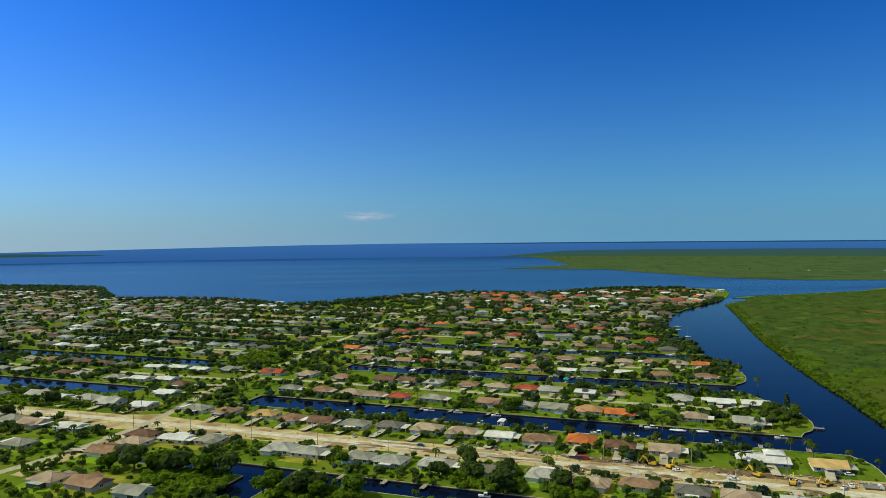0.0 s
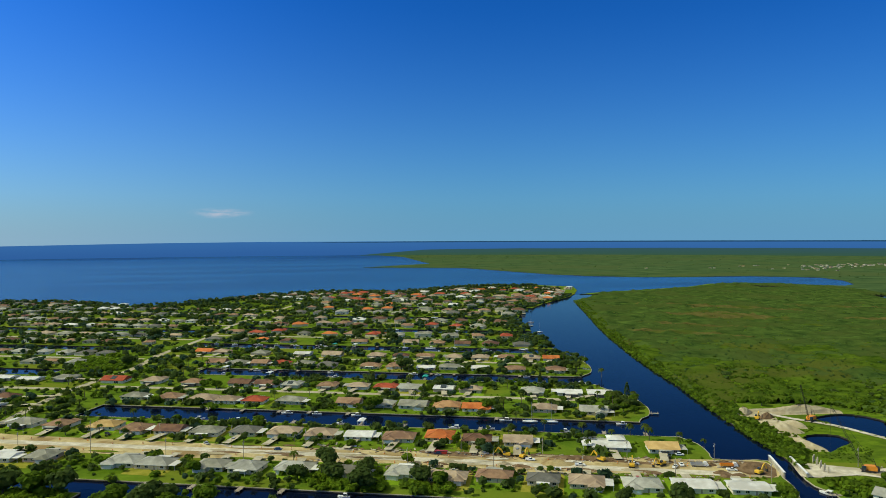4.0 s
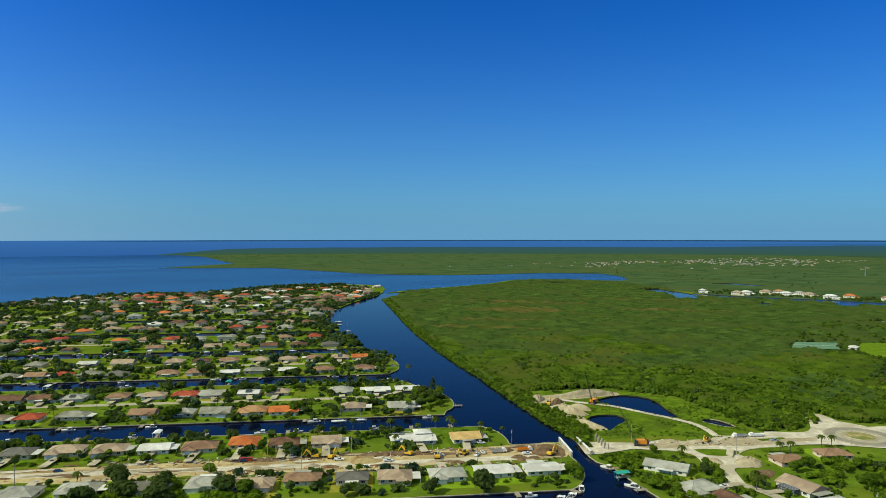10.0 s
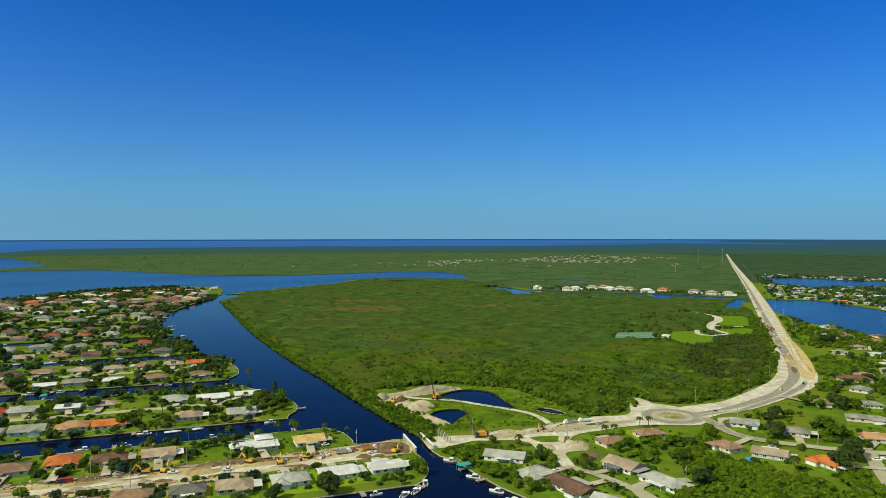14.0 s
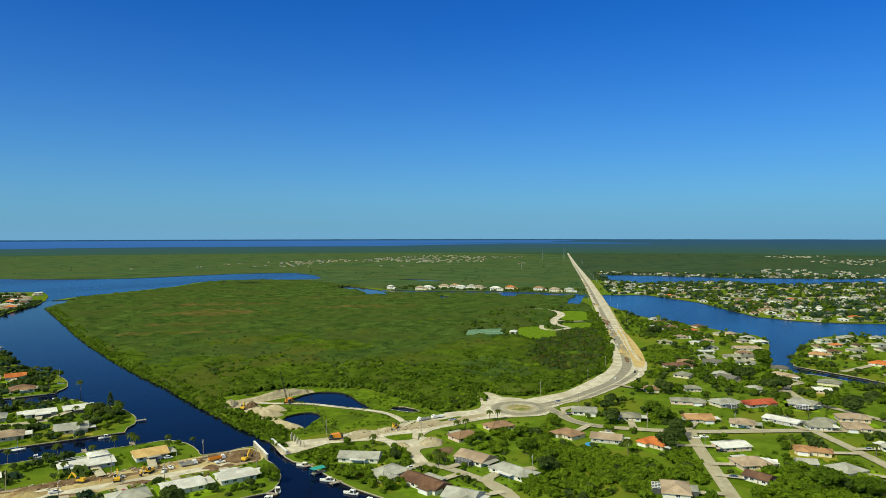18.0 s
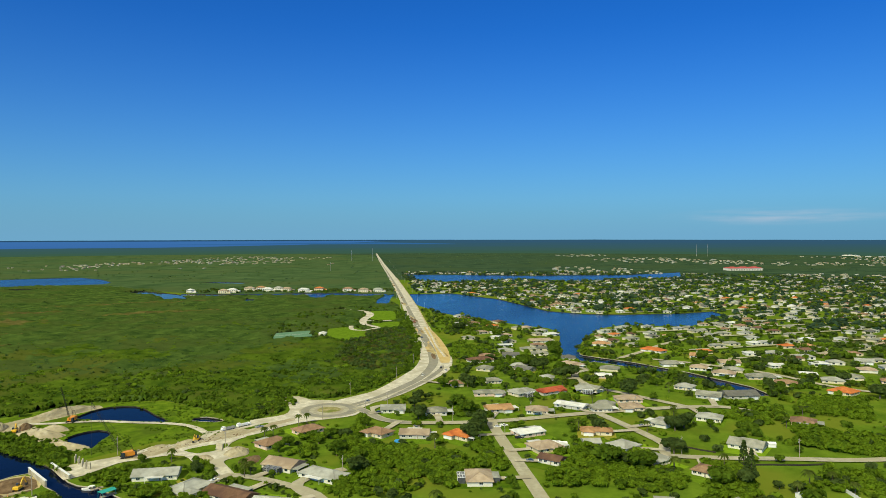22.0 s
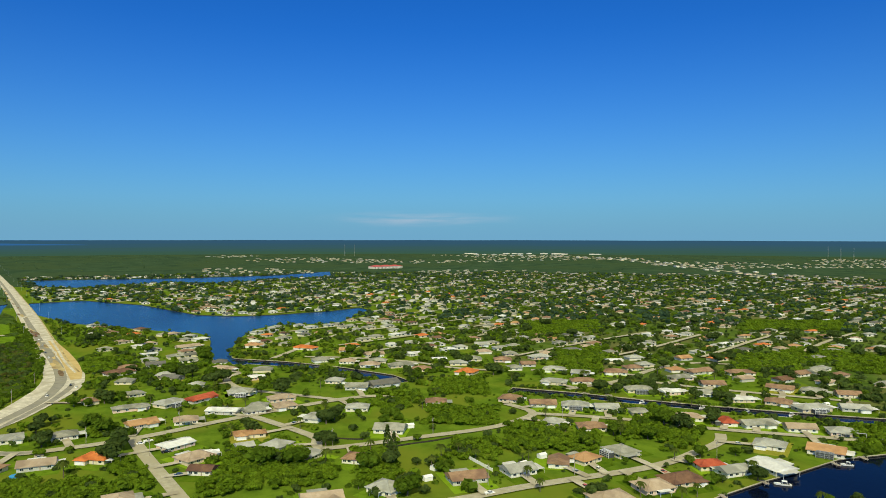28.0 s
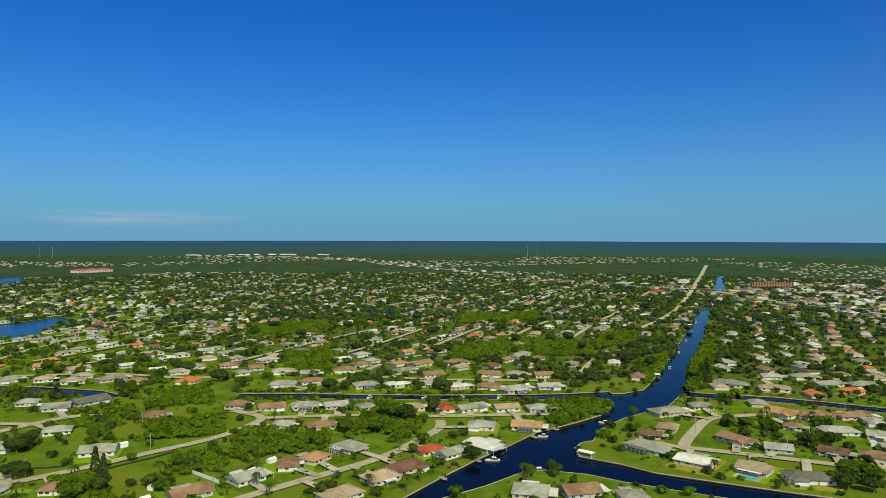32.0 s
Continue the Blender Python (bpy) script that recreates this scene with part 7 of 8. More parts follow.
# woods out to the horizon
P = []
for k in range(15500):
    a, q = radians(random.uniform(5, 165)), 1500 + 3200 * random.random() ** 0.8
    if k > 14000:
        a, q = radians(random.uniform(6, 24)), random.uniform(3900, 4700)
    x, y = q * math.sin(a), q * math.cos(a)
    if cell(wet, x, y) and X0 < x < X0 + NX * CELL - 8 and Y0 < y < Y0 + NY * CELL - 8:
        continue
    if X0 < x < X0 + NX * CELL - 8 and Y0 < y < Y0 + NY * CELL - 8 and cell(taken, x, y):
        continue
    az = math.degrees(a)
    if az > 63 and q < 3000 and random.random() < 0.5:
        continue
    if az < 63 and y < 1500 and x < 1350:
        continue
    if 63 <= az and q < 2100 and y < 250 + (x - 700) * 0.467:
        continue
    if az < 45 and inside(np.array([x]), np.array([y]), shapes[0][1])[0]:
        continue
    if az < 63 and random.random() < 0.55:
        continue
    P.append((x, y, random.uniform(-4.6, -3.2), random.uniform(5, 9)))
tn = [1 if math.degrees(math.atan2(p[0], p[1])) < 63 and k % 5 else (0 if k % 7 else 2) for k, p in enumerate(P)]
clumps("far_woods", P, TINY, [L_HAZE, L_HAZEMANG, L_DARK], "flat dark green woods reaching to the horizon", "woods", tn)

# mangroves: a billowing canopy with leaf sprays over it
STEP = 4.0
mx = [p[0] for p in MANGROVE]
my = [p[1] for p in MANGROVE]
gx, gy = np.meshgrid(np.arange(min(mx) - 5, max(mx) + 5, STEP), np.arange(min(my) - 5, max(my) + 5, STEP), indexing="ij")
inm = inside(gx, gy, MANGROVE)
for i, j in zip(*np.nonzero(inm)):
    if cell(wet, gx[i, j], gy[i, j]) or cell(taken, gx[i, j], gy[i, j]):
        inm[i, j] = False
core = inm.copy()
core[1:-1, 1:-1] = inm[1:-1, 1:-1] & inm[:-2, 1:-1] & inm[2:, 1:-1] & inm[1:-1, :-2] & inm[1:-1, 2:]
ids = -np.ones(gx.shape, int)
V = []
for i, j in zip(*np.nonzero(inm)):
    x, y = float(gx[i, j]), float(gy[i, j])
    jx, jy = 1.6 * noise.noise((x * 0.31, y * 0.31, 1)), 1.6 * noise.noise((x * 0.31, y * 0.31, 2))
    z = 1.7 + 2.8 * abs(noise.noise((x * 0.07, y * 0.07, 0))) + 0.9 * noise.noise((x * 0.21, y * 0.21, 8)) + 2.6 * noise.noise((x * 0.04, y * 0.04, 14)) + 2.2 * noise.noise((x * 0.018, y * 0.018, 4)) if core[i, j] else 0.02
    ids[i, j] = len(V)
    V.append((x + jx, y + jy, z))
F = []
for i, j in zip(*np.nonzero(inm[:-1, :-1])):
    q = (ids[i, j], ids[i + 1, j], ids[i + 1, j + 1], ids[i, j + 1])
    if min(q) >= 0:
        F.append(tuple(int(v) for v in q))


def parched(x, y):
    """How far the mangroves have died back at a place, from none to all."""
    a = 0.0
    for ox, oy, oa, ob_ in ((674, 889, 80, 45), (505, 742, 80, 11), (560, 800, 90, 9), (760, 985, 130, 16), (880, 760, 100, 12), (980, 900, 120, 14)):
        u, v = (x - ox) * 0.75 - (y - oy) * 0.66, (x - ox) * 0.66 + (y - oy) * 0.75
        a = max(a, math.exp(-(u / oa) ** 2 - (v / ob_) ** 2))
    return a


canopy_tone = [int(parched(V[f[0]][0], V[f[0]][1]) + 0.45 * noise.noise((V[f[0]][0] * 0.05, V[f[0]][1] * 0.05, 17)) > 0.42) for f in F]
# further back the haze-coloured canopy takes over, ragged by noise
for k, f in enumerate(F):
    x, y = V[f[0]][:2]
    if not canopy_tone[k] and 0.45 * noise.noise((x * 0.012, y * 0.012, 23)) + 0.25 * noise.noise((x * 0.06, y * 0.06, 9)) + (math.hypot(x, y) - 640) / 900 > 0.1:
        canopy_tone[k] = 2
tagged(new("mangroves", mesh("mangroves", V, F, M_CANOPY, M_DRYCAN, M_HAZECAN, index=canopy_tone, smooth=True)), "billowing green mangrove thicket beside the channel", "mangroves", kind="stuff")
cxs = gx[core]
cys = gy[core]
sel = RNG.random(len(cxs))
dist = np.hypot(cxs, cys)
keep = sel < np.where(dist < 520, 1.0, np.clip(1.0 - (dist - 520) / 450, 0.12, 1.0))
P, tn, NEAR, near_tn = [], [], [], []
zn = {(int(i), int(j)): V[ids[i, j]][2] for i, j in zip(*np.nonzero(core))}
idx = np.argwhere(core)
for (i, j), kp in zip(idx, keep):
    if kp:
        x, y = gx[i, j] + RNG.uniform(-2, 2), gy[i, j] + RNG.uniform(-2, 2)
        edge = noise.noise((x * 0.02, y * 0.02, 7))
        q = math.hypot(x, y)
        nearby = y < 300 + (x - 420) * 0.1
        dry = noise.noise((x * 0.009, y * 0.015, 21)) + 0.5 * noise.noise((x * 0.04, y * 0.06, 5))
        dry += 0.6 * parched(x, y)
        lush = noise.noise((x * 0.035, y * 0.035, 31))
        front = q < 640 + 120 * edge and x > 340 and x * DX + y * DY > 150
        if front:
            if RNG.random() < 0.5:
                r = RNG.uniform(2.1, 3.7) * (1.0 + 0.6 * max(0.0, lush))
                NEAR.append((x, y, zn[(int(i), int(j))] - 0.8 + 1.2 * max(0.0, lush), r))
                near_tn.append(int(RNG.choice(4, p=[0.46, 0.28, 0.20, 0.06])))
            continue
        if dry > 0.22 and RNG.random() < 0.35:
            continue
        tall = RNG.random() < (0.35 if nearby else 0.22 if lush > 0.15 else 0.03)
        r = RNG.uniform(1.4, 2.6) * (1.35 if tall else 1.0)
        P.append((x, y, zn[(int(i), int(j))] - (1.25 if not nearby else 0.8), r))
        tn.append(2 if dry > 0.30 and RNG.random() < 0.6 else 0 if RNG.random() < (0.55 if nearby else 0.45 if lush > 0.1 else 0.08) else 1)
# with distance, leaves that carry haze in their colour replace the plain ones
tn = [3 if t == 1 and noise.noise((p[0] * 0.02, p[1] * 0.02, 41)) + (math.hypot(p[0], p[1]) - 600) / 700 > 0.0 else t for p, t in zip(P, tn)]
clumps("mangrove_trees", P, TINY, [L_MID, L_MANG, L_DRY, L_HAZEMANG], "leafy crowns standing out of the mangroves", "mangroves", tn)
clumps("mangrove_trees", NEAR, SMALL, [L_MID, L_MANG, L_LIGHT, L_DARK], "rounded green mangrove crowns behind the ponds and road", "mangroves", near_tn)
# taller fringe along the channel and behind the ponds
P = []
for i, j in zip(*np.nonzero(inm & ~core)):
    x, y = float(gx[i, j]), float(gy[i, j])
    if math.hypot(x, y) < 760:
        P.append((x + random.uniform(-1, 1), y + random.uniform(-1, 1), random.uniform(0.2, 1.0), random.uniform(1.9, 2.9)))
for x, y in curve([W(132, 395), W(128, 422), W(121, 488), W(110, 586), W(95, 704), W(79, 901), W(72, 1080), W(62, 1320)], 3.0):
    for j in range(4):
        o = random.uniform(-3, 11)
        P.append((x + o, y + random.uniform(-2, 2), -0.3 + 0.17 * (o + 3) + random.uniform(-0.3, 0.5), random.uniform(1.3, 2.5)))
for x, y in curve([W(130, 405), W(126, 422), W(118, 488), W(107, 586), W(92, 704), W(77, 901), W(70, 1080), W(60, 1320)], 2.0):
    P.append((x + random.uniform(-1.5, 1.5), y + random.uniform(-1, 1), random.uniform(-0.6, 0.2), random.uniform(1.1, 1.9)))
for x, y in curve([W(130, 378), W(136, 400), W(140, 420), W(134, 460)], 1.6):
    P.append((x + random.uniform(-2, 6), y + random.uniform(-3, 3), random.uniform(0.5, 2.2), random.uniform(1.8, 3.4)))
for x, y in curve([(330, 430), (362, 420), (395, 408), (416, 362), (408, 318), (392, 284), (388, 270), (405, 260), (418, 262), (434, 274), (448, 286), (460, 274), (455, 256), (460, 245), (474, 237), (497, 231), (533, 230), (591, 237), (648, 253), (693, 271), (790, 313), (903, 366), (1000, 412)], 2.5):
    for j in range(3):
        P.append((x + random.uniform(-2, 14), y + random.uniform(-2, 14), random.uniform(0.2, 2.4), random.uniform(1.7, 3.4)))
clumps("mangrove_fringe", P, SMALL, [L_MID, L_LIGHT, L_MID, L_MANG], "taller green mangrove trees along the edge", "mangroves")
px, py = RNG.uniform(545, 830, 2600), RNG.uniform(232, 370, 2600)
ok = inside(px, py, [(773, 366), (826, 342), (760, 306), (680, 270), (600, 243), (556, 254), (575, 290), (605, 318), (690, 350)])
P = [(x, y, RNG.uniform(1.0, 3.4), RNG.uniform(2.4, 4.4)) for x, y in zip(px[ok], py[ok])]
clumps("dark_wood", [p for p in P if not cell(taken, p[0], p[1])], SMALL, [L_DARK, L_DARK, L_DRY, L_DARK, L_MANG], "stand of dark grey-green trees by the road bend", "trees")
# reeds and low bushes round the ponds
P = []
for k in range(2600):
    x, y = random.uniform(276, 412), random.uniform(262, 424)
    if inside(np.array([x]), np.array([y]), zones[5][1])[0] and not cell(wet, x, y) and noise.noise((x * 0.06, y * 0.06, 2.2)) > -0.05:
        dx = abs((x - 352) * 0.95 + (y - 330) * 0.3)
        if dx > 4 and not (x > 330 and y > 380):
            P.append((x, y, 0.0, random.uniform(0.5, 1.3)))
clumps("reeds", P, TINY, [L_MANG, L_LIGHT, L_MID], "rough reeds and low bushes round the ponds", "reeds")
# gardens of the villas
P = []
for k in range(420):
    t = random.random()
    x, y = 1206 + 140 * t + random.uniform(-4, 95), 985 - 400 * t + random.uniform(-14, 40)
    if free(x, y):
        P.append((x, y, random.uniform(0.5, 2.5), random.uniform(2.0, 4.2)))
clumps("villa_trees", P, SMALL, [L_DARK, L_MID], "dark trees between the waterside villas", "trees")
# trees round the park
P = []
for k in range(900):
    x, y = random.uniform(680, 1080), random.uniform(290, 620)
    if free(x, y) and inside(np.array([x]), np.array([y]), [(700, 300), (860, 340), (1010, 400), (1080, 480), (1020, 540), (960, 560), (740, 500), (680, 440)])[0]:
        P.append((x, y, random.uniform(0.6, 2.4), random.uniform(2.0, 4.0)))
clumps("park_trees", P, SMALL, [L_MID, L_DARK, L_MANG], "green trees and bushes round a small park", "trees")


# ---- boats, docks, vehicles, road works ----
def dock(x, y, ang, length=7.0, canopy=None):
    """A timber jetty on posts; local +y points over the water."""
    root = thing("dock", x, y, ang, "weathered timber jetty on posts over the canal" if not canopy else "timber boat dock with a %s roof over the canal" % canopy, "dock", "jetties")
    part("deck", cached(("deck", length), lambda: planks(length)), root)
    for k in range(2):
        for q in (-1, 1):
            o = part("post", cached("dockpost", lambda: Shape().tube((0, 0, -2.2), (0, 0, 1.0), 0.13, 0.12, 7).mesh("post", M_WOOD)), root)
            o.location = (q * 1.05, 1.2 + k * (length - 2.0), 0)
    if canopy:
        m = M_TEAL if canopy == "teal" else M_WHITE

        def roof():
            sh = Shape()
            sh.add([(-2.2, 0.4, 2.6), (2.2, 0.4, 2.6), (2.2, length + 0.4, 2.6), (-2.2, length + 0.4, 2.6), (0, 0.4, 3.2), (0, length + 0.4, 3.2),
                    (-2.2, 0.4, 2.48), (2.2, 0.4, 2.48), (2.2, length + 0.4, 2.48), (-2.2, length + 0.4, 2.48)],
                   [(0, 4, 5, 3), (1, 2, 5, 4), (0, 1, 4), (2, 3, 5), (6, 9, 8, 7), (0, 6, 7, 1), (1, 7, 8, 2), (2, 8, 9, 3), (3, 9, 6, 0)])
            for q in (-2.0, 2.0):
                for p in (0.8, length):
                    sh.box(q - 0.08, q + 0.08, p - 0.08, p + 0.08, -1.5, 2.5)
            return sh.mesh("canopy", m)
        part("canopy", cached(("canopy", canopy, length), roof), root, "%s boat canopy" % canopy)
    return root


def planks(length):
    sh = Shape()
    n = int(length / 0.7)
    ring = lambda y, z: [(-1.2, y, 0.0), (1.2, y, 0.0), (1.2, y, z), (-1.2, y, z)]
    rings = []
    for k in range(n):
        y, e = -0.6 + k * (length + 0.6) / n, (length + 0.6) / n
        rings += [ring(y, 0.19), ring(y + e - 0.08, 0.19), ring(y + e - 0.07, 0.12), ring(y + e - 0.01, 0.12)]
    sh.loft(rings)
    return sh.mesh("deck", M_WOOD)


def boat(x, y, ang, L=7.0, kind="motor"):
    """A moored boat: hull, deck, windscreen, outboard; a sailing boat has a mast and boom."""
    root = thing("sailing_boat" if kind == "sail" else "motor_boat", x, y, ang, "white sailing boat with a bare mast moored in the canal" if kind == "sail" else "small white motor boat moored by the seawall", "boat", "moored boats", z=-0.8)
    B = L * 0.17

    def hull():
        rings = []
        for u, wd, lo in ((-1, 0.8, -0.25), (-0.5, 0.98, -0.35), (0.1, 1.0, -0.35), (0.6, 0.72, -0.25), (0.9, 0.32, -0.05), (1.0, 0.05, 0.25)):
            x_ = u * L / 2
            sheer = 0.75 + 0.28 * max(0, u)
            rings.append([(x_, -B * wd, sheer), (x_, -B * wd * 0.8, 0.1), (x_, 0, lo), (x_, B * wd * 0.8, 0.1), (x_, B * wd, sheer), (x_, 0, sheer + 0.04)])
        return Shape().loft(rings).mesh("hull", M_WHITE)
    part("hull", cached(("hull", L), hull), root)
    if kind == "sail":
        part("cabin", cached(("cabin", L), lambda: Shape().loft([[(p, -B * 0.55, 0.8), (p, -B * 0.45, 1.2), (p, B * 0.45, 1.2), (p, B * 0.55, 0.8)] for p in (-L * 0.1, L * 0.28)]).mesh("cabin", M_WHITE)), root)
        part("mast", cached(("mast", L), lambda: Shape().tube((L * 0.08, 0, 0.8), (L * 0.08, 0, L * 1.35), 0.11, 0.07, 7).mesh("mast", M_STEEL)), root)
        part("boom", cached(("boom", L), lambda: Shape().tube((L * 0.08, 0, 1.9), (-L * 0.35, 0, 1.9), 0.12, 0.10, 7).mesh("boom", M_BLUE)), root)
    else:
        part("cockpit", cached(("cockpit", L), lambda: Shape().box(-L * 0.38, L * 0.12, -B * 0.7, B * 0.7, 0.74, 0.83).mesh("cockpit", M_SCREEN)), root)
        part("windscreen", cached(("ws", L), lambda: Shape().add([(L * 0.05, -B * 0.75, 0.8), (L * 0.05, B * 0.75, 0.8), (-L * 0.03, B * 0.68, 1.45), (-L * 0.03, -B * 0.68, 1.45), (L * 0.02, -B * 0.75, 0.8), (L * 0.02, B * 0.75, 0.8), (-L * 0.06, B * 0.68, 1.45), (-L * 0.06, -B * 0.68, 1.45)], [(0, 1, 2, 3), (7, 6, 5, 4), (0, 4, 5, 1), (1, 5, 6, 2), (2, 6, 7, 3), (3, 7, 4, 0)]).mesh("windscreen", M_GLASS)), root)
        part("sunshade", cached(("bimini", L), lambda: Shape().box(-L * 0.25, L * 0.05, -B * 0.8, B * 0.8, 2.0, 2.08).box(-L * 0.24, -L * 0.22, -B * 0.75, -B * 0.7, 0.8, 2.0).box(-L * 0.24, -L * 0.22, B * 0.7, B * 0.75, 0.8, 2.0).box(L * 0.02, L * 0.04, -B * 0.75, -B * 0.7, 0.8, 2.0).box(L * 0.02, L * 0.04, B * 0.7, B * 0.75, 0.8, 2.0).mesh("sunshade", M_WHITE)), root)
        part("outboard_motor", cached("outboard", lambda: Shape().box(-0.3, 0.3, -0.22, 0.22, 0.55, 1.25).box(-0.12, 0.12, -0.08, 0.08, -0.4, 0.55).mesh("outboard_motor", M_DARK)), root).location = (-L / 2 - 0.2, 0, 0)


def wheel(parent, x, y, r=0.34, w=0.24):
    o = part("wheel", cached(("tyre", r, w), lambda: Shape().tube((0, -w / 2, r), (0, w / 2, r), r, r, 14, 0).tube((0, -w / 2 - 0.01, r), (0, w / 2 + 0.01, r), r * 0.55, r * 0.55, 10, 1).mesh("wheel", M_DARK, M_STEEL)), parent)
    o.location = (x, y, 0)


CAR_PAINT = {"white": M_WHITE, "silver": mat("silver_paint", (0.45, 0.46, 0.47), (0.5, 0.5, 0.52), 2, 0.3, metal=0.5), "dark blue": mat("blue_paint", (0.02, 0.04, 0.10), (0.03, 0.05, 0.12), 2, 0.3),
             "red": mat("red_paint", (0.35, 0.03, 0.02), (0.4, 0.04, 0.03), 2, 0.3), "black": mat("black_paint", (0.015, 0.015, 0.017), (0.02, 0.02, 0.022), 2, 0.25)}


def car(x, y, ang, paint, pickup=False):
    root = thing("pickup_truck" if pickup else "car", x, y, ang, "%s %s parked on the ground" % (paint, "pickup truck" if pickup else "saloon car"), "car", "parked vehicles", z=0.1)
    Lh, wd = (2.7, 0.95) if pickup else (2.25, 0.88)

    def body():
        rings = []
        prof = ((-Lh, 0.45, 0.85), (-Lh + 0.2, 0.32, 0.98), (-1.2, 0.3, 1.0), (1.0, 0.3, 0.98), (Lh - 0.25, 0.32, 0.86), (Lh, 0.45, 0.7))
        for u, lo, hi in prof:
            rings.append([(u, -wd + 0.06, lo), (u, wd - 0.06, lo), (u, wd, (lo + hi) / 2), (u, wd - 0.1, hi), (u, -wd + 0.1, hi), (u, -wd, (lo + hi) / 2)])
        sh = Shape().loft(rings)
        if pickup:
            sh.box(-Lh + 0.05, -0.7, -wd + 0.05, -wd + 0.15, 0.9, 1.25).box(-Lh + 0.05, -0.7, wd - 0.15, wd - 0.05, 0.9, 1.25).box(-Lh + 0.02, -Lh + 0.12, -wd + 0.05, wd - 0.05, 0.9, 1.25)
        return sh.mesh("body", CAR_PAINT[paint])
    part("body", cached(("carbody", paint, pickup), body), root)
    a, b = (-0.7, 1.2) if pickup else (-1.7, 1.1)

    def cabin():
        r = [[(u, -wd * k, z) for u, k, z in ((a, 0.9, 0.97), (b, 0.9, 0.97), (b - 0.6, 0.75, 1.5), (a + 0.35, 0.75, 1.5))], [(u, wd * k, z) for u, k, z in ((a, 0.9, 0.97), (b, 0.9, 0.97), (b - 0.6, 0.75, 1.5), (a + 0.35, 0.75, 1.5))]]
        return Shape().loft(r).mesh("windows", M_GLASS)
    part("windows", cached(("cabin", pickup), cabin), root)
    part("cabin_roof", cached(("croof", paint, pickup), lambda: Shape().box(a + 0.3, b - 0.55, -wd * 0.74, wd * 0.74, 1.49, 1.54).mesh("cabin_roof", CAR_PAINT[paint])), root)
    for u in (-Lh * 0.62, Lh * 0.62):
        for v in (-wd + 0.1, wd - 0.1):
            wheel(root, u, v)


def truck(x, y, ang, bed=M_STEEL, label="white flatbed lorry parked on the road works"):
    root = thing("lorry", x, y, ang, label, "truck", "lorries", z=0.1)
    part("cab", cached("cab", lambda: Shape().loft([[(u, -1.15, 0.7), (u, 1.15, 0.7), (u, 1.1, h), (u, -1.1, h)] for u, h in ((2.2, 2.7), (3.6, 2.6), (4.3, 1.7), (4.4, 1.2))]).mesh("cab", M_WHITE)), root)
    part("windscreen", cached("cabglass", lambda: Shape().box(3.55, 3.98, -1.0, 1.0, 1.75, 2.35).mesh("windscreen", M_GLASS)), root)
    part("bed", cached(("bed", bed.name), lambda: Shape().box(-4.4, 2.0, -1.2, 1.2, 0.9, 1.15).box(-4.4, 2.0, -1.2, -1.1, 1.15, 1.9).box(-4.4, 2.0, 1.1, 1.2, 1.15, 1.9).box(-4.4, -4.3, -1.2, 1.2, 1.15, 1.9).box(1.9, 2.0, -1.2, 1.2, 1.15, 2.1).mesh("bed", bed)), root)
    for u in (-3.4, -2.3, 3.2):
        for v in (-1.0, 1.0):
            wheel(root, u, v, 0.5, 0.35)


def tracks(root, L, w, h=0.9):
    for v in (-w, w):
        o = part("track", cached(("track", L, h), lambda: Shape().loft([[(L * 0.5 * u, p, h * q) for u, q in ((-1, 0.5), (-0.85, 0.05), (0.85, 0.05), (1, 0.5), (0.85, 1), (-0.85, 1))] for p in (-0.3, 0.3)]).mesh("track", M_DARK)), root)
        o.location = (0, v, 0)


def digger(x, y, ang, reach=1.0):
    root = thing("excavator", x, y, ang, "yellow tracked excavator with its arm lowered", "excavator", "excavators", z=0.05)
    tracks(root, 4.4, 1.3)
    part("body", cached("dbody", lambda: Shape().loft([[(-2.4, v, 0.95), (1.6, v, 0.95), (1.6, v, 1.9), (-2.0, v, 2.3), (-2.4, v, 1.9)] for v in (-1.3, 1.3)]).mesh("body", M_YELLOW)), root)
    part("cab", cached("dcab", lambda: Shape().loft([[(0.1, v, 1.9), (1.7, v, 1.9), (1.5, v, 3.0), (0.2, v, 3.1)] for v in (0.3, 1.25)]).mesh("cab", M_GLASS)), root)
    part("boom", cached("dboom", lambda: Shape().loft([[(1.2, v, 1.6), (1.7, v, 1.4), (4.6, v, 4.4), (4.2, v, 4.9), (2.6, v, 3.9)] for v in (-0.35, 0.1)]).mesh("boom", M_YELLOW)), root)
    part("dipper", cached("ddip", lambda: Shape().loft([[(4.1, v, 4.9), (4.7, v, 4.7), (6.6, v, 1.6), (6.2, v, 1.4)] for v in (-0.28, 0.04)]).mesh("dipper", M_YELLOW)), root)
    part("bucket", cached("dbuck", lambda: Shape().loft([[(6.0, v, 1.5), (6.7, v, 1.6), (6.9, v, 0.7), (6.2, v, 0.2), (5.7, v, 0.6)] for v in (-0.6, 0.4)]).mesh("bucket", M_DARK)), root)


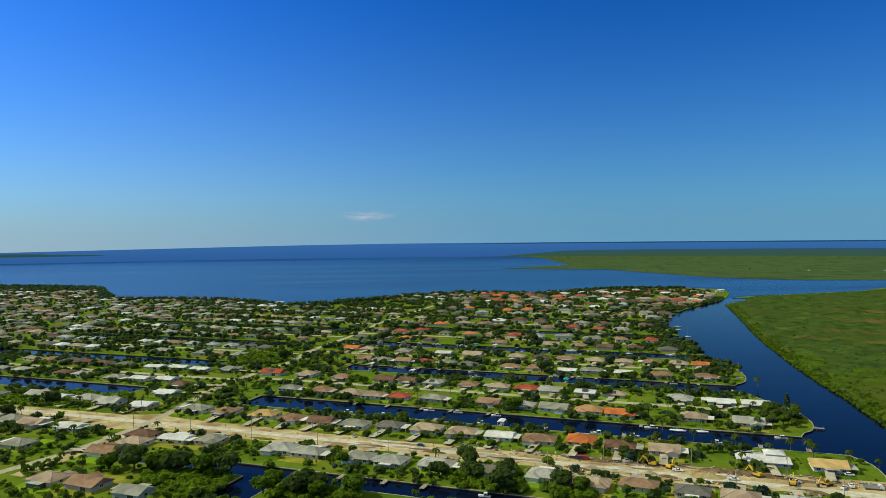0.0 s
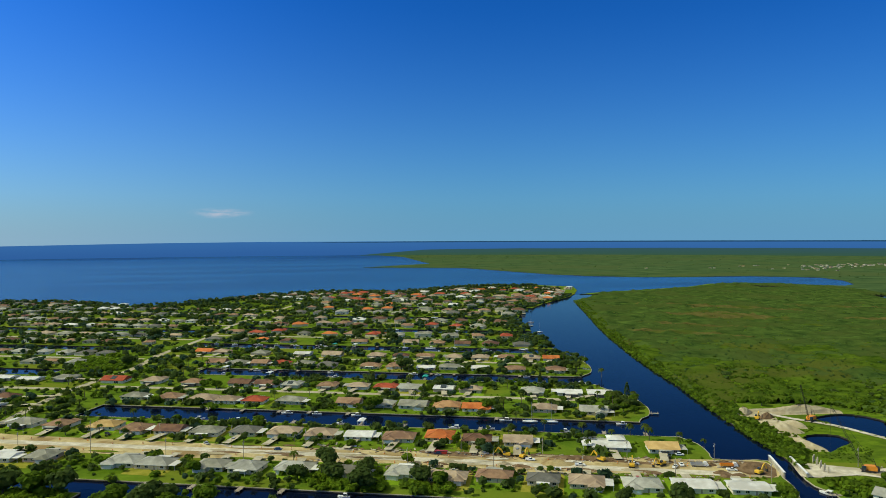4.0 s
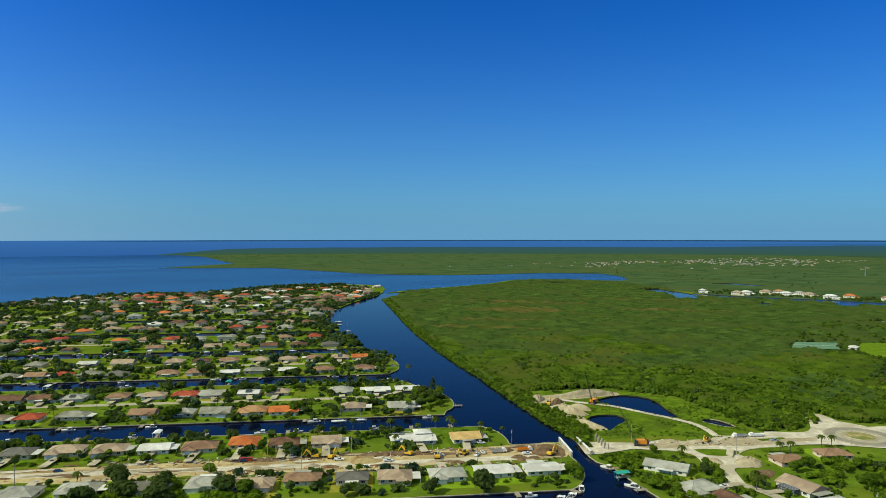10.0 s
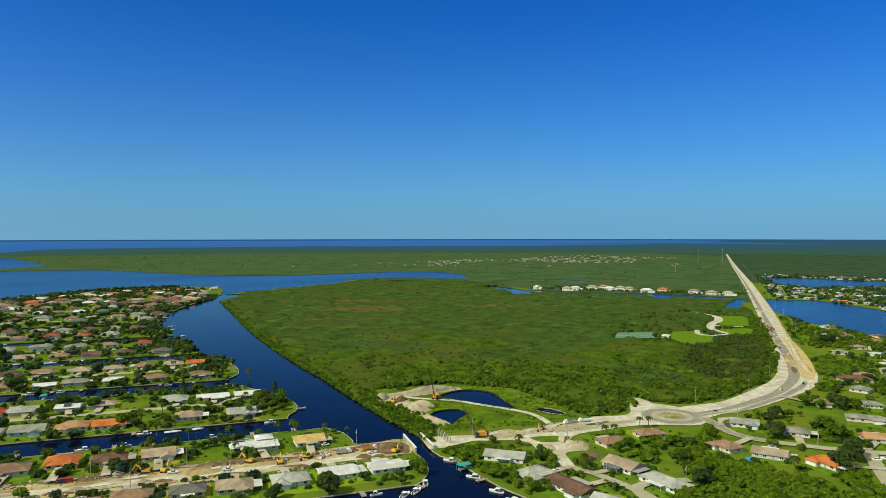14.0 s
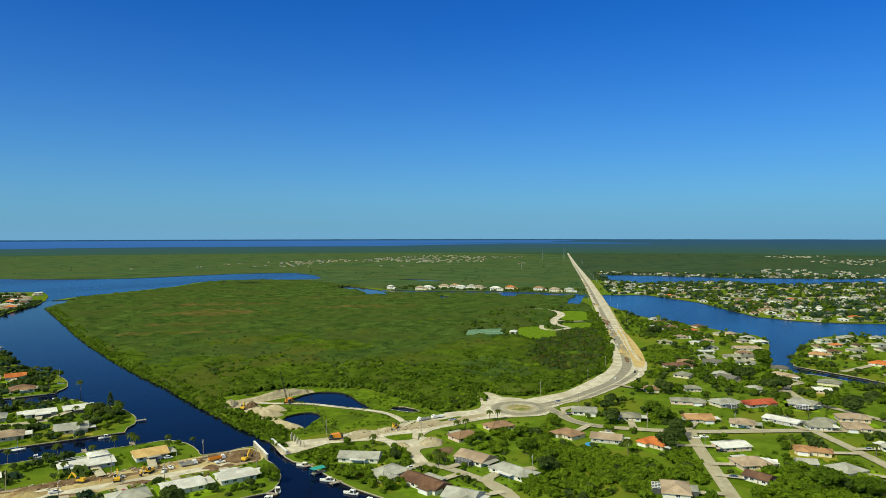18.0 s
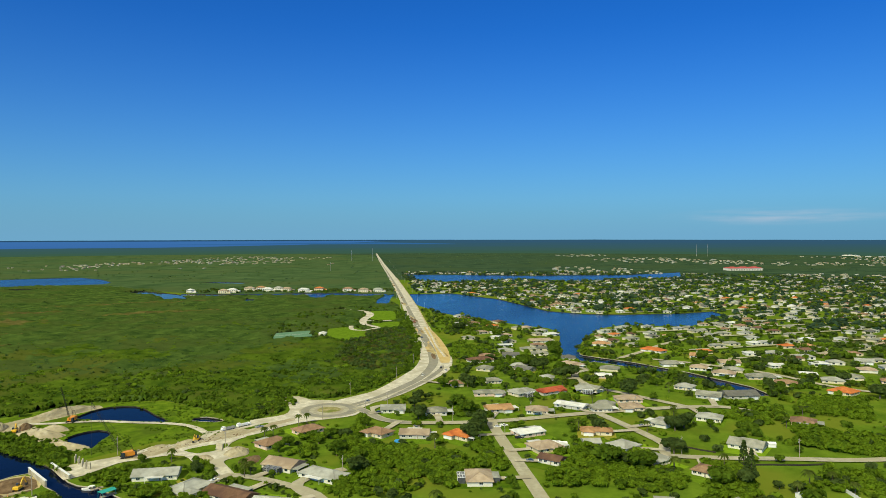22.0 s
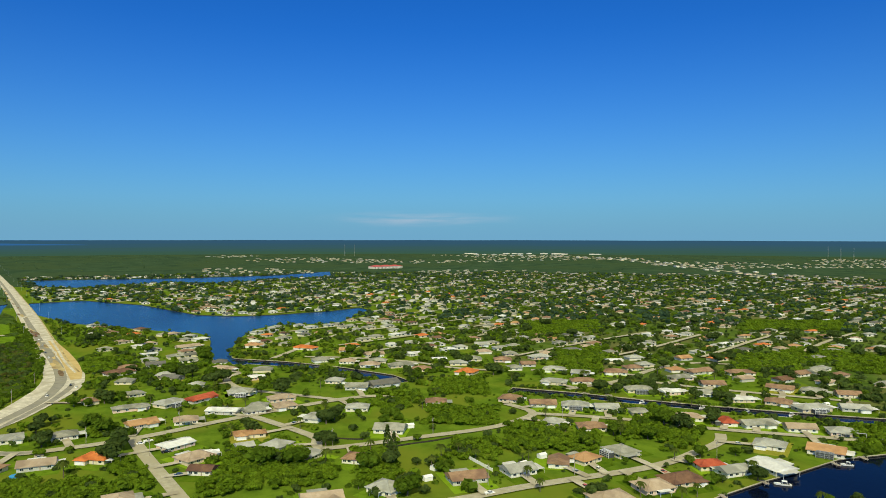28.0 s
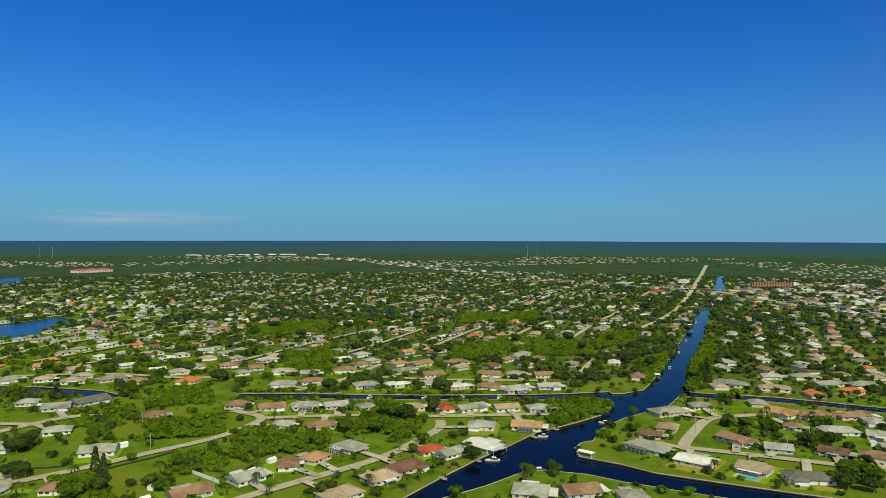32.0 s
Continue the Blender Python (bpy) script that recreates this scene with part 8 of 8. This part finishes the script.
def crane(x, y, ang, boom=34.0, lift=64):
    root = thing("crawler_crane", x, y, ang, "orange crawler crane with a long dark lattice boom", "crane", z=0.05)
    tracks(root, 6.5, 2.0, 1.2)
    part("body", Shape().loft([[(-4.0, v, 1.25), (2.2, v, 1.25), (2.4, v, 2.4), (1.2, v, 3.4), (-3.2, v, 3.6), (-4.2, v, 2.8)] for v in (-1.7, 1.7)]).mesh("body", M_ORANGE), root)
    part("cab", Shape().box(1.0, 2.9, 1.2, 2.3, 1.4, 3.3).mesh("cab", M_GLASS), root)
    part("counterweight", Shape().box(-5.0, -4.0, -1.8, 1.8, 1.3, 3.0).mesh("counterweight", M_DARK), root)
    a = radians(lift)
    d, n = Vector((math.cos(a), 0, math.sin(a))), Vector((-math.sin(a), 0, math.cos(a)))
    o = Vector((1.8, 0, 1.6))
    sh = Shape()
    for v in (-0.6, 0.6):
        for w in (-0.6, 0.6):
            sh.tube(o + n * w * 0.5 + Vector((0, v * 0.5, 0)), o + d * boom + n * w * 0.4 + Vector((0, v * 0.4, 0)), 0.09, 0.07, 5)
    for k in range(int(boom / 1.6)):
        p, q = o + d * (k * 1.6), o + d * (k * 1.6 + 1.6)
        s = 1 if k % 2 else -1
        for w in (-0.5, 0.5):
            sh.tube(p + n * w + Vector((0, -0.5 * s, 0)), q + n * w + Vector((0, 0.5 * s, 0)), 0.05, 0.05, 4)
    part("boom", sh.mesh("boom", M_DARK), root, "dark lattice boom")
    tip = o + d * boom
    part("hoist_rope", Shape().tube(tip, (tip.x + 0.3, 0, 4.0), 0.05, 0.05, 4).tube((-3.4, 0, 3.5), tip, 0.05, 0.05, 4).mesh("hoist_rope", M_DARK), root)
    part("gantry", Shape().tube((-3.6, -1.0, 3.4), (-2.2, -0.8, 7.0), 0.12, 0.1, 6).tube((-3.6, 1.0, 3.4), (-2.2, 0.8, 7.0), 0.12, 0.1, 6).tube((-2.2, -0.9, 7.0), (-2.2, 0.9, 7.0), 0.1, 0.1, 6).mesh("gantry", M_DARK), root)


def heap(name, x, y, ang, a, b, h, m, label):
    """A loose heap with an uneven outline."""
    V, F = [], []
    n, rings = 26, 7
    for j in range(rings + 1):
        q = 1 - j / rings
        for k in range(n):
            t = 6.28318 * k / n
            e = 1 + 0.22 * noise.noise((math.cos(t) * 1.7 + x, math.sin(t) * 1.7 + y, j * 0.35))
            V.append((a * q * e * math.cos(t), b * q * e * math.sin(t), -0.05 + h * (1 - q ** 1.6) * (1 + 0.25 * noise.noise((t * 2, j * 0.7, x)))))
    for j in range(rings):
        F += [(j * n + k, j * n + (k + 1) % n, (j + 1) * n + (k + 1) % n, (j + 1) * n + k) for k in range(n)]
    ob = new(name, mesh(name, V, F, m))
    ob.location, ob.rotation_euler = (x, y, 0), (0, 0, radians(ang))
    tagged(ob, label, "heap", "heaps")


# docks and boats along the estate's canals
k = 0
for r, side, s0, s1 in ((430, 1, -240, 80), (461, -1, -240, 55), (575, 1, -320, 30), (604, -1, -320, 30), (316, -1, -280, 90), (720, 1, -380, 10), (748, -1, -380, 10)):
    s = s0 + 8
    while s < s1:
        rr = random.Random(int(s * 3 + r))
        u = rr.random()
        if u < 0.5:
            dock(*W(s, r), -23 + (0 if side > 0 else 180), 6.0 if u < 0.4 else 8.0, "white" if u > 0.44 else ("teal" if u > 0.41 else None))
        if u < 0.22 or u > 0.8:
            boat(*W(s + 6, r + side * 4.5), -23 + rr.choice((0, 180)), rr.choice((6.0, 7.0, 8.5)))
        s += rr.uniform(20, 30)
for s, r in ((-8, 455), (5, 456), (-95, 745), (-120, 741), (-20, 744), (-5, 885), (-17, 985), (37, 640), (-150, 744), (-62, 742), (-190, 885), (-110, 884), (-240, 741), (-60, 1028), (-160, 1027)):
    boat(*W(s, r), -23, 10.0, "sail")
dock(*W(72, 485), -23 - 90, 6.0)
# the eastern channel
for x, y, a in ((311, -208, -60), (330, -262, -60), (337, -284, -60), (297, -178, -62)):
    dock(x, y, a + 180 - 30, 5.0)
boat(306, -216, 62, 8.0)
boat(327, -268, 62, 6.0)
boat(280, -226, 70, 9.0)
dock(289, -262, 110, 9.0, "white")
boat(331, -322, 40, 7.0)
for x, y in ((473, -221), (452, -256), (438, -281), (424, -305)):
    boat(x, y, 122, 6.5)
for x, y, a in ((472, -244, 35), (450, -275, 35), (425, -305, 35), (500, -205, 35), (508, -190, 35)):
    dock(x, y, a + 90, 5.0)
for t in range(12):
    x, y = 410 + 27 * t, -478 - 38 * t
    if t % 2:
        boat(x + 3, y + 6, -54, 7.0)
    dock(x + 9 - 2, y - 7 + 22, 150, 5.0, "white" if t % 4 == 0 else None)
# boats by the road works
for x, y, a in ((256, 266, 110), (247, 240, 112), (241, 219, 105), (238, 206, 100), (214, 245, 20), (224, 250, 50), (207, 245, 20)):
    boat(x, y, a, 8.0)
dock(255, 250, 75, 7.0, "teal")
dock(249, 233, 75, 6.0)
dock(259, 262, 75, 5.0)
dock(218, 250, 200, 5.0)

# bridge works: two concrete abutment walls, piles, machines
def panel_wall(x0, y0, x1, y1, h):
    d = math.hypot(x1 - x0, y1 - y0)
    root = thing("abutment_wall", x0, y0, math.degrees(math.atan2(y1 - y0, x1 - x0)), "row of tall white concrete panels over the channel", "wall", "bridge abutments")
    n = 6
    for k in range(n):
        o = part("panel", cached(("panel", round(d)), lambda: Shape().box(0.06, d / n - 0.06, -0.35, 0.35, -1.6, h).box(0.3, d / n - 0.3, -0.5, -0.34, 0.2, h - 0.3).mesh("panel", M_CONC)), root)
        o.location = (k * d / n, 0, 0)
    part("capping", Shape().box(-0.1, d + 0.1, -0.5, 0.5, h, h + 0.35).mesh("capping", M_WHITE), root)


panel_wall(264, 314, 252, 289, 2.2)
panel_wall(273, 309, 262, 285, 2.2)
for k in range(9):
    x, y = 285.5 - 1.8 * (k % 2) - k * 1.05, 306 - k * 2.3
    ob = new("concrete_pile", cached("pile", lambda: Shape().box(-0.28, 0.28, -0.28, 0.28, -0.5, 3.4).add([(-0.28, -0.28, 3.4), (0.28, -0.28, 3.4), (0.28, 0.28, 3.4), (-0.28, 0.28, 3.4), (0, 0, 3.7)], [(0, 1, 4), (1, 2, 4), (2, 3, 4), (3, 0, 4)]).mesh("concrete_pile", M_CONC)))
    ob.location = (x, y, 0)
    tagged(ob, "square pale concrete pile driven into the ground", "pile", "bridge piles")
crane(298, 284, 140)
crane(344, 372, 200, 26, 66)
digger(243, 296, 20)
digger(130, 357, 150)
digger(187, 323, 60)
digger(203, 321, 200)
digger(138, 352, 40)
digger(314, 385, 40)
digger(337, 269, 200)
digger(176, 336, 120)
truck(361, 265, 155)
truck(371, 261, 155, M_WHITE)
truck(221, 314, -20)
truck(235, 309, -20, M_ORANGE, "orange tipper lorry on the road works")
heap("spoil_mound", 357, 395, -12, 29, 6, 4.6, M_SPOIL, "long grey heap of shell spoil")
heap("spoil_mound", 313, 364, 110, 16, 6, 4.6, M_SPOIL, "pale heap of shell spoil by the channel")
heap("spoil_mound", 303, 333, 98, 17, 3.5, 2.6, M_SPOIL, "pale bank of shell spoil beside the pond")
heap("spoil_mound", 325, 233, 20, 9, 7, 3.2, M_SPOIL, "pale conical heap of crushed rock")
heap("spoil_mound", 311, 243, 60, 7, 4, 1.6, M_SPOIL, "low pale heap of crushed rock")
heap("rubble_mound", 331, 271, -30, 8, 3.5, 2.0, M_SPOIL, "grey heap of broken concrete and rock")
heap("rubble_mound", 318, 281, -20, 7, 3, 1.6, M_SPOIL, "grey heap of broken concrete and rock")
heap("spoil_mound", 327, 367, 100, 10, 5, 3.2, M_SPOIL, "pale heap of shell spoil by the pond")
rh = random.Random(5)
for k in range(22):
    s_, r_ = rh.uniform(-60, 108), rh.choice((383, 380, 365, 363)) + rh.uniform(-1.5, 1.5)
    heap("earth_mound" if k % 3 else "spoil_mound", *W(s_, r_), -23 + rh.uniform(-15, 15), rh.uniform(2.5, 6), rh.uniform(1.5, 2.6), rh.uniform(0.8, 1.8), M_EARTH if k % 3 else M_SPOIL, "low heap of dark earth on the road works" if k % 3 else "low heap of pale spoil on the road works")
heap("spoil_mound", 151, 338, -23, 9, 4, 2.2, M_SAND, "sandy heap beside the road bed")
heap("earth_mound", 172, 341, -26, 24, 4, 1.5, M_EARTH, "long dark bank of excavated earth")
heap("earth_mound", 246, 305, -23, 10, 6, 2.6, M_EARTH, "dark heap of excavated earth")
heap("spoil_mound", 317, 402, 40, 9, 5, 4.0, M_SPOIL, "pale mound of shell spoil by the channel")
heap("earth_mound", 324, 388, 20, 7, 4, 3.2, M_EARTH, "dark brown heap of brush and earth")
heap("earth_mound", 316, 218, 10, 9, 5, 1.6, M_EARTH, "rust brown heap of soil")
for k in range(7):
    ob = new("drain_pipe", cached("pipe", lambda: Shape().tube((-2.4, 0, 0.6), (2.4, 0, 0.6), 0.6, 0.6, 14).mesh("drain_pipe", M_CONC)))
    ob.location, ob.rotation_euler = (333 - 1.3 * k, 250 - 0.9 * k, 0.05), (0, 0, radians(80))
    tagged(ob, "pale concrete drain pipe laid on the ground", "pipe", "drain pipes")
V = []
rub = Shape()
for k in range(300):
    g = random.gauss(0, 11)
    x, y = 331 + g, 268 - g * 0.7 + random.gauss(0, 3)
    e = random.uniform(0.2, 0.7)
    rub.box(-e, e, -e * 0.7, e * 0.7, -0.1, e * 0.8, 0 if k % 5 else 1, pose(x, y, 0, random.uniform(-20, 20), random.uniform(-20, 20), random.uniform(0, 180)))
for k in range(620):
    s = random.uniform(-130, 112)
    x, y = W(s, random.choice((384, 379, 358, 352)) + random.gauss(0, 2))
    e = random.uniform(0.2, 1.0)
    rub.box(-e * 1.5, e * 1.5, -e * 0.5, e * 0.5, -0.1, e * 0.6, k % 3, pose(x, y, 0, random.uniform(-20, 20), random.uniform(-20, 20), random.uniform(0, 180)))
tagged(new("rubble", rub.mesh("rubble", M_CONC, M_EARTH, M_WOOD)), "broken concrete, timber and rubble on the road works", "rubble", kind="stuff")
# traffic drums along the works
for k in range(60):
    s = -420 + k * 9.0
    for r in (375 if k % 2 else 361,):
        x, y = W(s, r + random.uniform(-2, 2))
        ob = new("traffic_drum", cached("drum", lambda: Shape().tube((0, 0, 0), (0, 0, 0.45), 0.34, 0.3, 9, 0).tube((0, 0, 0.45), (0, 0, 0.7), 0.3, 0.28, 9, 1).tube((0, 0, 0.7), (0, 0, 1.05), 0.28, 0.26, 9, 0).mesh("traffic_drum", M_ORANGE, M_WHITE)))
        ob.location = (x, y, 0.05)
        tagged(ob, "orange and white traffic drum on the sandy road", "traffic drum", "traffic drums")
for x, y, a, p, pk in ((162, 332, -20, "white", True), (120, 364, -25, "silver", False), (190, 326, -25, "white", True), (214, 331, 60, "black", True), (222, 333, -20, "white", False), (95, 371, 160, "dark blue", False), (10, 402, -20, "dark blue", False),
                      (-30, 425, -60, "silver", False)):
    car(x, y, a, p, pk)
for x, y, a, p, pk in ((52, 397, -60, "white", False), (-90, 462, -60, "black", True), (456, 215, -16, "silver", False), (556, 210, 8, "white", False), (592, 206, 12, "black", False), (584, 199, 10, "white", False), (372, 250, -22, "silver", True),
                      (425, 106, -60, "white", True), (420, 109, -60, "white", False), (402, 91, -60, "black", True), (449, 121, 30, "dark blue", False), (352, -129, 60, "dark blue", False), (314, -72, -70, "white", True), (358, -126, 60, "black", True), (247, -352, 40, "white", False), (221, -377, 40, "white", False), (276, -434, 40, "black", True),
                      (730, 274, 25, "white", False), (812, 311, 25, "silver", False), (900, 352, 25, "red", False), (762, 289, 205, "dark blue", False), (860, 333, 205, "white", True)):
    car(x, y, a, p, pk)


def pole(x, y, h=10.5, ang=0):
    root = thing("utility_pole", x, y, ang, "tall grey timber utility pole with a cross-arm", "pole", "utility poles")
    part("post", cached("upole", lambda: Shape().tube((0, 0, -0.1), (0, 0, 10.5), 0.17, 0.11, 8).mesh("post", M_WOOD)), root)
    part("cross_arm", cached("uarm", lambda: Shape().box(-1.2, 1.2, -0.07, 0.07, 9.6, 9.75).mesh("cross_arm", M_WOOD)), root)
    part("transformer", cached("utran", lambda: Shape().tube((0.3, 0.25, 8.2), (0.3, 0.25, 9.1), 0.25, 0.25, 9).mesh("transformer", M_STEEL)), root)


for s in range(-540, 110, 45):
    pole(*W(s, 383.5), ang=67)
    pole(*W(s + 20, 355), ang=67)
for x, y in ((421, 200), (448, 196), (402, 222), (470, 236), (536, 226), (600, 236), (300, 292), (330, 244), (310, 160), (326, -74), (333, -120), (346, -205), (425, 140), (455, 95), (492, 30), (395, 98), (400, 0), (415, -60), (440, -150), (282, -350), (230, -362), (300, -400), (258, -470)):
    pole(x, y, ang=30)
# street lights and pylons by the long road, far off
for k in range(14):
    x = 900 + 150 * k
    y = 250 + (x - 700) * 0.467
    for e in (-20, 22):
        root = thing("street_lamp", x, y + e, 25, "tall grey street lamp beside the main road", "street lamp", "street lamps")
        part("post", cached("lpost", lambda: Shape().tube((0, 0, 0), (0, 0, 11), 0.16, 0.09, 8).mesh("post", M_STEEL)), root)
        part("lamp_arm", cached("larm", lambda: Shape().tube((0, 0, 10.9), (2.4, 0, 11.5), 0.07, 0.06, 6).box(2.2, 3.2, -0.18, 0.18, 11.42, 11.6).mesh("lamp_arm", M_STEEL)), root)


def tower(x, y, h, name="radio_mast", label="slender grey lattice radio mast far off"):
    sh = Shape()
    for k in range(3):
        a = 2.094 * k
        sh.tube((1.4 * math.cos(a), 1.4 * math.sin(a), 0), (0.5 * math.cos(a), 0.5 * math.sin(a), h), 0.22, 0.18, 5)
    for j in range(int(h / 4)):
        q = 1.4 - 0.9 * j * 4 / h
        for k in range(3):
            a, b = 2.094 * k, 2.094 * (k + 1)
            sh.tube((q * math.cos(a), q * math.sin(a), j * 4), (q * 0.95 * math.cos(b), q * 0.95 * math.sin(b), j * 4 + 4), 0.12, 0.12, 4)
    ob = new(name, sh.mesh(name, M_STEEL))
    ob.location = (x, y, 0)
    tagged(ob, label, "mast", "radio masts")


for a, q, h in ((65.2, 3300, 62), (63.5, 3400, 50), (91.0, 4300, 70), (91.8, 4300, 66), (128.8, 4200, 72), (128.0, 4200, 66), (129.6, 4200, 62), (61.8, 2400, 30)):
    tower(q * math.sin(radians(a)), q * math.cos(radians(a)), h)


# ---- larger buildings far off ----
def block(x, y, ang, w, d, h, roofm, wallm, label, storeys=1, name="building", pitched=False):
    root = thing(name, x, y, ang, label, "building", "")
    part("wall", Shape().box(-w / 2, w / 2, -d / 2, d / 2, -0.1, h).mesh("wall", wallm), root)
    sh = Shape()
    if pitched:
        for k in range(3):
            a, b = -w / 2 + w * k / 3 - 0.8, -w / 2 + w * (k + 1) / 3 + 0.8
            sh.add([(a, -d / 2 - 1, h), (b, -d / 2 - 1, h), (b, d / 2 + 1, h), (a, d / 2 + 1, h), ((a * 2 + b) / 3, 0, h + 5), ((a + 2 * b) / 3, 0, h + 5)], [(0, 1, 5, 4), (2, 3, 4, 5), (1, 2, 5), (3, 0, 4), (3, 2, 1, 0)])
    else:
        sh.box(-w / 2 - 0.4, w / 2 + 0.4, -d / 2 - 0.4, d / 2 + 0.4, h, h + 0.8)
        sh.box(-w * 0.2, w * 0.1, -d * 0.2, d * 0.2, h + 0.8, h + 2.4)
    part("roof", sh.mesh("roof", roofm), root)
    n = max(3, int(w / 6))
    for j in range(storeys):
        for k in range(n):
            o = part("window", cached("bigwin", lambda: Shape().box(-1.4, 1.4, -0.12, 0.1, 0, 1.8).box(-1.5, 1.5, -0.2, 0.0, -0.15, 0).mesh("window", M_GLASS)), root)
            o.location = (-w / 2 + (k + 0.5) * w / n, -d / 2 - 0.01, 0.9 + j * 3.1)


RED = mat("bright_red_roof", (0.40, 0.06, 0.055), (0.48, 0.09, 0.08), 0.05, 0.7)
block(2588, -195, 298, 120, 46, 8, RED, WALLS[1], "large pale school with bright red roofs far off", 2, "school", True)
block(1016, -1530, 228, 92, 20, 13, ROOFS["b"], mat("red_brown_stucco", (0.34, 0.15, 0.09), (0.42, 0.20, 0.12), 0.5, 0.9), "long red-brown apartment block far off", 5, "apartment_block")
block(1225, -1470, 120, 40, 22, 9, ROOFS["w"], WALLS[1], "white commercial building far off", 3, "office_building")
for k, (x, y, a) in enumerate(SHOPS):
    far_ = math.hypot(x, y) > 2200
    block(x, y, a, rs.uniform(14, 34) if far_ else rs.uniform(16, 40), rs.uniform(10, 18), rs.uniform(2.8, 4.4), ROOFS[rs.choice("wllwlgg" if far_ else "wlgtgbwdtgk")], WALLS[rs.choice((0, 1, 2, 3, 4))],
          "long white commercial building far off" if far_ else "low commercial building beside the shopping street", 0, "warehouse" if far_ else "shop_building")
for k in range(24):
    a, q = radians(rs.uniform(101, 114)), rs.uniform(4600, 4780)
    block(q * math.sin(a), q * math.cos(a), math.degrees(-a) + rs.uniform(-20, 20), rs.uniform(20, 55), rs.uniform(15, 25), rs.uniform(4, 7), ROOFS[rs.choice("wll")], WALLS[1], "long white commercial building far off", 0, "warehouse")
lot = Shape()
for k, (x, y, a) in enumerate(PARKED):
    m, c = pose(x, y, 0.35, 0, 0, a), k * 7 % 5
    lot.box(-2.2, 2.2, -0.9, 0.9, 0, 0.75, c, m)
    lot.box(-1.3, 1.0, -0.8, 0.8, 0.75, 1.25, 3 if c != 3 else 4, m)
tagged(new("parked_cars", lot.mesh("parked_cars", M_WHITE, M_STEEL, RED, M_DARK, M_BLUE)), "rows of small parked cars outside the shops", "cars", kind="stuff")
block(1035, -1160, 20, 26, 16, 5, ROOFS["r"], WALLS[0], "red-roofed restaurant on the shopping street", 1, "restaurant", True)
# garden sheds and pools that show between the houses
def shed(x, y, ang, m=None):
    root = thing("garden_shed", x, y, ang, "small white garden shed on the lawn", "shed", "sheds")
    part("wall", cached("shedw", lambda: Shape().loft([[(-1.7, v, -0.05), (1.7, v, -0.05), (1.7, v, 2.1), (0, v, 2.75), (-1.7, v, 2.1)] for v in (-2.2, 2.2)]).mesh("wall", M_WHITE)), root)
    part("roof", cached("shedr", lambda: Shape().add([(-1.95, -2.4, 2.05), (0, -2.4, 2.86), (0, 2.4, 2.86), (-1.95, 2.4, 2.05), (1.95, -2.4, 2.05), (1.95, 2.4, 2.05), (0, -2.4, 2.78), (0, 2.4, 2.78)], [(0, 1, 2, 3), (1, 4, 5, 2), (0, 3, 7, 6), (6, 7, 5, 4)]).mesh("roof", M_WHITE)), root)
    part("door", cached("shedd", lambda: Shape().box(-0.45, 0.45, -2.26, -2.18, 0.02, 1.9).mesh("door", M_WOOD)), root)


for x, y, a in ((432, -48, 10), (352, -52, 40), (337, -46, 20), (395, 64, 20), (350, -98, 30), (362, -112, 20), (356, -316, 20), (442, -345, 20), (214, -420, 40), (395, 70, 0)):
    shed(x, y, a)
ob = new("paddling_pool", Shape().tube((0, 0, 0), (0, 0, 0.7), 2.6, 2.7, 20).mesh("paddling_pool", M_BLUE))
ob.location = (373, 156, 0)
tagged(ob, "round bright blue paddling pool on the grass", "pool")
for x, y, a, n in ((345, -80, 20, 14), (560, -22, 60, 12)):
    root = thing("white_fence", x, y, a, "long white panel fence across the lawn", "fence", "fences")
    for k in range(n):
        part("panel", cached("fpanel", lambda: Shape().box(-1.15, 1.15, -0.05, 0.05, 0.05, 1.8).box(-1.25, -1.1, -0.09, 0.09, -0.1, 1.95).mesh("panel", M_WHITE)), root).location = (k * 2.4, 0, 0)


# a skip, and cars on the drives
root = thing("waste_skip", 97, 371, -23, "red steel waste skip on the sandy road bed", "skip")
part("body", Shape().loft([[(-3.4, v, 0.25), (3.0, v, 0.25), (3.6, v, 1.8), (-3.6, v, 1.8)] for v in (-1.2, 1.2)]).mesh("body", CAR_PAINT["red"]), root)
part("rim", Shape().box(-3.7, 3.7, -1.3, -1.16, 1.7, 1.9).box(-3.7, 3.7, 1.16, 1.3, 1.7, 1.9).box(-3.7, -3.55, -1.16, 1.16, 1.7, 1.9).box(3.55, 3.7, -1.16, 1.16, 1.7, 1.9).mesh("rim", M_DARK), root)
part("skid", Shape().box(-3.2, 2.9, -0.9, -0.7, 0, 0.26).box(-3.2, 2.9, 0.7, 0.9, 0, 0.26).mesh("skid", M_DARK), root)
for k, (x, y, a) in enumerate(DRIVES):
    if k * 7 % 10 < 4 and math.hypot(x, y) < 520 and not cell(wet, x, y):
        car(x, y, a + (180 if k % 2 else 0), ("white", "silver", "dark blue", "white", "red", "black", "silver")[k % 7], k % 5 == 0)
for x, y, a in ((140, 347, -25), (147, 329, 160), (233, 304, -20), (208, 316, 40), (213, 318, 70)):
    car(x, y, a, "white", True)
